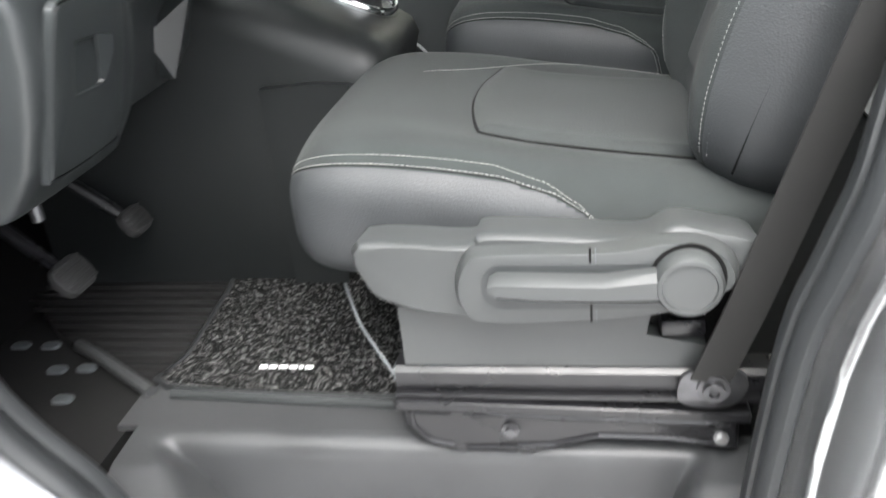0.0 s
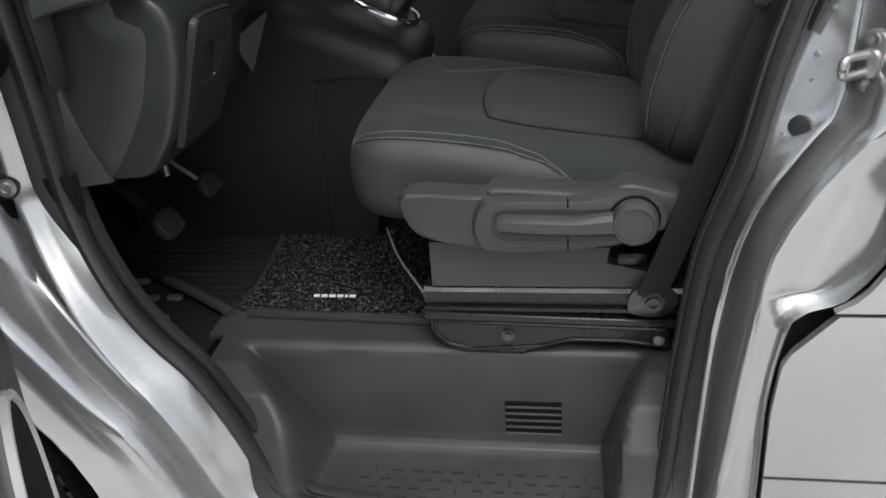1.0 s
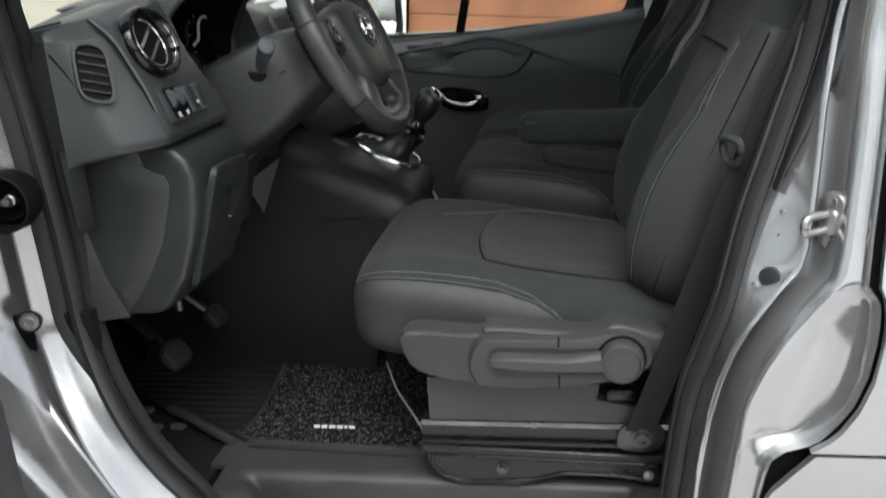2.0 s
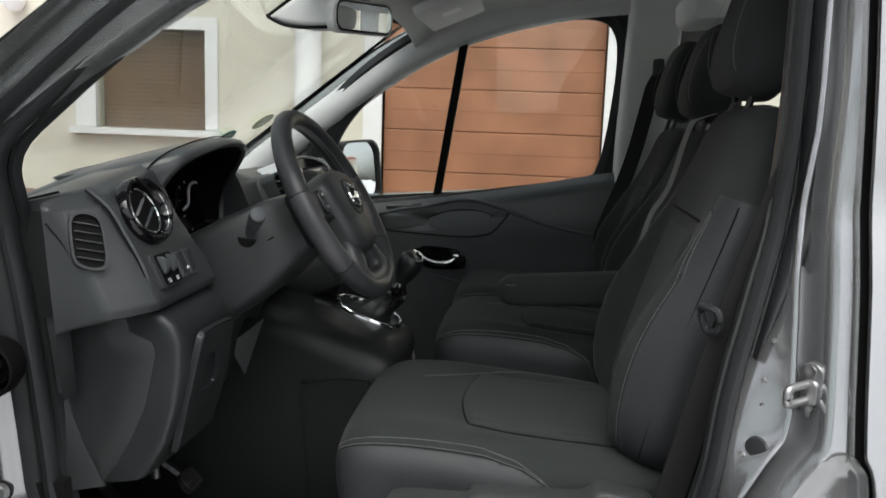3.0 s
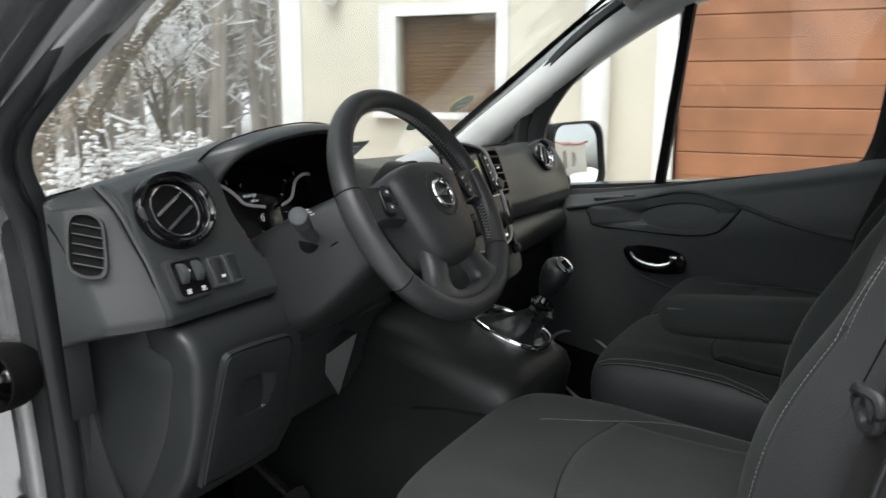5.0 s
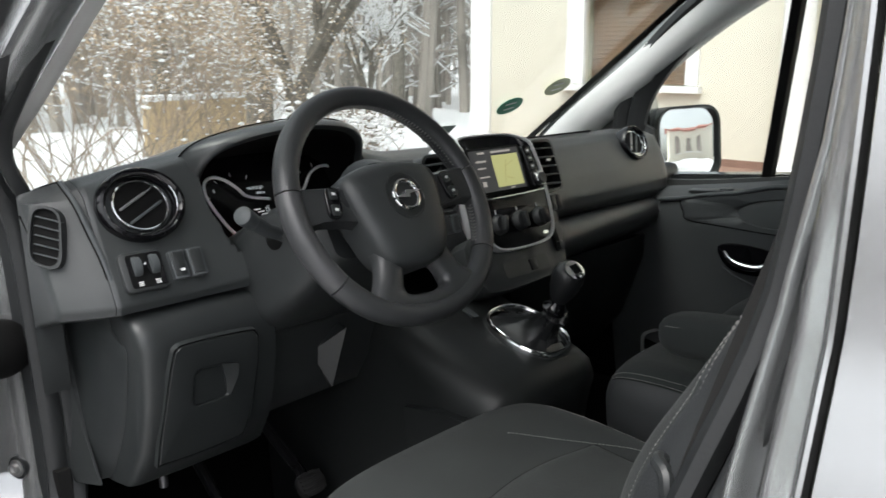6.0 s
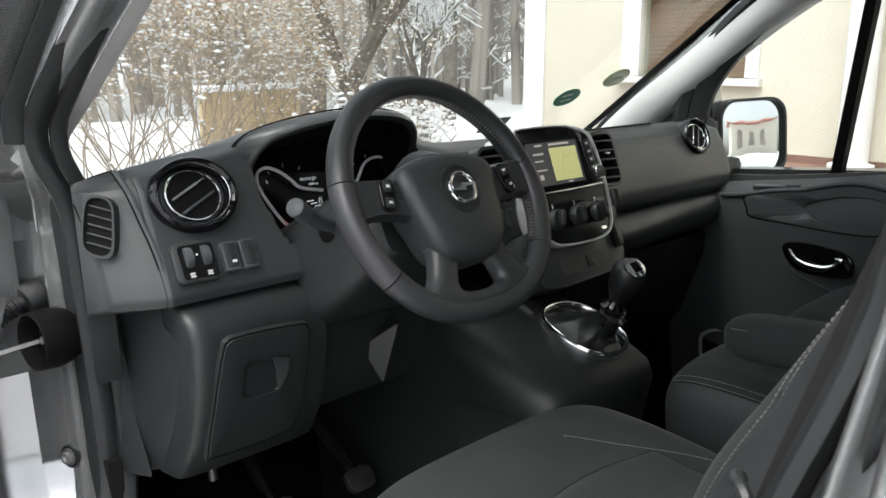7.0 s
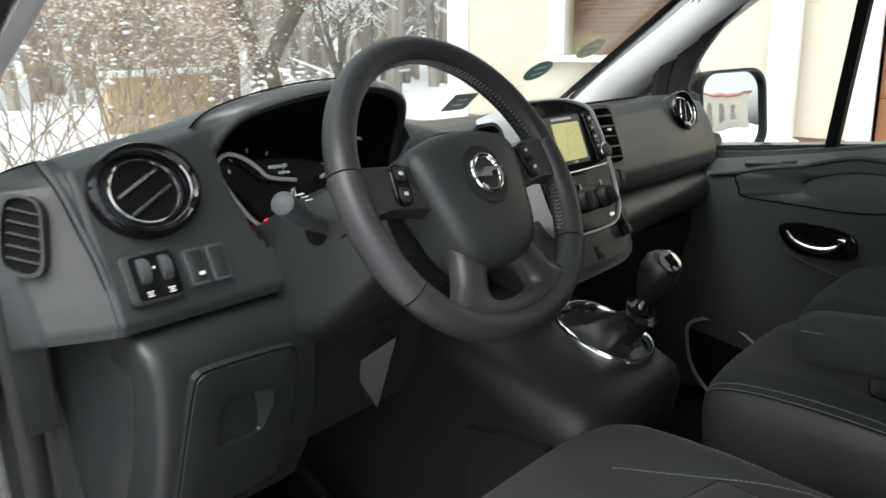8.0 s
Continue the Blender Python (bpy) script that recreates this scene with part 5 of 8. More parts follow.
li = [(p.x, p.y) for p in cr([(-0.026, -0.085, 0), (-0.028, -0.098, 0), (-0.034, -0.112, 0), (-0.040, -0.128, 0), (-0.038, -0.139, 0), (-0.022, -0.144, 0), (0.0, -0.145, 0), (0.022, -0.144, 0), (0.038, -0.139, 0), (0.040, -0.128, 0), (0.034, -0.112, 0), (0.028, -0.098, 0), (0.026, -0.085, 0), (0.0, -0.083, 0)], 4, True)]


def between(k):
    return [(a[0] + (b[0] - a[0]) * k, a[1] + (b[1] - a[1]) * k) for a, b in zip(lo, li)]


part("lower_spoke", loft([[W @ V3((u, v, h)) for u, v in lp] for lp, h in ((lo, -0.012), (lo, 0.002), (between(0.15), 0.010), (between(0.45), 0.0135), (between(0.80), 0.011), (between(0.95), 0.006), (li, -0.002), (li, -0.012))], loop=True), WHEEL_LEATHER, wheel_thing, "broad lower spoke with a slot", 60)
# ---- centre console and gear lever ----
console = thing("console", (-0.30, 0.95, 0.545), "dark plastic centre console under the gear lever", "console")
rows = []
for y, dx, dz in ((0.636, -0.05, -0.05), (0.645, -0.022, -0.024), (0.665, -0.006, -0.008), (0.70, 0.0, 0.0), (0.80, 0.002, 0.0), (0.90, 0.0, 0.0), (0.935, -0.006, -0.006), (0.955, -0.02, -0.024), (0.965, -0.05, -0.06)):
    rows.append([V3((x + dx, y, z)) for x, z in ((-0.75, 0.55), (-0.75, 1.10), (-0.42, 1.078 + dz), (-0.31, 1.031 + dz), (-0.22, 0.990 + dz), (-0.165, 0.964 + dz), (-0.140, 0.948 + dz), (-0.130, 0.920 + dz), (-0.150, 0.84), (-0.185, 0.70), (-0.22, 0.60), (-0.24, 0.55))])
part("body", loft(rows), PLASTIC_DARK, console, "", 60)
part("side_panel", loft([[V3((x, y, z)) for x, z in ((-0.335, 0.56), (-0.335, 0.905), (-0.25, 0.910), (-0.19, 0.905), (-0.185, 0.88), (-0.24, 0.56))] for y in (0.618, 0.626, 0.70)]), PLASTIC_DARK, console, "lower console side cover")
GL = facing((-0.232, 0.858, 0.999), (0.42, 0.0, 0.90), (-1, 0, 0))
gear = thing("gear_lever", (-0.232, 0.858, 0.99), "black gear lever with leather boot in a chrome ring", "gear lever")
gl = [(0.071 * math.copysign(abs(math.cos(a)) ** 0.80, math.cos(a)), 0.081 * math.copysign(abs(math.sin(a)) ** 0.80, math.sin(a))) for a in [2 * math.pi * i / 44 for i in range(44)]]
part("ring", loft([[GL @ V3((u * k, v * k, h)) for u, v in gl] for k, h in ((1.03, -0.004), (1.03, 0.004), (1.01, 0.0095), (0.975, 0.012), (0.94, 0.0105), (0.915, 0.005), (0.905, -0.006))], loop=True), CHROME, gear, "polished chrome surround", 60)
part("ring_base", loft([[GL @ V3((u * k, v * k, h)) for u, v in gl] for k, h in ((1.14, -0.020), (1.10, -0.006), (1.035, -0.002), (0.9, -0.004))], cap=False), PLASTIC_DARK, gear, "", 60)
boot = []
for k, h, dx, dy in ((0.88, 0.0, 0, 0), (0.72, 0.006, 0.0, 0.0), (0.52, 0.018, 0.002, -0.012), (0.40, 0.034, 0.0, -0.024), (0.32, 0.050, -0.004, -0.036), (0.27, 0.064, -0.008, -0.046), (0.30, 0.069, -0.009, -0.049), (0.20, 0.075, -0.010, -0.052)):
    boot.append([GL @ V3((u * k + dx + 0.003 * math.sin(i * 0.9 + h * 120), v * k + dy + 0.003 * math.cos(i * 1.3 + h * 90), h)) for i, (u, v) in enumerate(gl)])
part("boot", loft(boot), KNOB_LEATHER, gear, "folded black leather boot")
gdir = V3((0.47, -0.02, 0.88)).normalized()
gp = V3((-0.164, 0.842, 1.040))
part("shaft", tube([gp - gdir * 0.02, gp + gdir * 0.05], 0.010, 12), GLOSS_BLACK, gear)
part("collar", revolve([(0.014, 0.0), (0.022, 0.003), (0.024, 0.010), (0.018, 0.014), (0.012, 0.030)], facing(gp + gdir * 0.012, gdir, (0, 1, 0)), 20), GLOSS_BLACK, gear)
part("knob", revolve([(0.011, 0.030), (0.018, 0.042), (0.026, 0.063), (0.0295, 0.084), (0.027, 0.101), (0.018, 0.110), (0.0, 0.113)], facing(gp + gdir * 0.004, gdir, (0, 1, 0)), 28), KNOB_LEATHER, gear, "rounded leather gear knob")
part("knob_badge", revolve([(0.019, 0.0), (0.019, 0.004), (0.015, 0.006), (0.0, 0.0065)], facing(gp + gdir * 0.104 + V3((0.011, -0.006, 0.002)), (gdir + V3((0.45, -0.25, -0.1))).normalized(), (0, 1, 0)), 24), CHROME, gear, "chrome badge with the gear pattern")
part("pattern", box((0, 0, 0), (0.018, 0.016, 0.001), 0.0, facing(gp + gdir * 0.1085 + V3((0.0135, -0.0075, 0.0022)), (gdir + V3((0.45, -0.25, -0.1))).normalized(), (0, 1, 0))), MATT_BLACK, gear)
part("console_key", slab(rrect(0.036, 0.016, 0.003), facing((-0.325, 0.80, 1.038), (0.42, 0, 0.9), (0, 1, 0)), -0.002, 0.004), PLASTIC_MID, console)


# ---- seats ----
def superring(w, zt, zb, bolster, n=36):
    """Cross-section of a cushion, (side, height): padded, with raised edges."""
    out = []
    for i in range(n):
        a = 2 * math.pi * i / n
        c, s = math.cos(a), math.sin(a)
        u = math.copysign(abs(c) ** 0.55, c)
        v = math.copysign(abs(s) ** 0.55, s)
        y = u * w
        mid, half = (zt + zb) / 2, (zt - zb) / 2
        z = mid + v * half
        if v > 0:
            z += bolster * bump1(abs(u), 0.80, 0.22) * v
            y += 0.0
        out.append((y, z))
    return out


def cushion_rows(x0, s):
    return [(x0 + 0.000, 0.62, 0.866, 0.800, 0.0), (x0 + 0.005, 0.76, 0.890, 0.782, 0.0), (x0 + 0.016, 0.87, 0.912, 0.765, 0.0), (x0 + 0.040, 0.955, 0.930, 0.752, 0.002), (x0 + 0.08, 0.995, 0.936, 0.745, 0.006),
            (x0 + 0.14, 1.0, 0.929, 0.742, 0.012), (x0 + 0.21, 1.0, 0.913, 0.742, 0.020), (x0 + 0.30, 1.0, 0.890, 0.742, 0.026), (x0 + 0.40, 0.98, 0.874, 0.745, 0.024), (x0 + 0.50, 0.94, 0.866, 0.75, 0.012), (x0 + 0.57, 0.85, 0.862, 0.76, 0.0)]


def seat_top(x, y, yc, half, x0, up=0.0):
    rows = [(r[0], r[1] * half, r[2], r[3], r[4]) for r in cushion_rows(x0, half)]
    w, zt, zb, b = lerp_table(x, rows)
    u = min(abs(y - yc) / w, 0.999)
    v = (1 - u ** (2 / 0.55)) ** (0.55 / 2)
    mid, hf = (zt + zb) / 2, (zt - zb) / 2
    return mid + v * hf + b * bump1(u, 0.80, 0.22) * v + up


def smooth_table(t, rows):
    """Numbers on a smooth line through the rows."""
    ts = [r[0] for r in rows]
    i = max(0, min(len(rows) - 2, sum(1 for q in ts if q <= t) - 1))
    k = min(max((t - ts[i]) / (ts[i + 1] - ts[i]), 0), 1)
    a, b = rows[i], rows[i + 1]
    p, q = rows[max(i - 1, 0)], rows[min(i + 2, len(rows) - 1)]
    out = []
    for j in range(1, len(a)):
        m0 = (b[j] - p[j]) / max(b[0] - p[0], 1e-6) * (b[0] - a[0])
        m1 = (q[j] - a[j]) / max(q[0] - a[0], 1e-6) * (b[0] - a[0])
        out.append((2 * k ** 3 - 3 * k * k + 1) * a[j] + (k ** 3 - 2 * k * k + k) * m0 + (3 * k * k - 2 * k ** 3) * b[j] + (k ** 3 - k * k) * m1)
    return out


def cushion(seat, yc, half, x0, up=0.0, leather=True):
    rows = cushion_rows(x0, half)

    def at(x, deg, out=0.0):
        w, zt, zb, bo = smooth_table(x, rows)
        c, s = math.cos(radians(deg)), math.sin(radians(deg))
        u, v = math.copysign(abs(c) ** 0.55, c), math.copysign(abs(s) ** 0.55, s)
        z = (zt + zb) / 2 + v * (zt - zb) / 2 + (bo * bump1(abs(u), 0.80, 0.22) * v if v > 0 else 0)
        return V3((x, yc + u * w * half * (1 + out), z + up + out * 0.1))

    def edge(x):
        """Angle at which the leatherette side meets the cloth top."""
        return lerp_table(x - x0, [(0.0, 30), (0.27, 31), (0.33, 24), (0.37, 10), (0.395, -15), (0.41, -60), (0.42, -95)])[0]
    xs = [x0, x0 + 0.003, x0 + 0.006, x0 + 0.012] + [x0 + 0.02 + 0.01 * i for i in range(56)]
    n = 120
    bm = loft([[at(x, 360 * i / n) for i in range(n)] for x in xs])
    for k, f in enumerate(bm.faces):
        r, i = divmod(k, n)
        if r >= len(xs) - 1:
            continue
        deg = 360 * (i + 0.5) / n
        deg = deg if deg <= 90 else 180 - deg if deg <= 270 else deg - 360
        f.material_index = 1 if leather and deg < edge((xs[r] + xs[r + 1]) / 2) else 0
    cu = part("cushion", bm, [FABRIC, LEATHER], seat, "padded seat cushion with leatherette side")
    # sewn-in middle panel
    x1, x2 = x0 + 0.215, x0 + 0.53
    w1 = half * 0.60

    def f(u, v):
        x = x1 + (x2 - x1) * v + 0.022 * (2 * abs(u - 0.5)) ** 2 * (1 - v)
        y = yc + w1 * (2 * u - 1) * (1 - 0.08 * (1 - v))
        lip = min(u, 1 - u, v * 0.8) / 0.05
        return (x, y, seat_top(x, y, yc, half, x0, up) + 0.010 * min(lip, 1) ** 0.5 - 0.002 + 0.006 * math.sin(math.pi * u) * math.sin(math.pi * min(v * 1.2, 1)))
    part("seat_insert", sheet(f, 40, 40, 0.004), INSERT, cu, "woven fabric panel")
    seam = bmesh.new()
    for s in (-1, 1):
        line = [V3((x1 + (x2 - x1) * k / 20 + 0.022 * (1 - k / 20), yc + s * w1 * (0.94 + 0.08 * k / 20), 0)) for k in range(21)]
        for p in line:
            p.z = seat_top(p.x, p.y, yc, half, x0, up) + 0.0005
        tube(line, 0.0022, 6, bm=seam)
    line = [V3((x1 + 0.022 * (k / 10 - 1) ** 2 - 0.001, yc + w1 * (k / 10 - 1) * 0.93, 0)) for k in range(21)]
    for p in line:
        p.z = seat_top(p.x, p.y, yc, half, x0, up) + 0.0005
    tube(line, 0.0022, 6, bm=seam)
    for s in (-1, 1):
        for deg in (0.0,):
            tube([at(x0 + 0.008 + 0.385 * k / 40, 90 - s * (90 - edge(x0 + 0.008 + 0.385 * k / 40) - 1)) for k in range(41)], 0.0008, 5, bm=seam)
    part("seam", seam, MATT_BLACK, cu, kind="stuff")
    # double stitch along the outer edge and one on the inner bolster
    th = bmesh.new()
    for s in (-1, 1):
        for k2, more in enumerate((2.2, 8.5)):
            path = [at(x0 + 0.004 + (0.40 - 0.012 * k2) * k / 60, 90 - s * (90 - edge(x0 + 0.004 + 0.40 * k / 60) - more)) for k in range(61)]
            stitches(path, (0, s * 0.6, 0.8), bm=th)
    path = []
    for k in range(40):
        x = x0 + 0.13 + 0.36 * k / 39
        y = yc + half * (0.28 + 0.46 * math.sin(min(k / 26, 1) * math.pi / 2))
        path.append(V3((x, y, seat_top(x, y, yc, half, x0, up) + 0.001)))
    stitches(path, (0, 0, 1), bm=th)
    part("stitching", th, THREAD, cu, "pale grey double stitching", kind="stuff")
    return cu


LEAN = radians(20)
bdir = V3((math.sin(LEAN), 0, math.cos(LEAN)))
bnorm = V3((-math.cos(LEAN), 0, math.sin(LEAN)))


def back_rows(height):
    h = height / 0.60
    return [(0.00, 0.80, 0.05, 0.020), (0.03 * h, 0.93, 0.062, 0.038), (0.10 * h, 0.99, 0.066, 0.060), (0.20 * h, 1.0, 0.066, 0.064), (0.32 * h, 1.0, 0.062, 0.034), (0.42 * h, 0.97, 0.058, 0.008), (0.50 * h, 0.90, 0.054, 0.0), (0.56 * h, 0.80, 0.048, 0.0), (0.59 * h, 0.66, 0.036, 0.0), (0.60 * h, 0.52, 0.022, 0.0)]


def back_front(s, u, half, height):
    """How far the backrest's front stands out at s along it and u across (-1 to 1)."""
    w, d, b = smooth_table(s, back_rows(height))
    q = min(abs(u), 0.999)
    return d * (1 - q ** 4) ** 0.25 + b * bump1(q, 0.80, 0.19) * (1 - q ** 8) ** 0.5


def backrest(seat, yc, half, foot, height, leather=True):
    foot = V3(foot)
    rings = []
    rows = back_rows(height)
    top = rows[-1][0]
    for q in [0.0, 0.004, 0.010] + [0.02 + (top - 0.03) * k / 44 for k in range(45)] + [top - 0.006, top - 0.002, top]:
        w, d, b = smooth_table(q, rows)
        ring = []
        for i in range(100):
            a = 2 * math.pi * i / 100
            c, n = math.cos(a), math.sin(a)
            u = math.copysign(abs(c) ** 0.5, c)
            if n >= 0:
                nn = d * abs(n) ** 0.5 + b * bump1(abs(u), 0.80, 0.19) * n ** 0.4
            else:
                nn = -d * 0.8 * abs(n) ** 0.5
            ring.append(foot + bdir * q + V3((0, u * w * half, 0)) + bnorm * nn)
        rings.append(ring)
    bm = loft(rings)
    for k, f in enumerate(bm.faces):
        r, i = divmod(k, 100)
        if r >= len(rings) - 1:
            continue
        q = (rings[r][0] - foot).dot(bdir)
        c, n = math.cos(2 * math.pi * (i + 0.5) / 100), math.sin(2 * math.pi * (i + 0.5) / 100)
        f.material_index = 1 if leather and n > -0.5 and abs(c) ** 0.5 > 0.88 - 0.10 * max(0, q / height - 0.5) / 0.2 and q < height * 0.74 else 0
    br = part("backrest", bm, [FABRIC, LEATHER], seat, "padded backrest with side bolsters")

    def bp(s, u, out=0.0):
        w = smooth_table(s, back_rows(height))[0]
        return foot + bdir * s + V3((0, u * w * half, 0)) + bnorm * (back_front(s, u, half, height) + out)
    part("back_insert", sheet(lambda u, v: bp(0.06 + (height * 0.62 - 0.06) * v, (2 * u - 1) * (0.50 - 0.05 * v), 0.001 + 0.006 * min(min(u, 1 - u, 1 - v) / 0.08, 1) ** 0.5), 16, 20, -0.004), INSERT, br, "woven fabric back panel")
    th = bmesh.new()
    for sgn in (-1, 1):
        for off in ((0.865, 0.895) if sgn < 0 else (0.80,)):
            stitches([bp(height * (0.04 + 0.66 * k / 40), sgn * (off - 0.10 * max(0, (k - 28) / 12))) for k in range(41)], bnorm, bm=th)
    part("stitching", th, THREAD, br, "pale grey stitching", kind="stuff")
    seam = bmesh.new()
    tube([bp(height * (0.03 + 0.70 * k / 30), -0.975) for k in range(31)], 0.0018, 6, bm=seam)
    tube([bp(height * 0.66, -0.55 + 1.1 * k / 16, 0.0) for k in range(17)], 0.002, 6, bm=seam)
    part("seam", seam, MATT_BLACK, br, kind="stuff")
    return br


def head_restraint(seat, yc, w, centre, hgt=0.19):
    c = V3(centre)
    rings = []
    for k, sy in ((-0.5, 0.60), (-0.47, 0.80), (-0.38, 0.94), (-0.2, 1.0), (0.0, 1.0), (0.2, 0.99), (0.36, 0.92), (0.46, 0.78), (0.5, 0.55)):
        fat = 0.062 * (1 - (abs(k) / 0.56) ** 4) ** 0.5
        rings.append([c + bdir * (k * hgt) + V3((0, u * w * sy / 2, 0)) + bnorm * (n * fat * (1.1 if n > 0 else 0.8)) for u, n in [(math.copysign(abs(math.cos(a)) ** 0.6, math.cos(a)), math.copysign(abs(math.sin(a)) ** 0.6, math.sin(a))) for a in [2 * math.pi * i / 28 for i in range(28)]]])
    bm = loft(rings)
    hr = part("head_restraint", bm, FABRIC, seat, "padded head restraint")
    th = bmesh.new()
    for s in (-1, 1):
        stitches([c + bdir * (hgt * 0.44 * math.sin(q)) + V3((0, s * w * 0.36, 0)) + bnorm * (0.072 * max(math.cos(q), 0.0) ** 0.5) for q in [radians(d) for d in range(-80, 81, 8)]], bnorm, bm=th)
    part("stitching", th, THREAD, hr, kind="stuff")
    for s in (-1, 1):
        part("post", tube([c + V3((0, s * 0.06, 0)) - bdir * (hgt * 0.4), c + V3((0, s * 0.06, 0)) - bdir * (hgt * 0.5 + 0.06)], 0.006, 10), BLACK_PAINT, hr)
    return hr


driver = thing("driver_seat", (0.08, 0.50, 0.545), "black fabric driver's seat with stitched leatherette sides", "car seat")
cushion(driver, 0.50, 0.262, -0.190, 0.0)
backrest(driver, 0.50, 0.250, (0.358, 0.50, 0.845), 0.625)
head_restraint(driver, 0.50, 0.29, (0.586, 0.50, 1.572), 0.25)
arm_rows = []
for x, z, w, h in ((0.078, 1.056, 0.008, 0.006), (0.081, 1.056, 0.020, 0.017), (0.089, 1.056, 0.029, 0.026), (0.104, 1.056, 0.034, 0.032), (0.130, 1.056, 0.036, 0.035), (0.20, 1.055, 0.037, 0.036), (0.30, 1.054, 0.037, 0.037), (0.44, 1.054, 0.036, 0.038), (0.47, 1.054, 0.030, 0.030)):
    arm_rows.append([V3((x, 0.812 + u * w, z + v * h)) for u, v in circle(1.0, 24, 1.0, 0.62)])
arm = part("armrest", loft(arm_rows), FABRIC, driver, "folded-down padded armrest with a stitched edge")
th = bmesh.new()
for side in (-1, 1):
    stitches([V3((0.10 + 0.36 * q / 20, 0.812 + side * 0.033, 1.0735 - 0.002 * q / 20)) for q in range(21)], (0, side, 0.6), bm=th)
part("stitching", th, THREAD, arm, kind="stuff")

# plastic side shield of the seat, its lever and knob
shield_loop = [(p.x, p.z) for p in cr([(-0.076, 0, 0.846), (0.043, 0, 0.842), (0.063, 0, 0.855), (0.15, 0, 0.851), (0.229, 0, 0.846), (0.262, 0, 0.861), (0.31, 0, 0.852), (0.345, 0, 0.838), (0.340, 0, 0.80), (0.30, 0, 0.778), (0.222, 0, 0.762), (0.171, 0, 0.755), (0.049, 0, 0.755), (-0.039, 0, 0.769), (-0.073, 0, 0.794)], 4, True)]


def shield_loop_at(k, y):
    cx, cz = 0.13, 0.79
    return [V3((cx + (x - cx) * k, y, cz + (z - cz) * k)) for x, z in shield_loop]


shield = part("side_shield", loft([shield_loop_at(0.98, 0.235), shield_loop_at(1.0, 0.200), shield_loop_at(0.995, 0.192), shield_loop_at(0.975, 0.185), shield_loop_at(0.93, 0.182)]), PLASTIC_SHIELD, driver, "grey moulded side shield")
raised = [(p.x, p.z) for p in cr([(0.040, 0, 0.768), (0.03, 0, 0.80), (0.045, 0, 0.838), (0.08, 0, 0.845), (0.20, 0, 0.846), (0.265, 0, 0.856), (0.31, 0, 0.842), (0.325, 0, 0.81), (0.30, 0, 0.788), (0.24, 0, 0.770), (0.12, 0, 0.760), (0.06, 0, 0.761)], 5, True)]
part("raised_panel", loft([[V3((0.17 + (x - 0.17) * k, y, 0.80 + (z - 0.80) * k)) for x, z in raised] for k, y in ((1.0, 0.186), (0.99, 0.176), (0.975, 0.167), (0.95, 0.161), (0.90, 0.160))]), PLASTIC_SHIELD, shield)
# the lever hollow's shade, laid on as a flat plate of darker plastic
part("recess_shade", loft([[V3((x, y, z)) for x, z in rrect(0.205, 0.052, 0.022, 6, 0.165, 0.806)] for y in (0.164, 0.1592)]), PLASTIC, shield)
part("height_lever", loft([[V3((x, y, z)) for y, z in ((0.162, zc - h), (0.146, zc - h), (0.138, zc - h * 0.5), (0.138, zc + h * 0.6), (0.146, zc + h), (0.162, zc + h))] for x, zc, h in ((0.072, 0.814, 0.006), (0.080, 0.813, 0.012), (0.12, 0.810, 0.014), (0.19, 0.808, 0.014), (0.25, 0.812, 0.018))]), PLASTIC_SHIELD, shield, "seat height lever")
part("knob", revolve([(0.034, 0.0), (0.034, 0.020), (0.031, 0.026), (0.027, 0.027), (0.026, 0.024), (0.0, 0.0245)], facing((0.272, 0.163, 0.815), (0, -1, 0)), 32), PLASTIC_SHIELD, shield, "round recline knob")
part("knob_gap", revolve([(0.038, 0.0), (0.038, 0.004), (0.030, 0.004)], facing((0.272, 0.163, 0.815), (0, -1, 0)), 32), MATT_BLACK, shield)
for z0, z1 in ((0.834, 0.850), (0.764, 0.788)):
    part("mark", box((0.176, 0.1605, (z0 + z1) / 2), (0.0025, 0.003, z1 - z0)), MATT_BLACK, shield)
    part("mark", box((0.1815, 0.1605, (z0 + z1) / 2), (0.0012, 0.002, z1 - z0)), PLASTIC_MID, shield)
# lower pedestal: skirt, rails, pressed steel side
skirt = part("skirt", prism([(-0.046, 0.672), (-0.046, 0.752), (0.24, 0.742), (0.235, 0.715), (0.30, 0.700), (0.30, 0.672)], "y", 0.212, 0.235), PLASTIC_SHIELD, driver)
part("skirt_block", prism([(-0.02, 0.69), (-0.02, 0.76), (0.34, 0.76), (0.34, 0.66)], "y", 0.236, 0.76), MATT_BLACK, driver)
for y in (0.212, 0.735):
    rail = part("rail", prism([(y - 0.002, 0.640), (y + 0.034, 0.640), (y + 0.034, 0.668), (y + 0.004, 0.668), (y - 0.002, 0.662)], "x", -0.060, 0.42), BLACK_PAINT, driver, "black steel seat rail")
    part("rail_lip", prism([(y - 0.012, 0.632), (y + 0.034, 0.632), (y + 0.034, 0.638), (y - 0.012, 0.638)], "x", -0.060, 0.36), BLACK_PAINT, rail)
    part("rail_end", box((-0.0615, y + 0.010, 0.655), (0.004, 0.016, 0.018), 0.001), PLASTIC_MID, rail)
base_loop = [(-0.058, 0.622), (0.34, 0.612), (0.34, 0.560), (0.315, 0.562), (0.26, 0.572), (0.18, 0.572), (0.13, 0.556), (0.10, 0.546), (0.0, 0.547), (-0.036, 0.562), (-0.054, 0.585)]
base = part("pedestal_side", prism(base_loop, "y", 0.204, 0.23), BLACK_PAINT, driver, "pressed black steel seat pedestal")
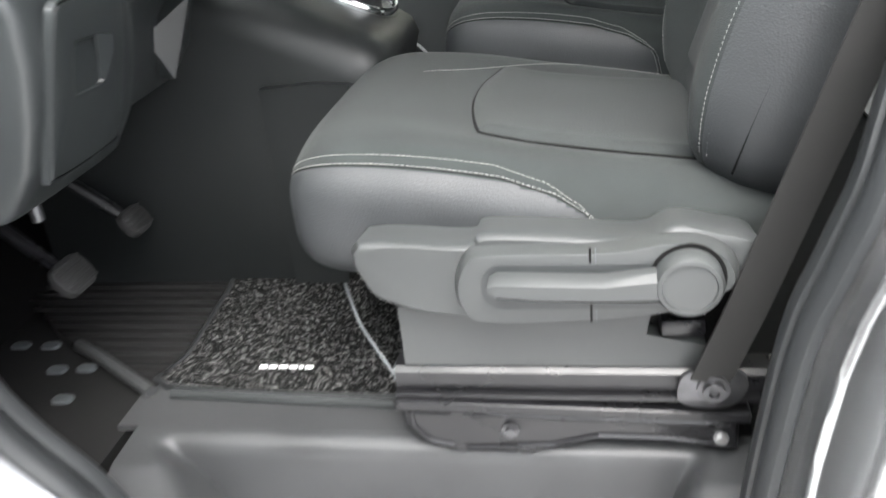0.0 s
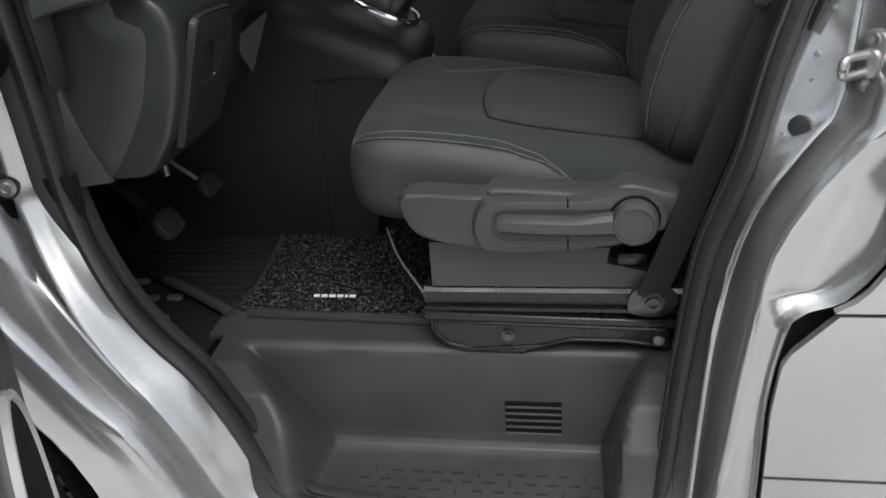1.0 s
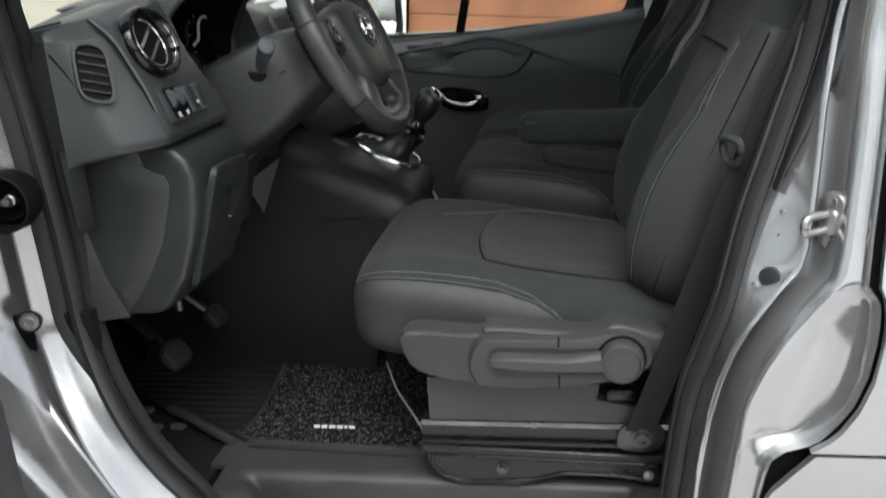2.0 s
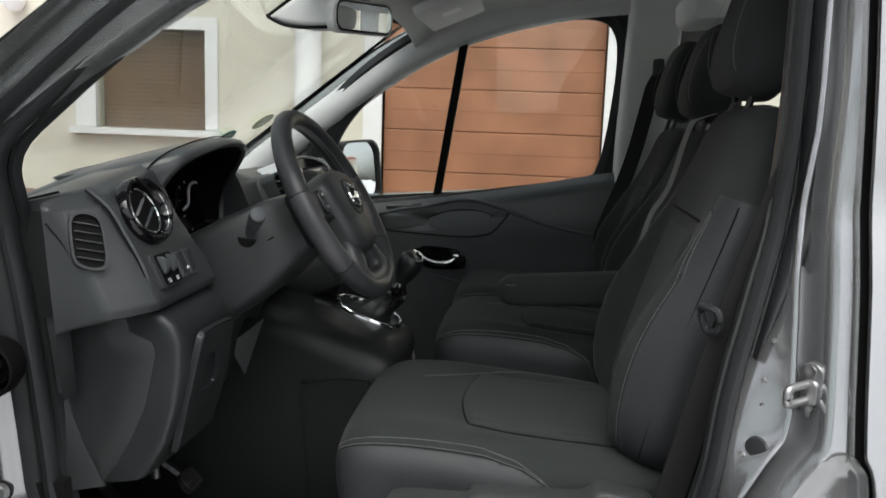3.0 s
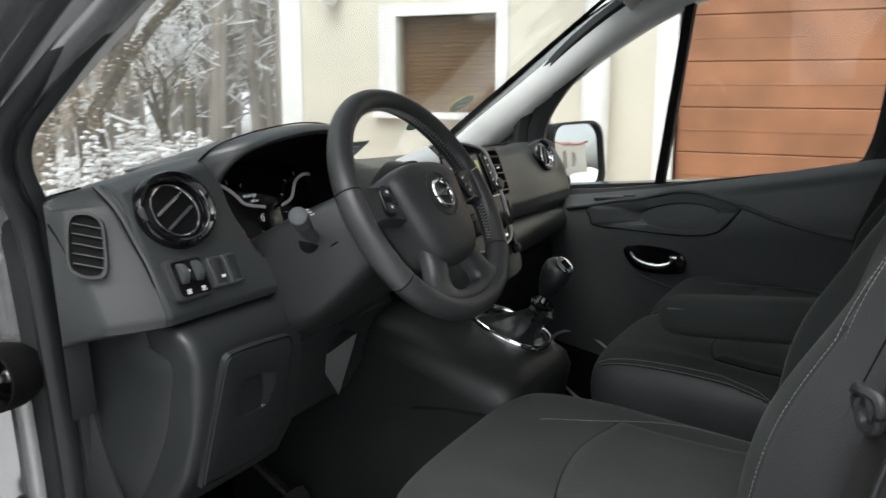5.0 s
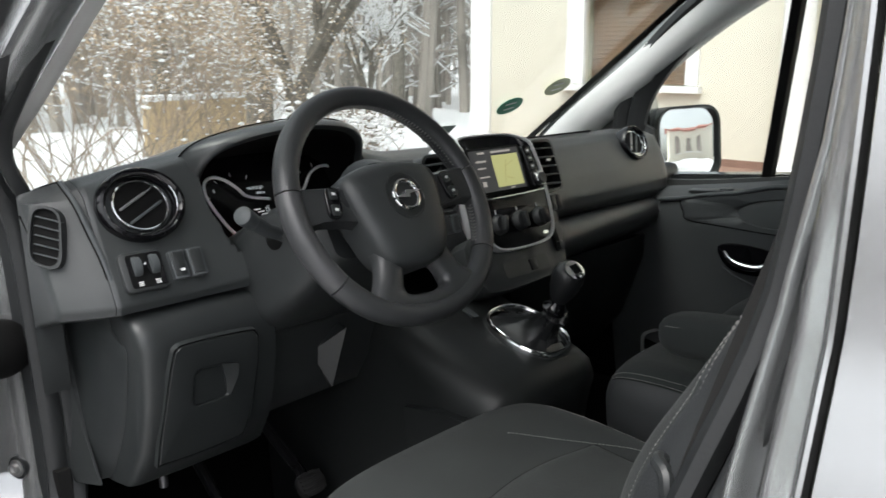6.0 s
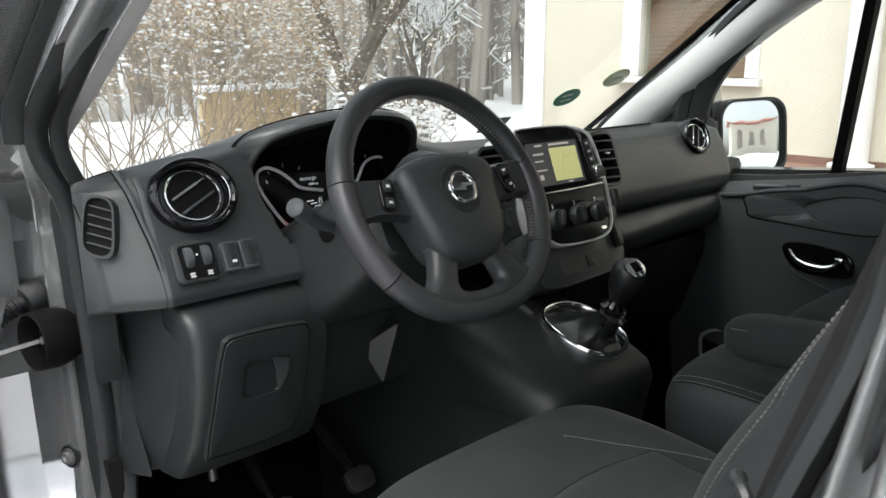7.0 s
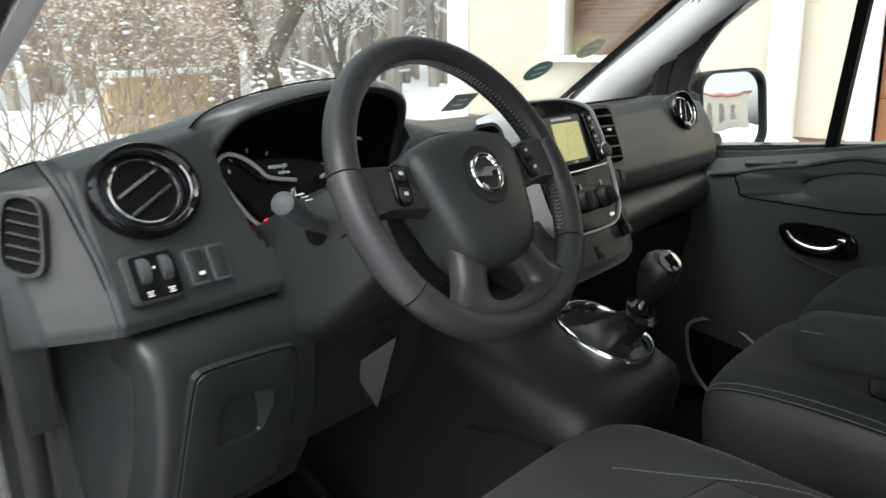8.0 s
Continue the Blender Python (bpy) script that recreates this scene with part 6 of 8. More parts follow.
soften(base, 0.005)
soften(part("pedestal_flange", prism([(-0.062, 0.618), (-0.062, 0.632), (0.35, 0.622), (0.35, 0.608)], "y", 0.192, 0.23), BLACK_PAINT, base), 0.003)
for lp in ([(-0.045, 0.610), (0.004, 0.609), (0.004, 0.560), (-0.026, 0.567), (-0.044, 0.588)], [(0.020, 0.608), (0.33, 0.600), (0.33, 0.570), (0.26, 0.578), (0.18, 0.579), (0.13, 0.564), (0.020, 0.556)]):
    for a, b in zip(lp, lp[1:] + lp[:1]):
        part("pressing", tube([V3((a[0], 0.203, a[1])), V3((b[0], 0.203, b[1]))], 0.0034, 6), BLACK_PAINT, base)
part("bolt", revolve([(0.011, 0), (0.011, 0.003), (0.007, 0.003), (0.007, 0.009), (0.0, 0.0095)], facing((0.076, 0.203, 0.585), (0, -1, 0)), 8), DARK_STEEL, base)
part("bolt", revolve([(0.009, 0), (0.009, 0.003), (0.006, 0.003), (0.006, 0.008), (0.0, 0.0085)], facing((0.320, 0.203, 0.580), (0, -1, 0)), 8), STEEL, base)
part("pedestal_core", prism([(0.02, 0.545), (0.36, 0.545), (0.36, 0.64), (0.02, 0.64)], "y", 0.24, 0.76), MATT_BLACK, driver)
part("cable", tube(cr([(-0.135, 0.30, 0.735), (-0.11, 0.26, 0.70), (-0.075, 0.226, 0.668), (-0.058, 0.212, 0.650)], 5), 0.0022, 8), PLASTIC_MID, driver)
part("spring_box", box((0.275, 0.225, 0.722), (0.05, 0.03, 0.022), 0.006), BLACK_PAINT, driver)

# driver's belt: buckle end on the seat's outer side, strap up to the pillar
belt = thing("seat_belt", (0.305, 0.21, 0.65), "dark grey driver's seat belt bolted beside the seat", "seat belt")
bl = cr([(0.302, 0.186, 0.670), (0.335, 0.180, 0.77), (0.385, 0.176, 0.93), (0.440, 0.176, 1.10), (0.505, 0.180, 1.27), (0.575, 0.180, 1.45), (0.615, 0.180, 1.62)], 6)
part("strap", strap(bl, 0.046, 0.002, (0.25, -1, 0.1)), BELT, belt, "dark woven webbing")
anchor = part("anchor", slab([(p.x, p.y) for p in cr([(-0.036, -0.016, 0), (-0.03, 0.016, 0), (0.0, 0.026, 0), (0.034, 0.018, 0), (0.038, -0.006, 0), (0.02, -0.026, 0), (-0.016, -0.028, 0)], 4, True)], facing((0.304, 0.195, 0.660), (0, -1, 0)), 0.0, 0.006, 0.002), DARK_STEEL, belt, "zinc plated belt anchor")
part("bolt", revolve([(0.018, 0.0), (0.018, 0.004), (0.012, 0.004), (0.012, 0.011), (0.006, 0.011), (0.006, 0.006), (0.0, 0.006)], facing((0.306, 0.188, 0.660), (0, -1, 0)), 16), DARK_STEEL, anchor)
loop = thing("belt_guide", (0.435, 0.17, 1.10), "black plastic belt loop on the seat side", "belt guide")
part("loop", tube(cr([(0.412, 0.188, 1.145), (0.418, 0.170, 1.152), (0.430, 0.160, 1.147), (0.433, 0.157, 1.130), (0.428, 0.164, 1.117), (0.418, 0.182, 1.117)], 5, True), 0.006, 8, True), PLASTIC, loop)
part("tongue", slab(rrect(0.007, 0.045, 0.003), facing((0.437, 0.140, 1.085), (-0.3, -1, 0.1), (0.25, 0, 1)), 0, 0.003), CHROME, loop)

# passenger bench: two places side by side
bench_specs = (("bench_seat", 1.055, 0.205, 0.25), ("bench_seat", 1.490, 0.215, 0.25))
for nm, yc, half, hw in bench_specs:
    seat = thing(nm, (0.20, yc, 0.545), "black fabric passenger bench place with stitched edges", "car seat", "passenger bench")
    cushion(seat, yc, half, -0.090, 0.030)
    backrest(seat, yc, half * 0.98, (0.415, yc, 0.875), 0.54, leather=False)
    head_restraint(seat, yc, hw, (0.608, yc, 1.515), 0.22)
    part("pedestal", box((0.22, yc, 0.66), (0.46, half * 1.9, 0.23), 0.02), MATT_BLACK, seat)
# belts of the bench
pbelt = thing("passenger_belt", (0.50, 1.70, 0.60), "dark passenger seat belt on the pillar", "seat belt")
part("strap", strap(cr([(0.555, 1.69, 1.56), (0.544, 1.688, 1.528), (0.469, 1.684, 1.283), (0.384, 1.684, 1.087), (0.368, 1.686, 1.03), (0.365, 1.69, 0.85)], 5), 0.048, 0.002, (-0.5, -1, 0)), BELT, pbelt)
part("tongue", box((0.372, 1.676, 1.045), (0.034, 0.016, 0.030), 0.004), CHROME, pbelt)
part("guide", box((0.56, 1.698, 1.575), (0.04, 0.03, 0.06), 0.012), PLASTIC, pbelt)
mbelt = thing("middle_belt", (0.50, 0.94, 1.20), "pale grey belt lying over the middle backrest", "seat belt")
part("strap", strap(cr([(0.600, 0.965, 1.425), (0.555, 0.955, 1.418), (0.525, 0.950, 1.395), (0.480, 0.945, 1.268), (0.434, 0.940, 1.197), (0.40, 0.93, 1.10)], 6), 0.034, 0.002, (-1, -0.15, 0.3)), GREY_BELT, mbelt)
hold = thing("belt_retractor", (0.62, 1.30, 1.72), "light grey belt housing under the roof", "belt housing")
part("housing", loft([[V3((0.545 + 0.16 * t, 1.20 + u * 0.10 * q, 1.680 + v * 0.040 * q)) for u, v in circle(1.0, 16, 1.0, 0.5)] for t, q in ((0, 0.6), (0.05, 0.85), (0.15, 1.0), (1, 1.0))]), PILLAR, hold)

# ---- floor: step, mats, pedals ----
step = thing("entry_step", (-0.03, 0.12, 0.33), "moulded dark plastic entry step with a vent grille", "step")


def riser(u, v):
    """The hollow of the step: back wall, rounded corners and tread; v from the floor's edge down and out."""
    x = -0.44 + 0.80 * u
    prof = [(0.00, 0.240, 0.548), (0.07, 0.224, 0.547), (0.12, 0.214, 0.541), (0.17, 0.211, 0.530), (0.55, 0.206, 0.380), (0.62, 0.203, 0.362), (0.68, 0.195, 0.350), (0.74, 0.178, 0.343), (0.80, 0.15, 0.340), (1.0, 0.015, 0.336)]
    y, z = lerp_table(v, prof)
    sink = min(max((0.545 - z) / 0.19, 0), 1)
    inner = min(max((x + 0.418 - 0.125 * sink) / 0.040, 0), 1) * min(max((0.316 - 0.052 * sink - x) / 0.030, 0), 1)
    inner = inner * inner * (3 - 2 * inner)
    prof2 = [(0.0, 0.240, 0.548), (0.3, 0.16, 0.544), (0.5, 0.10, 0.520), (0.7, 0.06, 0.46), (1.0, 0.03, 0.34)]
    y2, z2 = lerp_table(v, prof2)
    return (x, y2 + (y - y2) * inner, z2 + (z - z2) * inner)


part("shell", sheet(riser, 150, 60, 0.006), PLASTIC_STEP, step, "moulded step well", 50)
part("ledge", prism([(-0.47, 0.232), (0.36, 0.232), (0.36, 0.262), (-0.40, 0.335), (-0.47, 0.335)], "z", 0.545, 0.554), PLASTIC_STEP, step)
part("ledge", tube([V3((-0.42, 0.300, 0.558)), V3((-0.06, 0.282, 0.558))], 0.008, 8), PLASTIC, step)
grille = part("grille", slab(rrect(0.118, 0.106, 0.004), facing((0.114, 0.2050, 0.404), (0, -1, 0.03)), -0.004, 0.004), PLASTIC_STEP, step, "slotted air grille")
for k in range(7):
    z = 0.4455 - 0.0142 * k
    part("slot", slab(rrect(0.098, 0.0080, 0.003), facing((0.114, 0.2008, z), (0, -1, 0.03)), -0.002, 0.0008), MATT_BLACK, grille)
    part("slat", tube([V3((0.067, 0.2005, z - 0.0068)), V3((0.161, 0.2005, z - 0.0068))], 0.0024, 6), PLASTIC_SHIELD, grille)
studs = bmesh.new()
for i in range(13):
    for j in range(6):
        across = (i + 2 * j) % 5 == 0
        box((-0.175 + 0.036 * i + 0.018 * (j % 2), 0.028 + 0.021 * j, 0.3395 + 0.0006 * j), (0.004, 0.014, 0.008) if across else (0.019, 0.0034, 0.008), bm=studs)
part("tread_pattern", studs, RUBBER, step, kind="stuff")

mat = thing("carpet_mat", (-0.25, 0.50, 0.545), "black and grey tufted carpet mat with a white badge", "floor mat")
mo = [(-0.435, 0.318), (-0.08, 0.300), (-0.06, 0.31), (-0.02, 0.50), (-0.20, 0.80), (-0.30, 0.86), (-0.47, 0.80), (-0.455, 0.60), (-0.44, 0.40)]
ml = [(p.x, p.y) for p in cr([(x, y, 0) for x, y in mo], 3, True)]
rng = random.Random(4)
part("carpet", prism(ml, "z", 0.546, 0.560), CARPET, mat)
part("binding", tube([V3((x, y, 0.556)) for x, y in ml], 0.006, 8, True), RUBBER, mat)
tufts = bmesh.new()
for i in range(5200):
    x, y = rng.uniform(-0.46, -0.02), rng.uniform(0.31, 0.84)
    if x < -0.44 + 0.03 * (0.6 - y) or x > -0.045 - 0.42 * max(0, y - 0.42) or (y > 0.72 and x < -0.43):
        continue
    h, r, a = rng.uniform(0.003, 0.007), rng.uniform(0.0012, 0.0024), rng.uniform(0, 6.28)
    p = [tufts.verts.new((x + r * math.cos(a + 2.09 * k), y + r * math.sin(a + 2.09 * k), 0.559)) for k in range(3)]
    q = tufts.verts.new((x + rng.uniform(-0.003, 0.003), y + rng.uniform(-0.003, 0.003), 0.560 + h))
    for k in range(3):
        tufts.faces.new((p[k], p[(k + 1) % 3], q))
part("tuft", tufts, CARPET, mat, kind="stuff")
badge = bmesh.new()
bx = -0.306
for w in (0.011, 0.011, 0.012, 0.011, 0.005, 0.011):
    box((bx + w / 2, 0.357, 0.566), (w, 0.0055, 0.003), bm=badge)
    bx += w + 0.004
part("badge", badge, WHITE_PRINT, mat, "white woven badge strip")
rub = thing("rubber_mat", (-0.6, 0.50, 0.545), "black ribbed rubber mat under the pedals", "floor mat")
rl = [(-0.458, 0.303), (-0.443, 0.42), (-0.46, 0.62), (-0.475, 0.79), (-0.70, 0.80), (-0.83, 0.74), (-0.84, 0.60), (-0.70, 0.46), (-0.632, 0.416), (-0.54, 0.357)]
part("sheet", prism(rl, "z", 0.546, 0.556), MAT_RUBBER, rub)
ribs = bmesh.new()
for k in range(17):
    y = 0.350 + 0.0265 * k
    xl = -0.475 - 0.165 * (y - 0.305) / 0.112 if y < 0.417 else -0.64 - 0.18 * min((y - 0.417) / 0.14, 1)
    xr = -0.447 - 0.03 * max(0, (y - 0.42) / 0.37)
    prism([(y - 0.005, 0.556), (y + 0.005, 0.556), (y + 0.003, 0.562), (y - 0.003, 0.562)], "x", xl, xr, bm=ribs)
part("ribs", ribs, MAT_RUBBER, rub)
part("raised_edge", tube(cr([(-0.452, 0.300, 0.560), (-0.50, 0.330, 0.564), (-0.57, 0.376, 0.566), (-0.636, 0.418, 0.562)], 5), 0.010, 8), PLASTIC_STEP, rub)
part("raised_edge", tube(cr([(-0.475, 0.79, 0.575), (-0.58, 0.80, 0.58), (-0.66, 0.795, 0.57), (-0.74, 0.79, 0.575)], 5), 0.010, 8), PLASTIC_STEP, rub)
kick = thing("kick_panel", (-0.60, 0.20, 0.545), "black sill carpet with pale oval pads", "trim")
part("panel", loft([[V3(p) for p in q] for q in ([(-0.95, 0.11, 0.545), (-0.95, 0.11, 0.90), (-0.95, 0.09, 0.90), (-0.95, 0.09, 0.545)], [(-0.555, 0.11, 0.545), (-0.555, 0.11, 0.92), (-0.555, 0.09, 0.92), (-0.555, 0.09, 0.545)])]), FLOOR_FELT, kick)
for px, py in ((-0.757, 0.436), (-0.702, 0.437), (-0.649, 0.369), (-0.601, 0.374), (-0.594, 0.295)):
    part("oval_pad", slab(rrect(0.032, 0.020, 0.008), facing((px, py, 0.546), (0, 0, 1), (0, 1, 0)), 0, 0.005, 0.001), PLASTIC_MID, kick)


WORN_RUBBER = material("worn_pedal_rubber", (0.024, 0.024, 0.024), 0.6, grain=0.3, vary=0.25, vary_size=30)


def pedal(name, label, c, w, h, arm_to, ang):
    p = thing(name, c, label, "pedal", "pedals")
    m = facing(c, (math.cos(ang), 0, math.sin(ang)))
    pad = part("pad", slab(rrect(w, h, 0.022, 6), m, -0.010, 0.004, 0.003), WORN_RUBBER, p, "ribbed rubber pad")
    for k in range(5):
        part("rib", box((0, 0, 0), (w * 0.8, 0.004, 0.006), 0.001, m @ Matrix.Translation((0, -h * 0.36 + h * 0.18 * k, 0.005))), WORN_RUBBER, pad)
    part("arm", tube(cr([V3(c) + V3((-0.012, 0, 0)), (V3(c) + V3(arm_to)) / 2 + V3((-0.05, 0, 0)), V3(arm_to)], 5), 0.011, 8), BLACK_PAINT, p)


pedal("clutch_pedal", "worn rubber clutch pedal on a steel arm", (-0.590, 0.400, 0.700), 0.076, 0.056, (-0.80, 0.40, 1.0), radians(35))
pedal("brake_pedal", "rubber brake pedal on a steel arm", (-0.580, 0.580, 0.707), 0.066, 0.048, (-0.80, 0.53, 1.0), radians(35))
pedal("accelerator", "narrow black accelerator pedal", (-0.62, 0.673, 0.690), 0.045, 0.11, (-0.82, 0.66, 0.95), radians(40))
# ---- passenger door ----
pdoor = thing("passenger_door", (0.0, 1.80, 0.50), "dark grey trimmed passenger door with a chrome handle", "car door")
win = [(p.x, p.z) for p in cr([(-0.535, 0, 1.20), (-0.528, 0, 1.36), (-0.44, 0, 1.485), (-0.30, 0, 1.59), (-0.15, 0, 1.665), (0.05, 0, 1.725), (0.25, 0, 1.748), (0.38, 0, 1.742), (0.435, 0, 1.70), (0.445, 0, 1.60), (0.415, 0, 1.40), (0.380, 0, 1.27), (0.33, 0, 1.225), (0.10, 0, 1.205), (-0.20, 0, 1.185), (-0.42, 0, 1.178)], 5, True)]
wcx, wcz = -0.02, 1.42


def win_ring(grow, y):
    out = []
    k = len(win)
    for i, (x, z) in enumerate(win):
        tx, tz = win[(i + 1) % k][0] - win[i - 1][0], win[(i + 1) % k][1] - win[i - 1][1]
        ln = math.hypot(tx, tz) or 1
        nx, nz = -tz / ln, tx / ln
        if nx * (x - wcx) + nz * (z - wcz) < 0:
            nx, nz = -nx, -nz
        x2, z2 = x + nx * grow, z + nz * grow
        out.append(V3((x2, y - 0.20 * max(0, z2 - 1.25), z2)))
    return out


part("window_seal", loft([win_ring(-0.004, 1.885), win_ring(-0.004, 1.868), win_ring(0.020, 1.858), win_ring(0.026, 1.875)], loop=True), RUBBER, pdoor, "black window seal")
part("window_frame", loft([win_ring(0.018, 1.890), win_ring(0.020, 1.864), win_ring(0.045, 1.858), win_ring(0.055, 1.872), win_ring(0.055, 1.905)], loop=True), RUBBER, pdoor, "black door frame round the window")
part("frame_cover", loft([win_ring(0.050, 1.895), win_ring(0.052, 1.862), win_ring(0.075, 1.850), win_ring(0.095, 1.862), win_ring(0.095, 1.915)], loop=True), RUBBER, pdoor)
pg = part("window_pane", loft([win_ring(0.005, 1.886), win_ring(0.005, 1.890)]), GLASS, pdoor, "clear side window")
pg.visible_shadow = False
part("window_bar", loft([[V3((x + s * 0.013, y, z)) for s, y in ((-1, 1.862 - 0.20 * (z - 1.25)), (1, 1.862 - 0.20 * (z - 1.25)), (1, 1.896 - 0.20 * (z - 1.25)), (-1, 1.896 - 0.20 * (z - 1.25)))] for x, z in ((-0.186, 1.17), (-0.12, 1.43), (-0.052, 1.70))]), MATT_BLACK, pdoor, "slanting black window bar")
part("outer_skin", sheet(lambda u, v: (-0.56 + 1.08 * u, side_y(0.35 + 0.84 * v, True), 0.35 + 0.84 * v), 8, 8, 0.02), PAINT, pdoor)
PT = 1.742  # face of the door trim


def door_top(x):
    return lerp_table(x, [(-0.60, 1.165), (-0.36, 1.175), (-0.18, 1.185), (0.05, 1.205), (0.40, 1.245), (0.50, 1.25)])[0]


def trim(u, v):
    x = -0.60 + 1.09 * u
    z = 0.56 + (door_top(x) - 0.56) * v
    y = PT + 0.03 * max(0, (0.95 - z) / 0.4) - 0.012 * bump1(z, 1.08, 0.08) + 0.06 * max(0, (v - 0.93) / 0.07) ** 2
    return (x, y, z)


body = part("trim_panel", sheet(trim, 24, 40, 0.02), LIT_DOOR_TRIM, pdoor, "grained door panel, colour lightened for light it lacks")
# ledge under the window, moulded rest with pull cup, switch strip
DY = 1.730
top_line = [(-0.42, 1.142), (-0.352, 1.147), (-0.277, 1.158), (-0.20, 1.163), (-0.168, 1.170), (-0.093, 1.182), (-0.03, 1.175), (0.033, 1.154), (0.077, 1.136), (0.178, 1.094), (0.262, 1.068), (0.36, 1.045), (0.46, 1.03)]
ledge_line = cr([(x, DY, z) for x, z in top_line], 4)


def ledge(u, v):
    p = ledge_line[round(u * (len(ledge_line) - 1))]
    far = max(door_top(p.x) - 0.012, p.z)
    k = v ** 0.8
    return (p.x, p.y - 0.004 * math.sin(math.pi * v) + (1.852 - p.y) * k, p.z + (far - p.z) * k)


part("ledge", sheet(ledge, len(ledge_line) - 1, 8, 0.006), PLASTIC_MID, pdoor, "smooth grey ledge under the window", 60)
part("ledge_edge", tube(ledge_line, 0.0065, 10), PLASTIC_MID, pdoor)
rest = facing((0, DY + 0.004, 0), (0, -1, 0))
rest_loop = [(p.x, p.z) for p in cr([(-0.352, 0, 1.142), (-0.277, 0, 1.153), (-0.168, 0, 1.164), (-0.093, 0, 1.176), (-0.03, 0, 1.170), (0.033, 0, 1.149), (0.072, 0, 1.132), (0.052, 0, 1.105), (0.016, 0, 1.070), (-0.036, 0, 1.059), (-0.109, 0, 1.061), (-0.247, 0, 1.077), (-0.336, 0, 1.089), (-0.347, 0, 1.110)], 4, True)]
cup_loop = [(p.x, p.z) for p in cr([(-0.196, 0, 1.119), (-0.153, 0, 1.139), (-0.079, 0, 1.148), (-0.02, 0, 1.140), (0.012, 0, 1.120), (-0.004, 0, 1.094), (-0.040, 0, 1.077), (-0.09, 0, 1.074), (-0.139, 0, 1.078), (-0.182, 0, 1.097)], 5, True)]
around = [min(cup_loop, key=lambda q: abs(math.atan2((q[1] - 1.112) * 2.4, q[0] + 0.09) - math.atan2((v - 1.112) * 2.4, u + 0.09))) for u, v in rest_loop]
part("moulded_rest", loft([[rest @ V3((u, v, h)) for u, v in lp] for lp, h in ((rest_loop, -0.03), (rest_loop, 0.004), ([(u + (a - u) * 0.06, v + (b - v) * 0.06) for (u, v), (a, b) in zip(rest_loop, around)], 0.008), ([(u + (a - u) * 0.9, v + (b - v) * 0.9) for (u, v), (a, b) in zip(rest_loop, around)], 0.008), (around, 0.003), ([(-0.09 + (u + 0.09) * 0.92, 1.110 + (v - 1.110) * 0.90) for u, v in around], -0.022))], cap=False), LIT_DOOR_TRIM, body, "moulded rest round the pull cup", 50)
part("cup_bottom", slab([(-0.09 + (u + 0.09) * 0.98, 1.110 + (v - 1.110) * 0.97) for u, v in cup_loop], rest, -0.03, -0.018), PLASTIC_MID, body, "oval pull cup")
part("cup_pad", slab(rrect(0.080, 0.028, 0.010, 4, -0.085, 1.116), rest, -0.02, -0.010, 0.004), PLASTIC, body)
part("rest_groove", tube([rest @ V3((-0.09 + (u + 0.09) * 1.008, 1.115 + (v - 1.115) * 1.03, 0.004)) for u, v in rest_loop], 0.0022, 6, True), MATT_BLACK, body)
part("rest_lip", tube([rest @ V3((u, v - 0.0055, 0.003)) for u, v in rest_loop[len(rest_loop) // 2 - 1:]], 0.0016, 6), PLASTIC_MID, body)
part("switch_strip", slab(rrect(0.150, 0.030, 0.010), facing((-0.265, 1.752, 1.1655), (0, -0.12, 1), (0, 1, 0.12)), -0.004, 0.004, 0.002), PLASTIC, body)
part("window_switch", slab(rrect(0.034, 0.014, 0.003), facing((-0.235, 1.750, 1.168), (0, -0.12, 1), (0, 1, 0.12)), 0, 0.006, 0.002), PLASTIC_MID, body)
hb = facing((-0.168, 1.7315, 0.988), (0, -1, 0.05))
hl = [(p.x, p.y) for p in cr([(-0.076, 0.026, 0), (-0.04, 0.036, 0), (0.04, 0.026, 0), (0.078, 0.008, 0), (0.082, -0.022, 0), (0.064, -0.034, 0), (-0.02, -0.030, 0), (-0.06, -0.010, 0)], 5, True)]
bezel = part("handle_bezel", slab([(u * 1.1, v * 1.18) for u, v in hl], hb, -0.005, 0.008, 0.003), GLOSS_BLACK, body, "black handle bezel")
part("handle", loft(rings_along([hb @ V3(p) for p in cr([(-0.062, 0.022, 0.012), (-0.045, 0.0, 0.016), (-0.015, -0.014, 0.020), (0.02, -0.018, 0.020), (0.048, -0.010, 0.016), (0.060, 0.004, 0.014)], 4)], lambda t: circle(0.004 + 0.004 * math.sin(math.pi * min(t * 1.1, 1)), 10, 0.004), (0, -1, 0))), CHROME, bezel, "curved chrome door handle")
part("lock_knob", box((0, 0, 0), (0.022, 0.014, 0.012), 0.004, hb @ Matrix.Translation((0.060, 0.004, 0.012))), CHROME, bezel)
part("trim_groove", tube(cr([(-0.245, PT - 0.004, 0.965), (-0.21, PT - 0.003, 0.940), (-0.12, PT - 0.001, 0.905), (0.0, PT + 0.002, 0.872), (0.12, PT + 0.005, 0.852)], 6), 0.003, 6), PLASTIC_MID, body)
sp = facing((-0.405, 1.762, 0.655), (0.05, -1, 0.10))
sl = [(p.x, p.y) for p in cr([(-0.094, 0.062, 0), (-0.075, 0.092, 0), (-0.02, 0.104, 0), (0.04, 0.085, 0), (0.105, 0.030, 0), (0.13, -0.02, 0), (0.10, -0.085, 0), (0.02, -0.115, 0), (-0.03, -0.095, 0), (-0.080, -0.028, 0)], 6, True)]
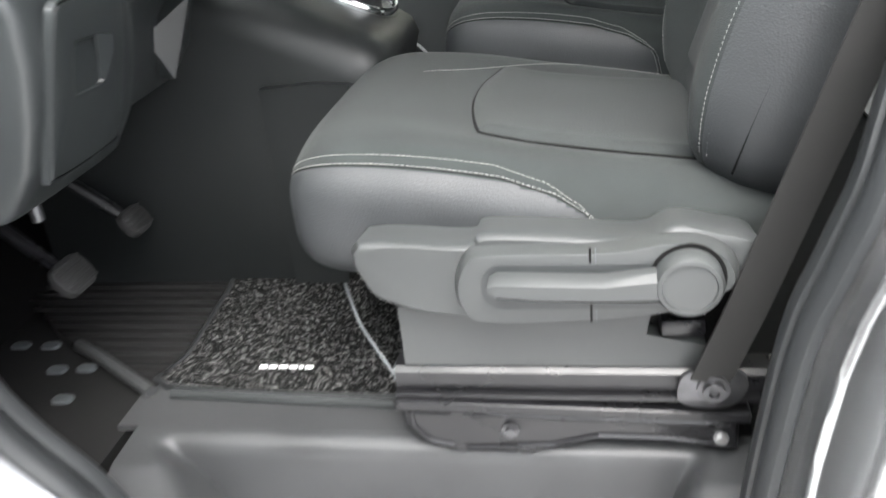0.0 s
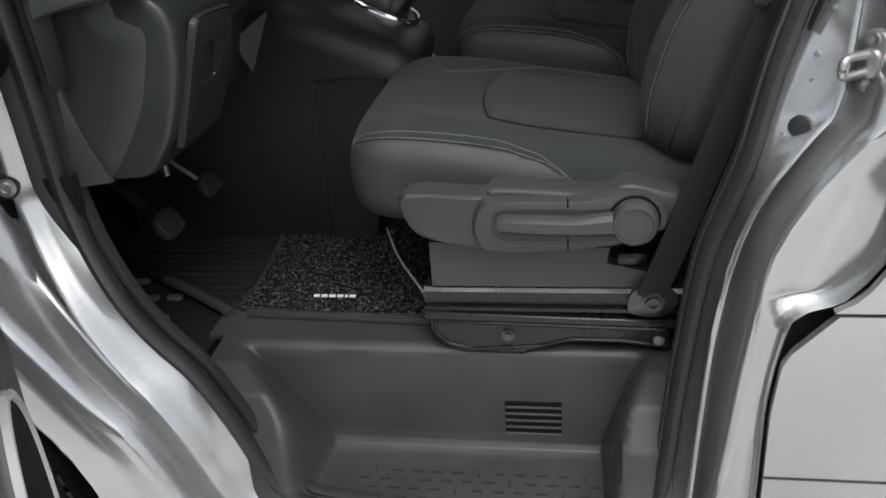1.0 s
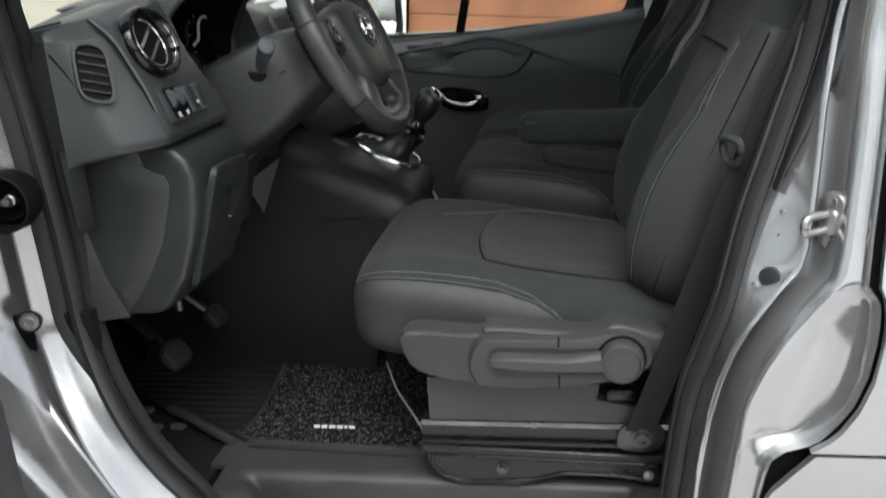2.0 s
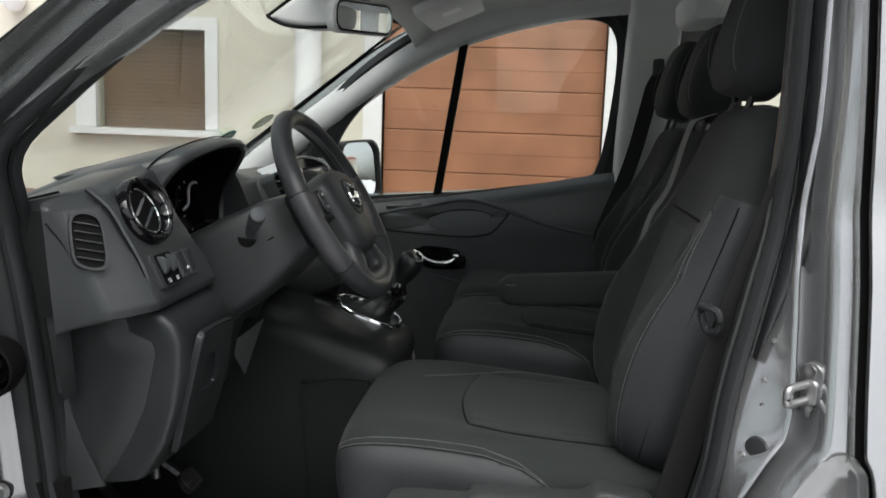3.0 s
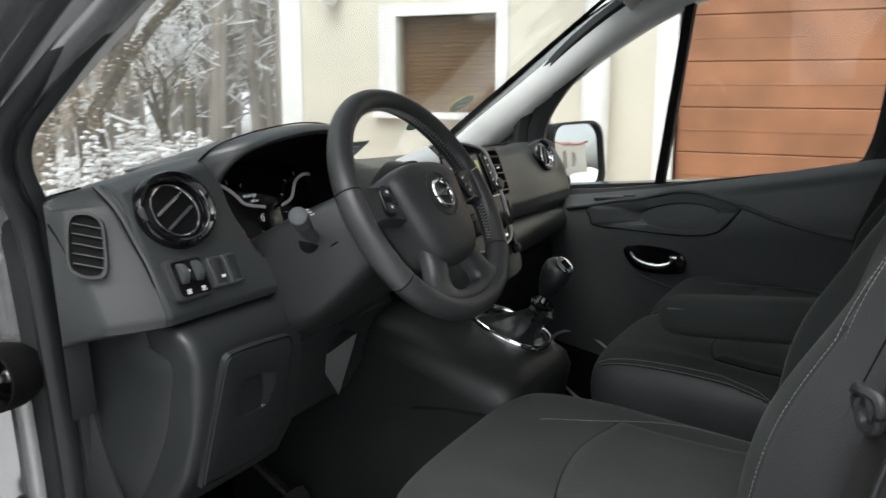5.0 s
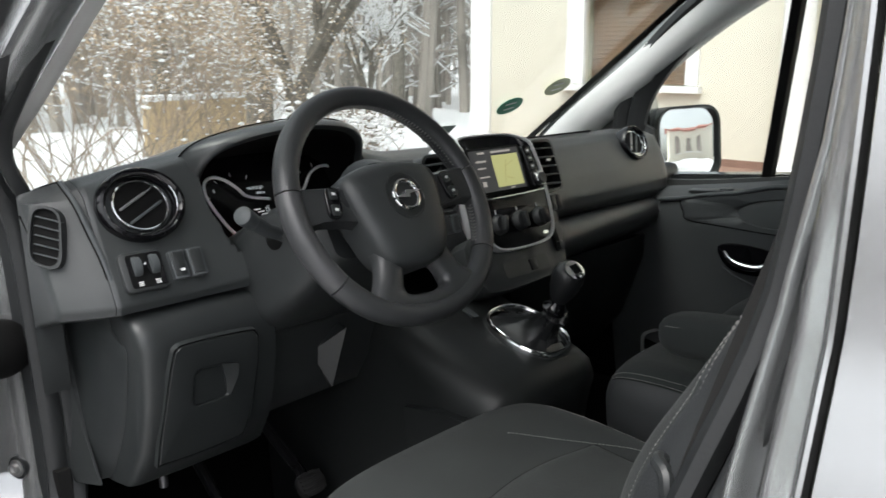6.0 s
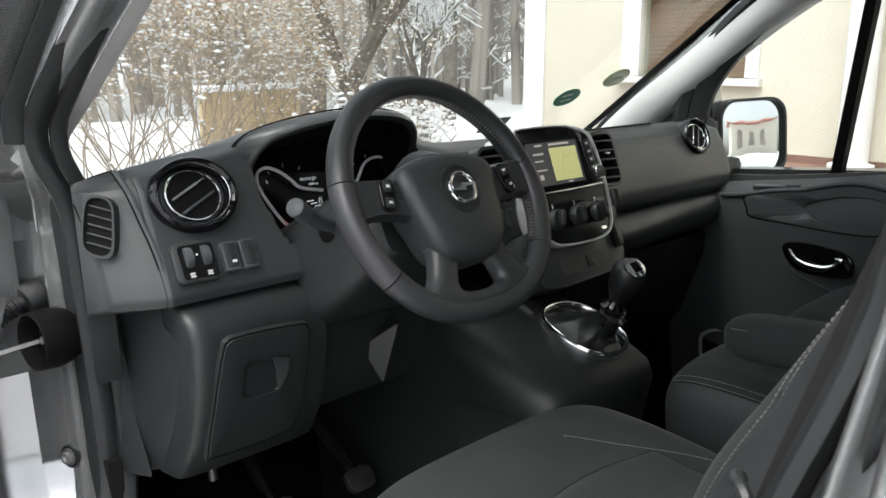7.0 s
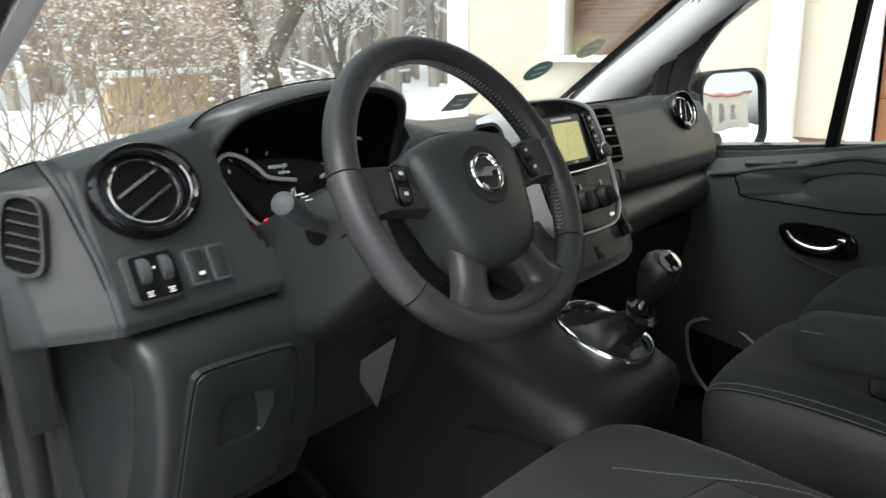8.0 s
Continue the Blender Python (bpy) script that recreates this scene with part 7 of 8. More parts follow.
spk = part("speaker_ring", band([(u * 1.03, v * 1.03) for u, v in sl], [(u * 0.955, v * 0.955) for u, v in sl], sp, 0.0, 0.014), SILVER, body, "satin silver speaker ring")
part("speaker_grille", slab([(u * 0.97, v * 0.97) for u, v in sl], sp, 0.0, 0.006), MATT_BLACK, spk)
# mirror triangle
part("mirror_sail", prism([(-0.56, 1.17), (-0.50, 1.17), (-0.505, 1.33), (-0.56, 1.36)], "y", 1.855, 1.872), PLASTIC, pdoor, "black plastic mirror triangle")

# ---- mirrors, visors, lamp ----
wing = thing("wing_mirror", (-0.46, 1.95, 1.15), "black wing mirror with a clear glass", "wing mirror")
wm = facing((-0.484, 2.032, 1.274), (0.90, -0.42, 0.02))
part("housing", loft([[wm @ V3((u * k, v * k, h)) for u, v in rrect(0.236, 0.232, 0.055, 5)] for k, h in ((0.55, -0.11), (0.85, -0.085), (0.98, -0.05), (1.0, -0.01), (0.99, 0.012), (0.93, 0.012), (0.92, -0.004))]), PLASTIC, wing, "black mirror shell")
part("glass", loft([[wm @ V3((u * k, v * k, 0.006 - (u * u + v * v) * k * k / 2.4)) for u, v in rrect(0.218, 0.214, 0.050, 5)] for k in (1.0, 0.85, 0.7, 0.55, 0.4, 0.25, 0.1, 0.02)]), MIRROR, wing, "slightly domed mirror glass")
part("arm", tube(cr([(-0.52, 1.865, 1.20), (-0.53, 1.93, 1.19), (-0.53, 1.99, 1.20)], 4), 0.035, 12), PLASTIC, wing)
rear = thing("rear_view_mirror", (-0.19, 0.965, 1.70), "grey interior mirror on the windscreen", "mirror")
rm = facing((-0.222, 0.960, 1.690), (0.89, -0.44, -0.10))
part("shell", loft([[rm @ V3((u * k, v * k, h)) for u, v in rrect(0.225, 0.078, 0.028, 5)] for k, h in ((0.5, -0.04), (0.85, -0.032), (1.0, -0.012), (1.0, 0.004), (0.95, 0.008), (0.93, 0.004))]), PILLAR, rear, "grey mirror shell")
part("rim", slab(rrect(0.212, 0.068, 0.024, 5), rm, 0.0, 0.0065), MATT_BLACK, rear)
part("glass", slab(rrect(0.204, 0.060, 0.021, 5), rm, 0.0, 0.0085), MIRROR, rear)
part("stem", tube(cr([(-0.235, 0.955, 1.685), (-0.265, 0.965, 1.715), (-0.30, 0.97, 1.735)], 4), 0.018, 10), PILLAR, rear)
for nm, y0, y1 in (("sun_visor", 1.20, 1.62), ("sun_visor", 0.32, 0.74)):
    vis = thing(nm, (-0.03, (y0 + y1) / 2, 1.72), "light grey vinyl sun visor folded up", "sun visor", "sun visors")
    vm = facing((-0.055, (y0 + y1) / 2, 1.755), (0.30, 0, -0.95), (1, 0, 0.3)) if y0 > 1 else facing((0.0, (y0 + y1) / 2, 1.812), (0.10, 0, -0.99), (1, 0, 0.1))
    part("flap", slab(rrect(y1 - y0, 0.175, 0.03, 5), vm, -0.012, 0.012, 0.008), VISOR, vis)
    part("label", slab(rrect(0.075, 0.055, 0.002), vm @ Matrix.Translation((-0.03, 0.0, 0)), 0.011, 0.0128), WHITE_PRINT, vis, "white paper label")
    part("clip", box((-0.12, y0 - 0.03, 1.775 if y0 > 1 else 1.80), (0.04, 0.05, 0.03), 0.008), PILLAR, vis)
lamp = thing("roof_console", (-0.02, MID, 1.79), "light grey roof console with reading lamps", "lamp")
part("shell", slab(rrect(0.30, 0.18, 0.03, 5), facing((-0.03, MID, 1.808), (0.2, 0, -1), (1, 0, 0.2)), -0.02, 0.02, 0.01), PILLAR, lamp)
for s in (-1, 1):
    part("lens", slab(rrect(0.08, 0.05, 0.015), facing((-0.03, MID + s * 0.08, 1.808), (0.2, 0, -1), (1, 0, 0.2)), 0.015, 0.0235), VISOR, lamp)

# stickers on the inside of the windscreen
def sticker(nm, label, u, v, w, h, mat, turn=0.0, oval=True):
    p = screen_pt(u, v, -0.008)
    n = (screen_pt(u + 0.02, v) - screen_pt(u - 0.02, v)).cross(screen_pt(u, v + 0.02) - screen_pt(u, v - 0.02)).normalized()
    if n.x < 0:
        n = -n
    ob = thing(nm, p, label, "sticker", "windscreen stickers")
    m = facing(p, n) @ Matrix.Rotation(radians(turn), 4, "Z")
    lp = [(w / 2 * math.cos(a), h / 2 * math.sin(a)) for a in [2 * math.pi * i / 28 for i in range(28)]] if oval else rrect(w, h, 0.004)
    body = part("film", slab(lp, m, 0, 0.0012), mat, ob)
    bars = bmesh.new()
    for k in (-1, 1):
        box((0, 0, 0), (w * 0.4, h * 0.07, 0.0006), m=m @ Matrix.Translation((0, h * 0.16 * k, 0.0015)), bm=bars)
    part("print", bars, WHITE_PRINT, body)


# ---- driver's door, swung open, with its check strap and hinge ----
ddoor = thing("driver_door", (-0.62, -0.10, 0.55), "grey driver's door swung wide open", "car door")
DD = Matrix.Translation((-0.672, -0.108, 0)) @ Matrix.Rotation(radians(-56), 4, "Z")


def door_slab(lp, y0, y1):
    return loft([[DD @ V3((x, y, z)) for x, z in lp] for y in (y0, y1)])


dl = [(p.x, p.z) for p in cr([(0.02, 0, 0.72), (0.12, 0, 0.55), (0.25, 0, 0.43), (0.55, 0, 0.38), (0.88, 0, 0.38), (0.95, 0, 0.60), (0.97, 0, 1.20), (0.50, 0, 1.20), (0.02, 0, 1.20), (0.01, 0, 0.95)], 4, True)]
part("outer_skin", door_slab(dl, -0.03, 0.02), PAINT, ddoor)
part("trim_panel", door_slab([(0.50 + (x - 0.50) * 0.92, 0.80 + (z - 0.80) * 0.94) for x, z in dl], 0.02, 0.075), PLASTIC, ddoor, "dark door panel")
dsp = DD @ facing((0.26, 0.077, 0.63), (0, 1, 0))
drl = [(p.x, p.y) for p in cr([(-0.13, 0.0, 0), (-0.10, 0.10, 0), (0.0, 0.16, 0), (0.09, 0.10, 0), (0.12, 0.0, 0), (0.08, -0.13, 0), (-0.06, -0.14, 0)], 6, True)]
dring = part("speaker_ring", band([(u * 1.04, v * 1.04) for u, v in drl], [(u * 0.96, v * 0.96) for u, v in drl], dsp, -0.01, 0.008), SILVER, ddoor, "satin silver speaker ring")
part("speaker_grille", slab([(u * 0.97, v * 0.97) for u, v in drl], dsp, -0.01, 0.003), MATT_BLACK, dring)
part("window_frame", tube([DD @ V3(p) for p in cr([(0.02, 0.0, 1.20), (0.06, 0.03, 1.42), (0.30, 0.06, 1.62), (0.60, 0.09, 1.76), (0.90, 0.10, 1.78), (1.02, 0.09, 1.70), (0.97, 0.03, 1.20)], 6)], 0.028, 10), RUBBER, ddoor)
dg = part("window_pane", loft([[DD @ V3((x, 0.03 + 0.09 * (z - 1.2), z)) for x, z in ((0.03, 1.19), (0.07, 1.42), (0.30, 1.61), (0.60, 1.75), (0.90, 1.77), (1.0, 1.70), (0.96, 1.19))], [DD @ V3((x, 0.034 + 0.09 * (z - 1.2), z)) for x, z in ((0.03, 1.19), (0.07, 1.42), (0.30, 1.61), (0.60, 1.75), (0.90, 1.77), (1.0, 1.70), (0.96, 1.19))]]), GLASS, ddoor)
dg.visible_shadow = False
for hz in (0.80, 1.30):
    hinge = part("hinge", loft([[V3((x, y, hz + dz)) for dz in (-0.045, -0.030, 0.030, 0.045)] + [V3((x - 0.012, y, hz + dz)) for dz in (0.045, -0.045)] for x, y in ((-0.725, 0.075), (-0.722, 0.035), (-0.730, 0.0), (-0.735, -0.04), (-0.735, -0.11))]), PAINT, ddoor, "painted steel hinge")
    part("pin", revolve([(0.012, -0.06), (0.012, 0.06), (0.009, 0.064), (0.0, 0.065)], Matrix.Translation((-0.736, -0.035, hz)), 14), STEEL, hinge)
strap_t = thing("door_check", (-0.62, 0.0, 1.06), "black rubber door check and steel link at the hinge pillar", "door check")
part("grommet", revolve([(0.030, -0.02), (0.030, 0.004), (0.026, 0.010), (0.016, 0.012), (0.013, 0.010)], facing((-0.700, 0.058, 1.162), (0.1, -0.95, -0.3)), 24), RUBBER, strap_t, "round rubber grommet")
hose = cr([(-0.700, 0.060, 1.166), (-0.700, 0.020, 1.150), (-0.702, -0.02, 1.124), (-0.706, -0.07, 1.080)], 5)
part("boot", tube(hose, 0.0115, 14), RUBBER, strap_t, "ribbed black cable boot")
for k in range(3, len(hose) - 1):
    part("rib", revolve([(0.0115, -0.003), (0.0150, -0.0015), (0.0150, 0.0015), (0.0115, 0.003)], facing(hose[k], hose[k + 1] - hose[k - 1]), 18), RUBBER, strap_t)
ck = facing((-0.628, 0.072, 1.114), (0.14, -1, 0.0))
socket = part("socket", revolve([(0.036, -0.02), (0.043, -0.004), (0.0465, 0.012), (0.0455, 0.032), (0.0445, 0.044), (0.0415, 0.046), (0.0395, 0.040), (0.0385, 0.010), (0.030, 0.004), (0.0, 0.004)], ck, 36), MATT_BLACK, strap_t, "open black rubber socket")
part("inner_ring", revolve([(0.030, 0.004), (0.030, 0.018), (0.027, 0.018), (0.026, 0.006)], ck, 28), MATT_BLACK, socket)
part("pin", revolve([(0.009, 0.004), (0.009, 0.020), (0.006, 0.022), (0.006, 0.032), (0.0, 0.033)], ck @ Matrix.Translation((0.004, 0.0, 0)), 14), STEEL, socket)
part("link", strap([V3((-0.630, 0.052, 1.113)), V3((-0.636, 0.01, 1.108)), V3((-0.655, -0.10, 1.092))], 0.006, 0.004, (1, 0.1, 0)), STEEL, strap_t, "steel check link")
at = (-0.644, 0.066, 0.915)
sb = thing("pillar_bolt", at, "zinc plated bolt on the painted hinge pillar", "bolt")
part("washer", revolve([(0.0185, -0.006), (0.0185, 0.002), (0.0150, 0.0025), (0.0, 0.002)], facing(at, (0.35, -1, 0)), 22), RUBBER, sb)
part("head", revolve([(0.0145, 0.0), (0.0145, 0.004), (0.010, 0.005), (0.009, 0.011), (0.005, 0.011), (0.005, 0.007), (0.0, 0.007)], facing(at, (0.35, -1, 0)), 12), STEEL, sb)
stk = thing("door_striker", (0.523, 0.03, 1.07), "zinc plated door striker on the rear pillar", "striker")
sm = facing((0.522, 0.028, 1.072), (-0.80, -0.60, 0))
plate = part("plate", slab(rrect(0.034, 0.076, 0.016), sm, -0.006, 0.004, 0.002), STEEL, stk)
part("bar", tube(cr([sm @ V3((-0.003, 0.010, 0.0)), sm @ V3((-0.003, 0.011, 0.040)), sm @ V3((-0.003, 0.004, 0.047)), sm @ V3((-0.003, -0.004, 0.047)), sm @ V3((-0.003, -0.010, 0.040)), sm @ V3((-0.003, -0.010, 0.0))], 4), 0.0052, 10), STEEL, stk)
part("collar", slab(rrect(0.024, 0.034, 0.010), sm, 0.003, 0.010, 0.002), STEEL, plate)
for v in (-0.027, 0.027):
    part("screw", revolve([(0.008, 0.003), (0.008, 0.006), (0.004, 0.006), (0.0, 0.004)], sm @ Matrix.Translation((0, v, 0)), 12), STEEL, plate)
for x, z in ((0.487, 1.125), (0.470, 1.075), (0.466, 1.045), (0.434, 0.985)):
    part("dimple", revolve([(0.0032, -0.003), (0.0032, 0.0006), (0.0, 0.001)], facing((x, 0.020 + tumble(z) + 0.004, z), (-0.45, -0.89, 0)), 10), STEEL, rear_pillar)
plug = thing("pillar_plug", (0.452, 0.03, 1.0), "dark rubber plug in the rear pillar", "plug")
part("disc", revolve([(0.0135, -0.004), (0.0135, 0.003), (0.009, 0.0045), (0.0, 0.004)], facing((0.452, 0.030, 0.997), (-0.45, -0.89, 0)), 20), RUBBER, plug)

sticker("oval_sticker", "round green sticker with white print", 0.842, 0.372, 0.085, 0.085, material("green_film", (0.03, 0.22, 0.13), 0.4, vary=0.1), 20)
sticker("oval_sticker", "round pale yellow green sticker", 0.905, 0.455, 0.085, 0.085, material("pale_film", (0.42, 0.47, 0.28), 0.4, vary=0.1), 20)
sticker("square_sticker", "square grey green sticker with faded print", 0.745, 0.260, 0.085, 0.075, material("grey_film", (0.16, 0.22, 0.20), 0.4, vary=0.1), 0, False)
# ---- outside, in level axes ----
LEVEL = Matrix.Identity(4)
WALL = material("cream_render", (0.66, 0.625, 0.535), 0.9, grain=0.5, grain_size=120, vary=0.04, vary_size=1.5)
WHITE_TRIM = material("white_trim", (0.78, 0.78, 0.78), 0.6, vary=0.04)
DOOR_WOOD = material("brown_sectional_door", (0.325, 0.143, 0.073), 0.5, grain=0.3, grain_size=40, vary=0.22, vary_size=2.5)
BLIND = material("brown_blind", (0.26, 0.13, 0.07), 0.6, vary=0.15, vary_size=4)
COPPER = material("brown_pipe", (0.24, 0.12, 0.075), 0.5, vary=0.15)
SNOW = material("snow", (0.72, 0.73, 0.75), 0.85, grain=0.8, grain_size=30, vary=0.06, vary_size=1.2)
PAVING = material("red_paving", (0.22, 0.13, 0.10), 0.85, grain=0.5, grain_size=60, vary=0.25, vary_size=3)
BARK = material("bark", (0.15, 0.135, 0.115), 0.95, grain=1.0, grain_size=35, vary=0.3, vary_size=8)
TWIG = material("brown_twigs", (0.31, 0.25, 0.20), 0.95, vary=0.4, vary_size=3)
LEAF = material("dry_leaves", (0.50, 0.39, 0.28), 0.9, vary=0.45, vary_size=5)
GREY_WOOD = material("far_wood", (0.32, 0.29, 0.26), 0.95, vary=0.4, vary_size=0.4)
OCHRE = material("ochre_fence", (0.48, 0.36, 0.22), 0.8, vary=0.15)
ROOF_RED = material("red_roof", (0.38, 0.17, 0.14), 0.7, vary=0.2)


def ground_z(x, y):
    """The drive falls to the front of the van and levels out before the woods."""
    z = 0.084 * max(min(x, 4.5), -5.5)
    up = min(max((y - 3.2) / 3.2, 0), 1) * (1 if x > -6.6 else max(0, 1 + (x + 6.6) / 1.5))
    up = up * up * (3 - 2 * up)
    return z + (0.36 - z) * up * (1 if x < 8 else max(0, 1 - (x - 8) / 5)) + 0.03 * noise.noise(V3((x * 0.3, y * 0.3, 0)))


def span(a, n):
    """Steps that grow with the distance."""
    return [math.copysign(abs(i / n) ** 2.6 * a, i) for i in range(-n, n + 1)]


gx, gy = span(420, 42), span(420, 42)
bm = bmesh.new()
gv = [[bm.verts.new((x - 1, y + 3, ground_z(x - 1, y + 3))) for y in gy] for x in gx]
for i in range(len(gx) - 1):
    for j in range(len(gy) - 1):
        bm.faces.new((gv[i][j], gv[i + 1][j], gv[i + 1][j + 1], gv[i][j + 1]))
me = bpy.data.meshes.new("ground")
bm.to_mesh(me), bm.free()
me.shade_smooth()
me.materials.append(SNOW)
tagged(new("ground", me), "snow covered ground sloping by the drive", "ground", kind="structure")
# drive sheet added for its bounce; the grey sets light thrown upwards
DRIVE = material("bounce_drive_grey", (0.52, 0.52, 0.515), 0.7, grain=0.8, grain_size=50, vary=0.3, vary_size=1.5)
drive = thing("road", (1.0, 0.8, 0.0), "added grey drive sheet under the van that tunes bounced light", "drive", kind="structure", m=LEVEL)
part("paving", sheet(lambda u, v: (-3.6 + 14 * u, -5.0 + 10.2 * v, ground_z(-3.6 + 14 * u, -5.0 + 10.2 * v) + 0.012), 40, 30, 0.004), DRIVE, drive)
porch = thing("pavement", (-1.6, 6.8, 0.30), "red brown paved strip before the house", "pavement", kind="structure", m=LEVEL)
part("slab", prism([(-6.2, 5.6), (3.2, 5.6), (3.2, 7.92), (-6.2, 7.92)], "z", 0.20, 0.395), PAVING, porch)

# unseen dark wall, added to cut light and reflections from this side
DIM_WALL = material("dimming_wall_dark", (0.085, 0.075, 0.065), 0.85, grain=0.6, grain_size=60, vary=0.3, vary_size=3)
edge = thing("dimming_wall", (-1.4, -7.0, 0.0), "added dark wall out of view that dims light from the driver's side", "wall", kind="structure", m=LEVEL)
part("panel", prism([(-6.5, -1.0), (9.0, -1.0), (9.0, 2.1), (-6.5, 2.1)], "y", -7.3, -7.0), DIM_WALL, edge)
house = thing("house", (-1.5, 9.5, 0.3), "cream rendered house with white window surrounds and a brown garage door", "house", m=LEVEL)
HY = 7.9


def wall_piece(x0, x1, z0, z1):
    part("wall", prism([(x0, z0), (x1, z0), (x1, z1), (x0, z1)], "y", HY, HY + 0.32), WALL, house)


wall_piece(-6.44, -4.80, 0.2, 6.0)
wall_piece(-4.80, -3.53, 0.2, 1.19)
wall_piece(-4.80, -3.53, 2.27, 6.0)
wall_piece(-3.53, -1.60, 0.2, 6.0)
wall_piece(-1.60, 0.72, 2.62, 6.0)
wall_piece(0.72, 6.0, 0.2, 6.0)
part("wall", prism([(HY + 0.32, 0.2), (16.0, 0.2), (16.0, 6.0), (HY + 0.32, 6.0)], "x", -6.44, -6.12), WALL, house)
part("corner_strip", prism([(-6.455, HY - 0.03), (-6.14, HY - 0.03), (-6.14, HY), (-6.455, HY)], "z", 0.2, 6.0), WHITE_TRIM, house)
part("roof", prism([(7.3, 5.85), (12.0, 8.4), (16.6, 5.85), (16.6, 6.05), (12.0, 8.62), (7.3, 6.05)], "x", -6.9, 6.4), ROOF_RED, house)
part("drain_pipe", tube([V3((-6.06, HY - 0.06, 0.36)), V3((-6.06, HY - 0.06, 6.0))], 0.05, 12), COPPER, house, "brown rain pipe")
window = part("window", band([(-5.02, 1.20), (-3.40, 1.20), (-3.40, 2.39), (-5.02, 2.39)], [(-4.79, 1.20), (-3.54, 1.20), (-3.54, 2.26), (-4.79, 2.26)], facing((0, HY, 0), (0, -1, 0)), -0.02, 0.035), WHITE_TRIM, house, "white window surround")
part("sill", prism([(-5.08, 1.12), (-3.36, 1.12), (-3.36, 1.19), (-5.08, 1.19)], "y", HY - 0.10, HY + 0.05), WHITE_TRIM, window)
for k in range(22):
    part("blind_slat", box((0, 0, 0), (1.26, 0.014, 0.046), 0.003, Matrix.Translation((-4.165, HY + 0.17, 1.215 + 0.048 * k)) @ Matrix.Rotation(radians(-12), 4, "X")), BLIND, window)
wp = part("pane", prism([(-4.80, 1.19), (-3.53, 1.19), (-3.53, 2.27), (-4.80, 2.27)], "y", HY + 0.09, HY + 0.096), GLASS, window)
wp.visible_shadow = False
part("window_back", prism([(-4.80, 1.19), (-3.53, 1.19), (-3.53, 2.27), (-4.80, 2.27)], "y", HY + 0.22, HY + 0.30), BLIND, window)
garage = part("garage_door", prism([(-1.60, 0.40), (0.72, 0.40), (0.72, 2.62), (-1.60, 2.62)], "y", HY + 0.12, HY + 0.16), DOOR_WOOD, house, "brown wood-grained sectional garage door")
for k in range(5):
    z0 = 0.405 + 0.441 * k
    part("panel", loft([[V3((-1.595 + i, y, z0 + i)), V3((0.715 - i, y, z0 + i)), V3((0.715 - i, y, z0 + 0.434 - i)), V3((-1.595 + i, y, z0 + 0.434 - i))] for y, i, w in ((HY + 0.12, 0.0, 0), (HY + 0.105, 0.0, 0), (HY + 0.098, 0.008, 0))]), DOOR_WOOD, garage)
    part("panel_rib", box((-0.44, HY + 0.097, z0 + 0.217), (2.26, 0.006, 0.012), 0.002), DOOR_WOOD, garage)
part("garage_surround", prism([(-1.80, 0.38), (-1.60, 0.38), (-1.60, 2.80), (-1.80, 2.80)], "y", HY - 0.035, HY + 0.12), WHITE_TRIM, house)
part("garage_surround", prism([(0.72, 0.38), (0.92, 0.38), (0.92, 2.80), (0.72, 2.80)], "y", HY - 0.035, HY + 0.12), WHITE_TRIM, house)
part("garage_surround", prism([(-1.60, 2.62), (0.72, 2.62), (0.72, 2.80), (-1.60, 2.80)], "y", HY - 0.035, HY + 0.12), WHITE_TRIM, house)
part("column", revolve([(0.20, 0.39), (0.20, 0.45), (0.145, 0.47), (0.140, 1.8), (0.135, 3.2), (0.19, 3.25), (0.20, 3.35)], Matrix.Translation((-2.36, HY - 0.20, 0)), 28), WHITE_TRIM, house, "round white column")
part("canopy", prism([(-3.0, HY - 0.45), (1.4, HY - 0.45), (1.4, HY), (-3.0, HY)], "z", 3.35, 3.6), WHITE_TRIM, house)
part("plinth", prism([(-6.46, 0.1), (-1.80, 0.1), (-1.80, 0.47), (-6.46, 0.47)], "y", HY - 0.02, HY), PAVING, house)
part("wall_lamp", revolve([(0.0, -0.12), (0.07, -0.10), (0.12, -0.03), (0.125, 0.03), (0.08, 0.10), (0.05, 0.12), (0.0, 0.122)], Matrix.Translation((-5.64, HY - 0.13, 2.51)), 20), WHITE_TRIM, house, "round white wall lamp")

# villa behind the van, seen in its mirror
villa = thing("villa", (16.0, 7.0, 0.3), "pale yellow villa with a red tiled roof", "house", m=pose(9, 1.0, 0.1))
part("wall", prism([(16.0, 3.0), (24.0, 3.0), (24.0, 13.0), (16.0, 13.0)], "z", 0.0, 4.6), WALL, villa)
part("roof", loft([[V3((x0, y0, z)), V3((x1, y0, z)), V3((x1, y1, z)), V3((x0, y1, z))] for x0, x1, y0, y1, z in ((15.4, 24.6, 2.4, 13.6, 4.5), (15.4, 24.6, 2.4, 13.6, 4.7), (19.0, 21.0, 6.0, 10.0, 5.5))]), ROOF_RED, villa)
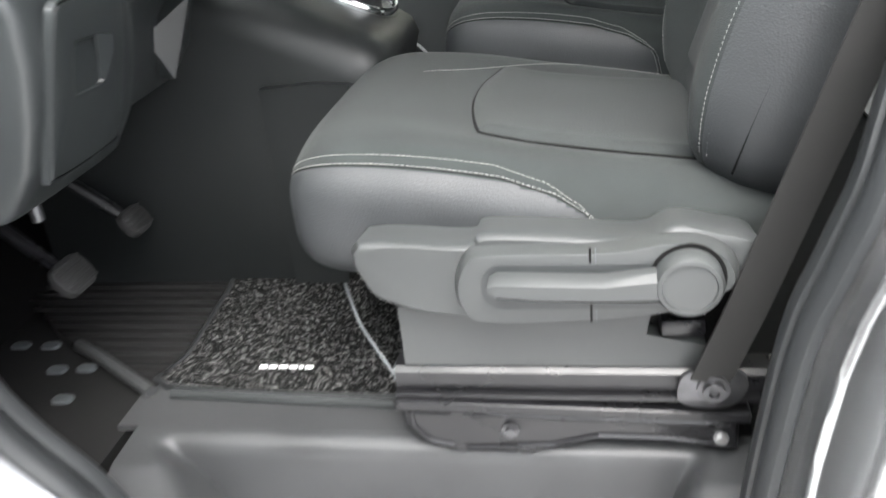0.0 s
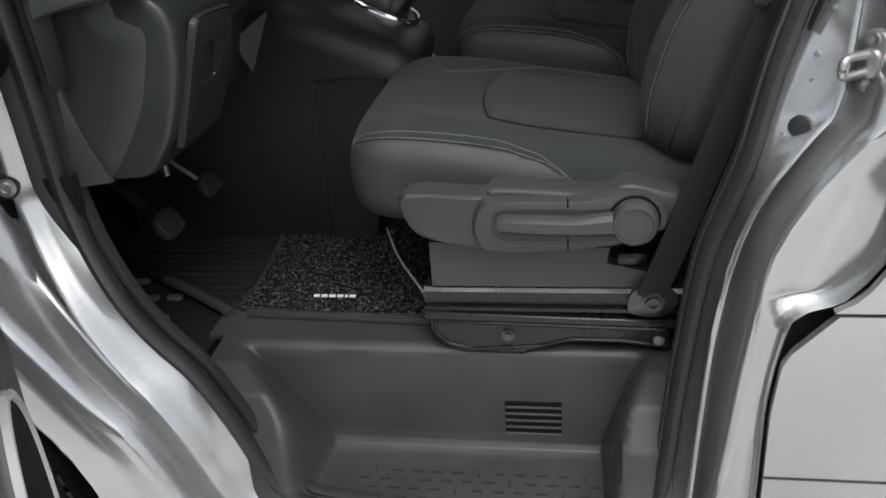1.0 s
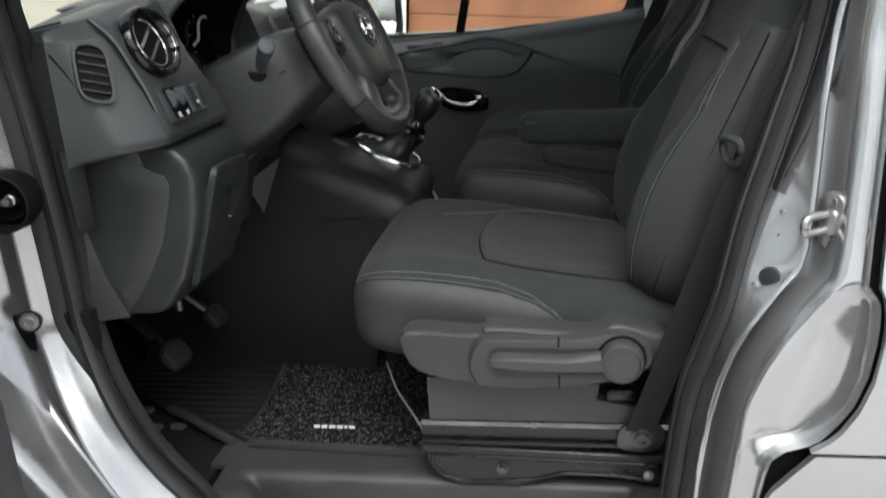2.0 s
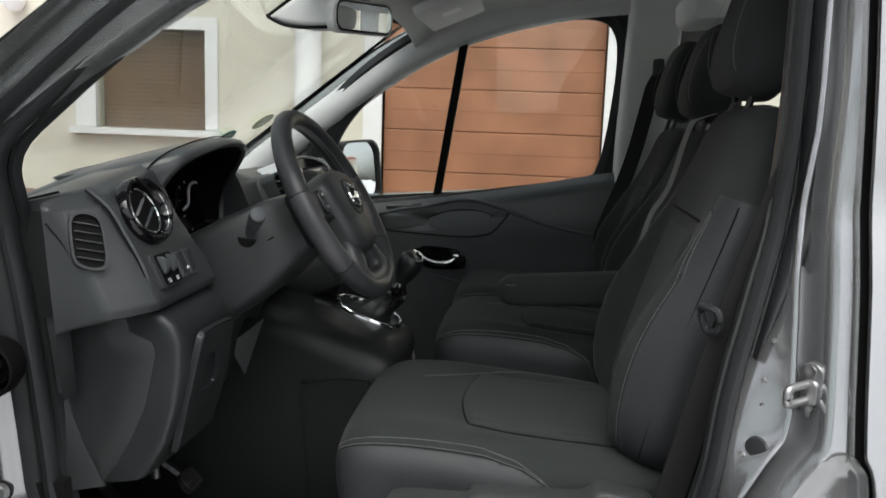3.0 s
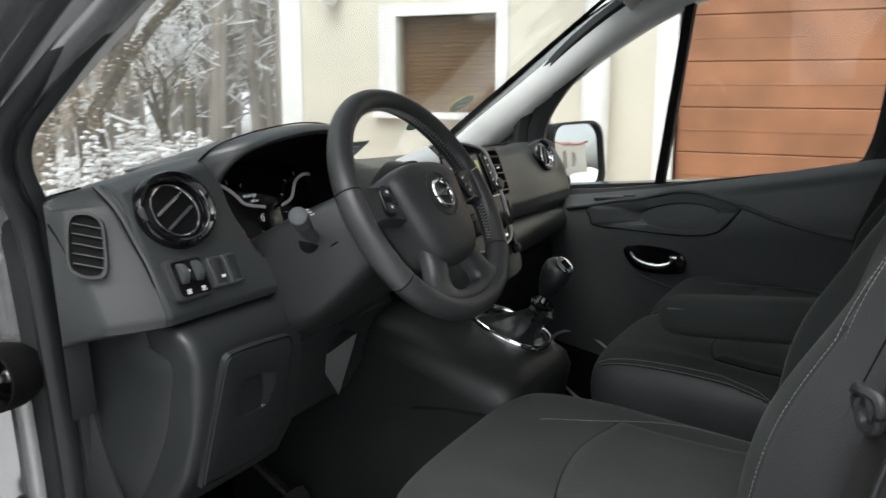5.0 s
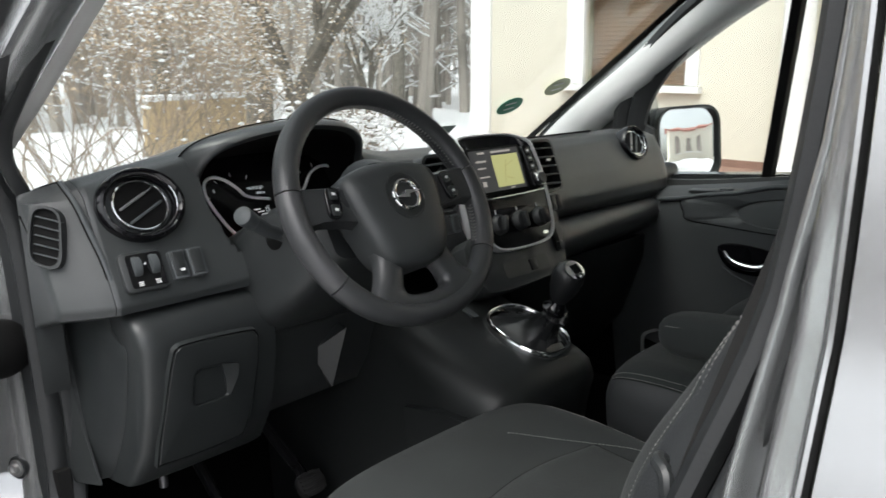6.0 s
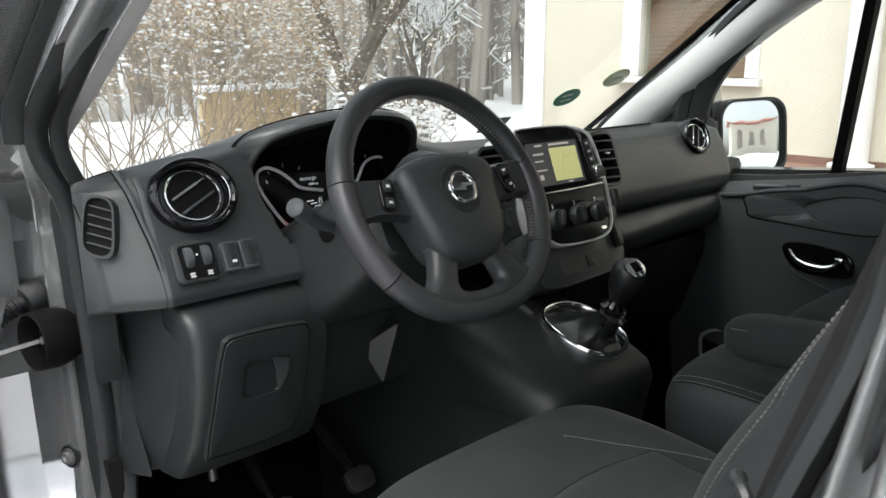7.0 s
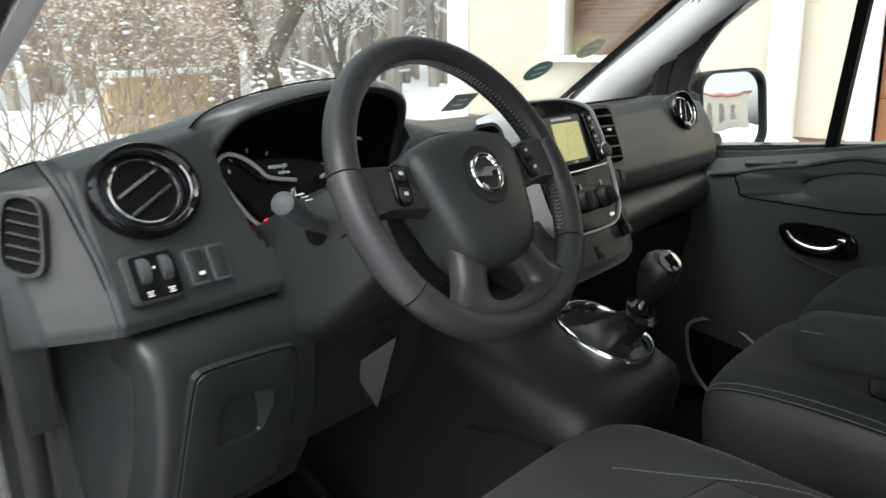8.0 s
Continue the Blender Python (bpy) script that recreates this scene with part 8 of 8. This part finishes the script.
for y in (4.6, 7.0, 9.4):
    vw = part("window", prism([(p.x, p.z) for p in [V3((y + 0.5 * math.cos(a), 0, 3.0 + 0.5 * math.sin(a))) for a in [math.pi * i / 10 for i in range(11)]] + [V3((y - 0.5, 0, 1.4)), V3((y + 0.5, 0, 1.4))]], "x", 15.93, 16.02), GREY_WOOD, villa, "tall arched window")
    part("balcony", box((15.7, y, 1.3), (0.6, 1.5, 0.12), 0.02), WHITE_TRIM, vw)
    rails = bmesh.new()
    for k in range(9):
        box((15.45, y - 0.7 + 0.175 * k, 1.75), (0.03, 0.03, 0.8), bm=rails)
    box((15.45, y, 2.15), (0.05, 1.5, 0.05), bm=rails)
    part("railing", rails, GREY_WOOD, vw)


# ---- trees and shrubs ----
def grow(bm, rng, start, d, length, r, depth, tips, bend=0.25, sides=6, up=0.08):
    """One limb with its side limbs; the ends are kept in tips."""
    pts, p, v, steps = [start], start.copy(), d.normalized(), 5
    for k in range(steps):
        v = (v + V3((rng.uniform(-bend, bend), rng.uniform(-bend, bend), rng.uniform(-bend, bend) + up))).normalized()
        p = p + v * (length / steps)
        pts.append(p.copy())
    r1 = r * (0.55 if depth else 0.35)
    tube(pts, lambda t: r + (r1 - r) * t, sides, bm=bm, up=(0.31, 0.17, 0.93))
    tips.append((pts, r))
    if depth:
        for k in range(rng.randint(2, 3) + (1 if depth < 3 else 0)):
            i = rng.randint(2, steps)
            q = pts[i]
            side = V3((rng.uniform(-1, 1), rng.uniform(-1, 1), rng.uniform(-0.1, 0.9))).normalized()
            grow(bm, rng, q, v * 0.7 + side, length * rng.uniform(0.55, 0.8), r1 * rng.uniform(0.6, 0.9), depth - 1, tips, bend * 1.1, max(3, sides - 1), up)


def snow_on(bm, tips, rng, share, most=0.03):
    """Ridges of snow lying along the upper side of limbs."""
    for pts, r in tips:
        for a, b in zip(pts, pts[1:]):
            if rng.random() < share and abs((b - a).normalized().z) < 0.8:
                h = min(max(r * 1.1, 0.010), most)
                lift = V3((0, 0, r * 0.8))
                tube([a + lift, a.lerp(b, 0.5) + lift + V3((0, 0, h * 0.4)), b + lift], h, 5, bm=bm, up=(0.3, 0.2, 0.9))


def tree(nm, label, base, height, r, seed, depth=4, share=0.25, lean=(0, 0, 1), trunk=0.35):
    rng = random.Random(seed)
    base = V3(base)
    t = thing(nm, base, label, "tree", "garden trees", m=LEVEL)
    bm, tips = bmesh.new(), []
    fork = base + V3(lean).normalized() * height * trunk
    tube(cr([base - V3((0, 0, 0.1)), base.lerp(fork, 0.5) + V3((0.05, 0.03, 0)), fork], 4), lambda q: r * (1.25 - 0.3 * q), 10, bm=bm, up=(1, 0.2, 0))
    limb_bm = bmesh.new()
    for k in range(4):
        a = 2 * math.pi * k / 4 + rng.uniform(-0.4, 0.4)
        grow(limb_bm, rng, fork - V3((0, 0, 0.1)), V3((0.6 * math.cos(a), 0.6 * math.sin(a), rng.uniform(0.7, 1.2))), height * rng.uniform(0.30, 0.42), r * 0.55, depth, tips, 0.22, 7)
    part("trunk", bm, BARK, t)
    part("crown", limb_bm, BARK, t, "bare winter limbs")
    sb = bmesh.new()
    snow_on(sb, tips, rng, share)
    tube([fork + V3((0, 0, -0.15)), fork + V3((0.03, -0.03, 0.25))], r * 0.5, 8, bm=sb, up=(1, 0, 0.2))
    part("snow", sb, SNOW, t, "fresh snow on the limbs")


def leaf_cluster(bm, rng, p, size):
    a = V3((rng.uniform(-1, 1), rng.uniform(-1, 1), rng.uniform(-1, 1))).normalized()
    b = a.cross(V3((rng.uniform(-1, 1), rng.uniform(-1, 1), rng.uniform(-1, 1)))).normalized()
    c = a.cross(b)
    vs = [bm.verts.new(p + a * size), bm.verts.new(p + b * size * 0.45), bm.verts.new(p - a * size), bm.verts.new(p - b * size * 0.45), bm.verts.new(p + c * size * 0.25)]
    for i in range(4):
        bm.faces.new((vs[i], vs[(i + 1) % 4], vs[4]))


def shrub(nm, label, base, height, spread, seed, stems=10, leaves=3200, snow=800, leaf=LEAF, flake=0.020, leaf_size=0.022, depth=4):
    rng = random.Random(seed)
    base = V3(base)
    t = thing(nm, base, label, "shrub", "shrubs by the drive", m=LEVEL)
    bm, tips = bmesh.new(), []
    for k in range(stems):
        a = 2 * math.pi * k / stems + rng.uniform(-0.3, 0.3)
        grow(bm, rng, base + V3((0.15 * math.cos(a), 0.15 * math.sin(a), -0.05)), V3((0.45 * math.cos(a) * spread, 0.45 * math.sin(a) * spread, 1)), height * rng.uniform(0.55, 0.75), 0.0115, depth, tips, 0.28, 5, 0.05)
    part("stems", bm, TWIG, t)
    lb, fb = bmesh.new(), bmesh.new()
    thin = [tp for tp in tips if tp[1] < 0.012] or tips
    for k in range(leaves):
        pts, r = thin[rng.randrange(len(thin))]
        p = pts[rng.randrange(1, len(pts))] + V3((rng.gauss(0, 0.05), rng.gauss(0, 0.05), rng.gauss(0, 0.04)))
        leaf_cluster(lb, rng, p, leaf_size * rng.uniform(0.6, 1.3))
    for k in range(snow):
        pts, r = thin[rng.randrange(len(thin))]
        p = pts[rng.randrange(2, len(pts))] + V3((0, 0, 0.01))
        s = flake * rng.uniform(0.5, 1.4)
        m = Matrix.Translation(p) @ Matrix.Rotation(rng.uniform(0, 3), 4, "Z") @ Matrix.Diagonal((s * 1.4, s, s * 0.6, 1))
        bmesh.ops.create_icosphere(fb, subdivisions=1, radius=1.0, matrix=m)
    part("crown", lb, leaf, t, "dry brown leaves")
    part("snow", fb, SNOW, t, "clumps of snow")


def along(dist, px, py, ex=0.57, ey=-0.36):
    """A place so far from the van's side in a level direction."""
    n = math.hypot(px, py)
    x, y = ex + px / n * dist, ey + py / n * dist
    return (x, y, ground_z(x, y))


tree("bare_tree", "forked bare tree with snow in its fork", along(13.5, -0.789, 0.614), 7.5, 0.20, 3, 4, 0.30, (0.02, 0, 1), 0.19)
tree("dark_tree", "dark trunked bare tree", along(18, -0.815, 0.58), 9.5, 0.24, 8, 3, 0.15, (0, 0, 1), 0.45)
tree("snowy_tree", "low spreading tree laden with snow", along(16.5, -0.735, 0.678), 3.8, 0.10, 21, 5, 0.75, (0, 0, 1), 0.30)
tree("bare_tree", "slender bare tree before the woods", along(24, -0.71, 0.70), 9.0, 0.16, 15, 3, 0.2, (0, 0, 1), 0.5)
tree("bare_tree", "slender bare tree before the woods", along(22, -0.87, 0.49), 9.0, 0.18, 16, 3, 0.2, (0, 0, 1), 0.5)
for k, (dist, dx, dy, h) in enumerate(((10.5, -0.905, 0.425, 3.4), (11.5, -0.885, 0.466, 3.3), (11, -0.93, 0.37, 3.6), (12.5, -0.86, 0.51, 3.2), (13, -0.84, 0.545, 3.0), (10, -0.955, 0.29, 3.6), (14.5, -0.82, 0.575, 2.6), (13.5, -0.915, 0.40, 4.6), (14.5, -0.875, 0.485, 4.4), (12, -0.975, 0.22, 4.4))):
    shrub("brown_shrub", "tall leggy shrub with dry brown leaves and snow", along(dist, dx, dy), h, 1.0, 40 + k)
for k, (dist, dx, dy) in enumerate(((8.0, -0.87, 0.49), (8.5, -0.845, 0.53), (7.6, -0.90, 0.435), (9.0, -0.80, 0.60), (9.6, -0.77, 0.64), (7.4, -0.925, 0.38), (10.2, -0.74, 0.67), (8.2, -0.95, 0.31))):
    shrub("low_shrub", "low bush half buried in snow", along(dist, dx, dy), 0.75, 1.6, 80 + k, 9, 500, 260, TWIG, 0.028, 0.02, 3)
rng = random.Random(7)
for k, (dist, dx, dy, s) in enumerate(((7.9, -0.858, 0.513, 0.34), (8.4, -0.845, 0.53, 0.26), (8.3, -0.815, 0.58, 0.24), (7.7, -0.888, 0.46, 0.28), (8.8, -0.79, 0.612, 0.3), (7.5, -0.915, 0.40, 0.36))):
    x, y, z = along(dist, dx, dy)
    mound = thing("snow_mound", (x, y, z), "rounded heap of snow on a bush", "snow", "snow heaps", m=LEVEL)
    bm = bmesh.new()
    bmesh.ops.create_icosphere(bm, subdivisions=4, radius=1.0)
    for v in bm.verts:
        q = 1 + 0.25 * noise.noise(v.co * 1.7 + V3((k * 3, 0, 0))) + 0.08 * noise.noise(v.co * 5)
        v.co = V3((x, y, z + 0.25)) + V3((v.co.x * s * 1.3 * q, v.co.y * s * 1.3 * q, v.co.z * s * 0.9 * q))
    part("heap", bm, SNOW, mound)
fence = thing("ochre_wall", along(19, -0.845, 0.535), "ochre garden wall behind the shrubs", "wall", m=LEVEL)
fx, fy, fz = along(19, -0.845, 0.535)
part("panel", box((fx, fy, fz + 0.55), (0.25, 3.0, 1.1), 0.02), OCHRE, fence)
part("coping", box((fx, fy, fz + 1.16), (0.4, 3.1, 0.12), 0.03), SNOW, fence)

# woods: many thin trunks with twigs, one mesh
bm, sb = bmesh.new(), bmesh.new()
rng = random.Random(11)
for k in range(560):
    a = rng.uniform(-0.28, 1.05)
    dist = rng.uniform(25, 62)
    x, y = 0.5 - dist * math.cos(a), -0.4 + dist * math.sin(a)
    if x > -7.2 and y > 6:
        continue
    z = ground_z(x, y)
    h, r = rng.uniform(7, 14), rng.uniform(0.06, 0.22)
    lean = V3((rng.uniform(-0.06, 0.06), rng.uniform(-0.06, 0.06), 1))
    b = V3((x, y, z - 0.2))
    tube([b, b + lean * h * 0.5, b + lean * h], lambda t: r * (1 - 0.75 * t), 6, bm=bm, up=(1, 0.2, 0))
    for j in range(16):
        q = b + lean * h * rng.uniform(0.06, 0.98)
        v = V3((rng.uniform(-1, 1), rng.uniform(-1, 1), rng.uniform(0.0, 0.9))).normalized() * rng.uniform(0.6, 2.2)
        tube([q, q + v * 0.5 + V3((0, 0, 0.1)), q + v], lambda t: r * 0.22 * (1 - 0.7 * t) + 0.006, 4, bm=bm, up=(0.31, 0.17, 0.93))
        for i in range(3):
            w = q + v * rng.uniform(0.3, 1)
            tube([w, w + V3((rng.uniform(-0.5, 0.5), rng.uniform(-0.5, 0.5), rng.uniform(-0.1, 0.6)))], 0.009, 3, bm=bm, up=(0.31, 0.17, 0.93))
        if rng.random() < 0.7:
            tube([q + V3((0, 0, 0.03)), q + v * 0.9 + V3((0, 0, 0.05))], 0.035, 4, bm=sb, up=(0.31, 0.17, 0.93))
woods = thing("woods", (-40, 20, 0), "bare grey winter woods with snow on the branches", "woods", kind="stuff", m=LEVEL)
part("trunks", bm, GREY_WOOD, woods, kind="stuff")
part("snow", sb, SNOW, woods, kind="stuff")
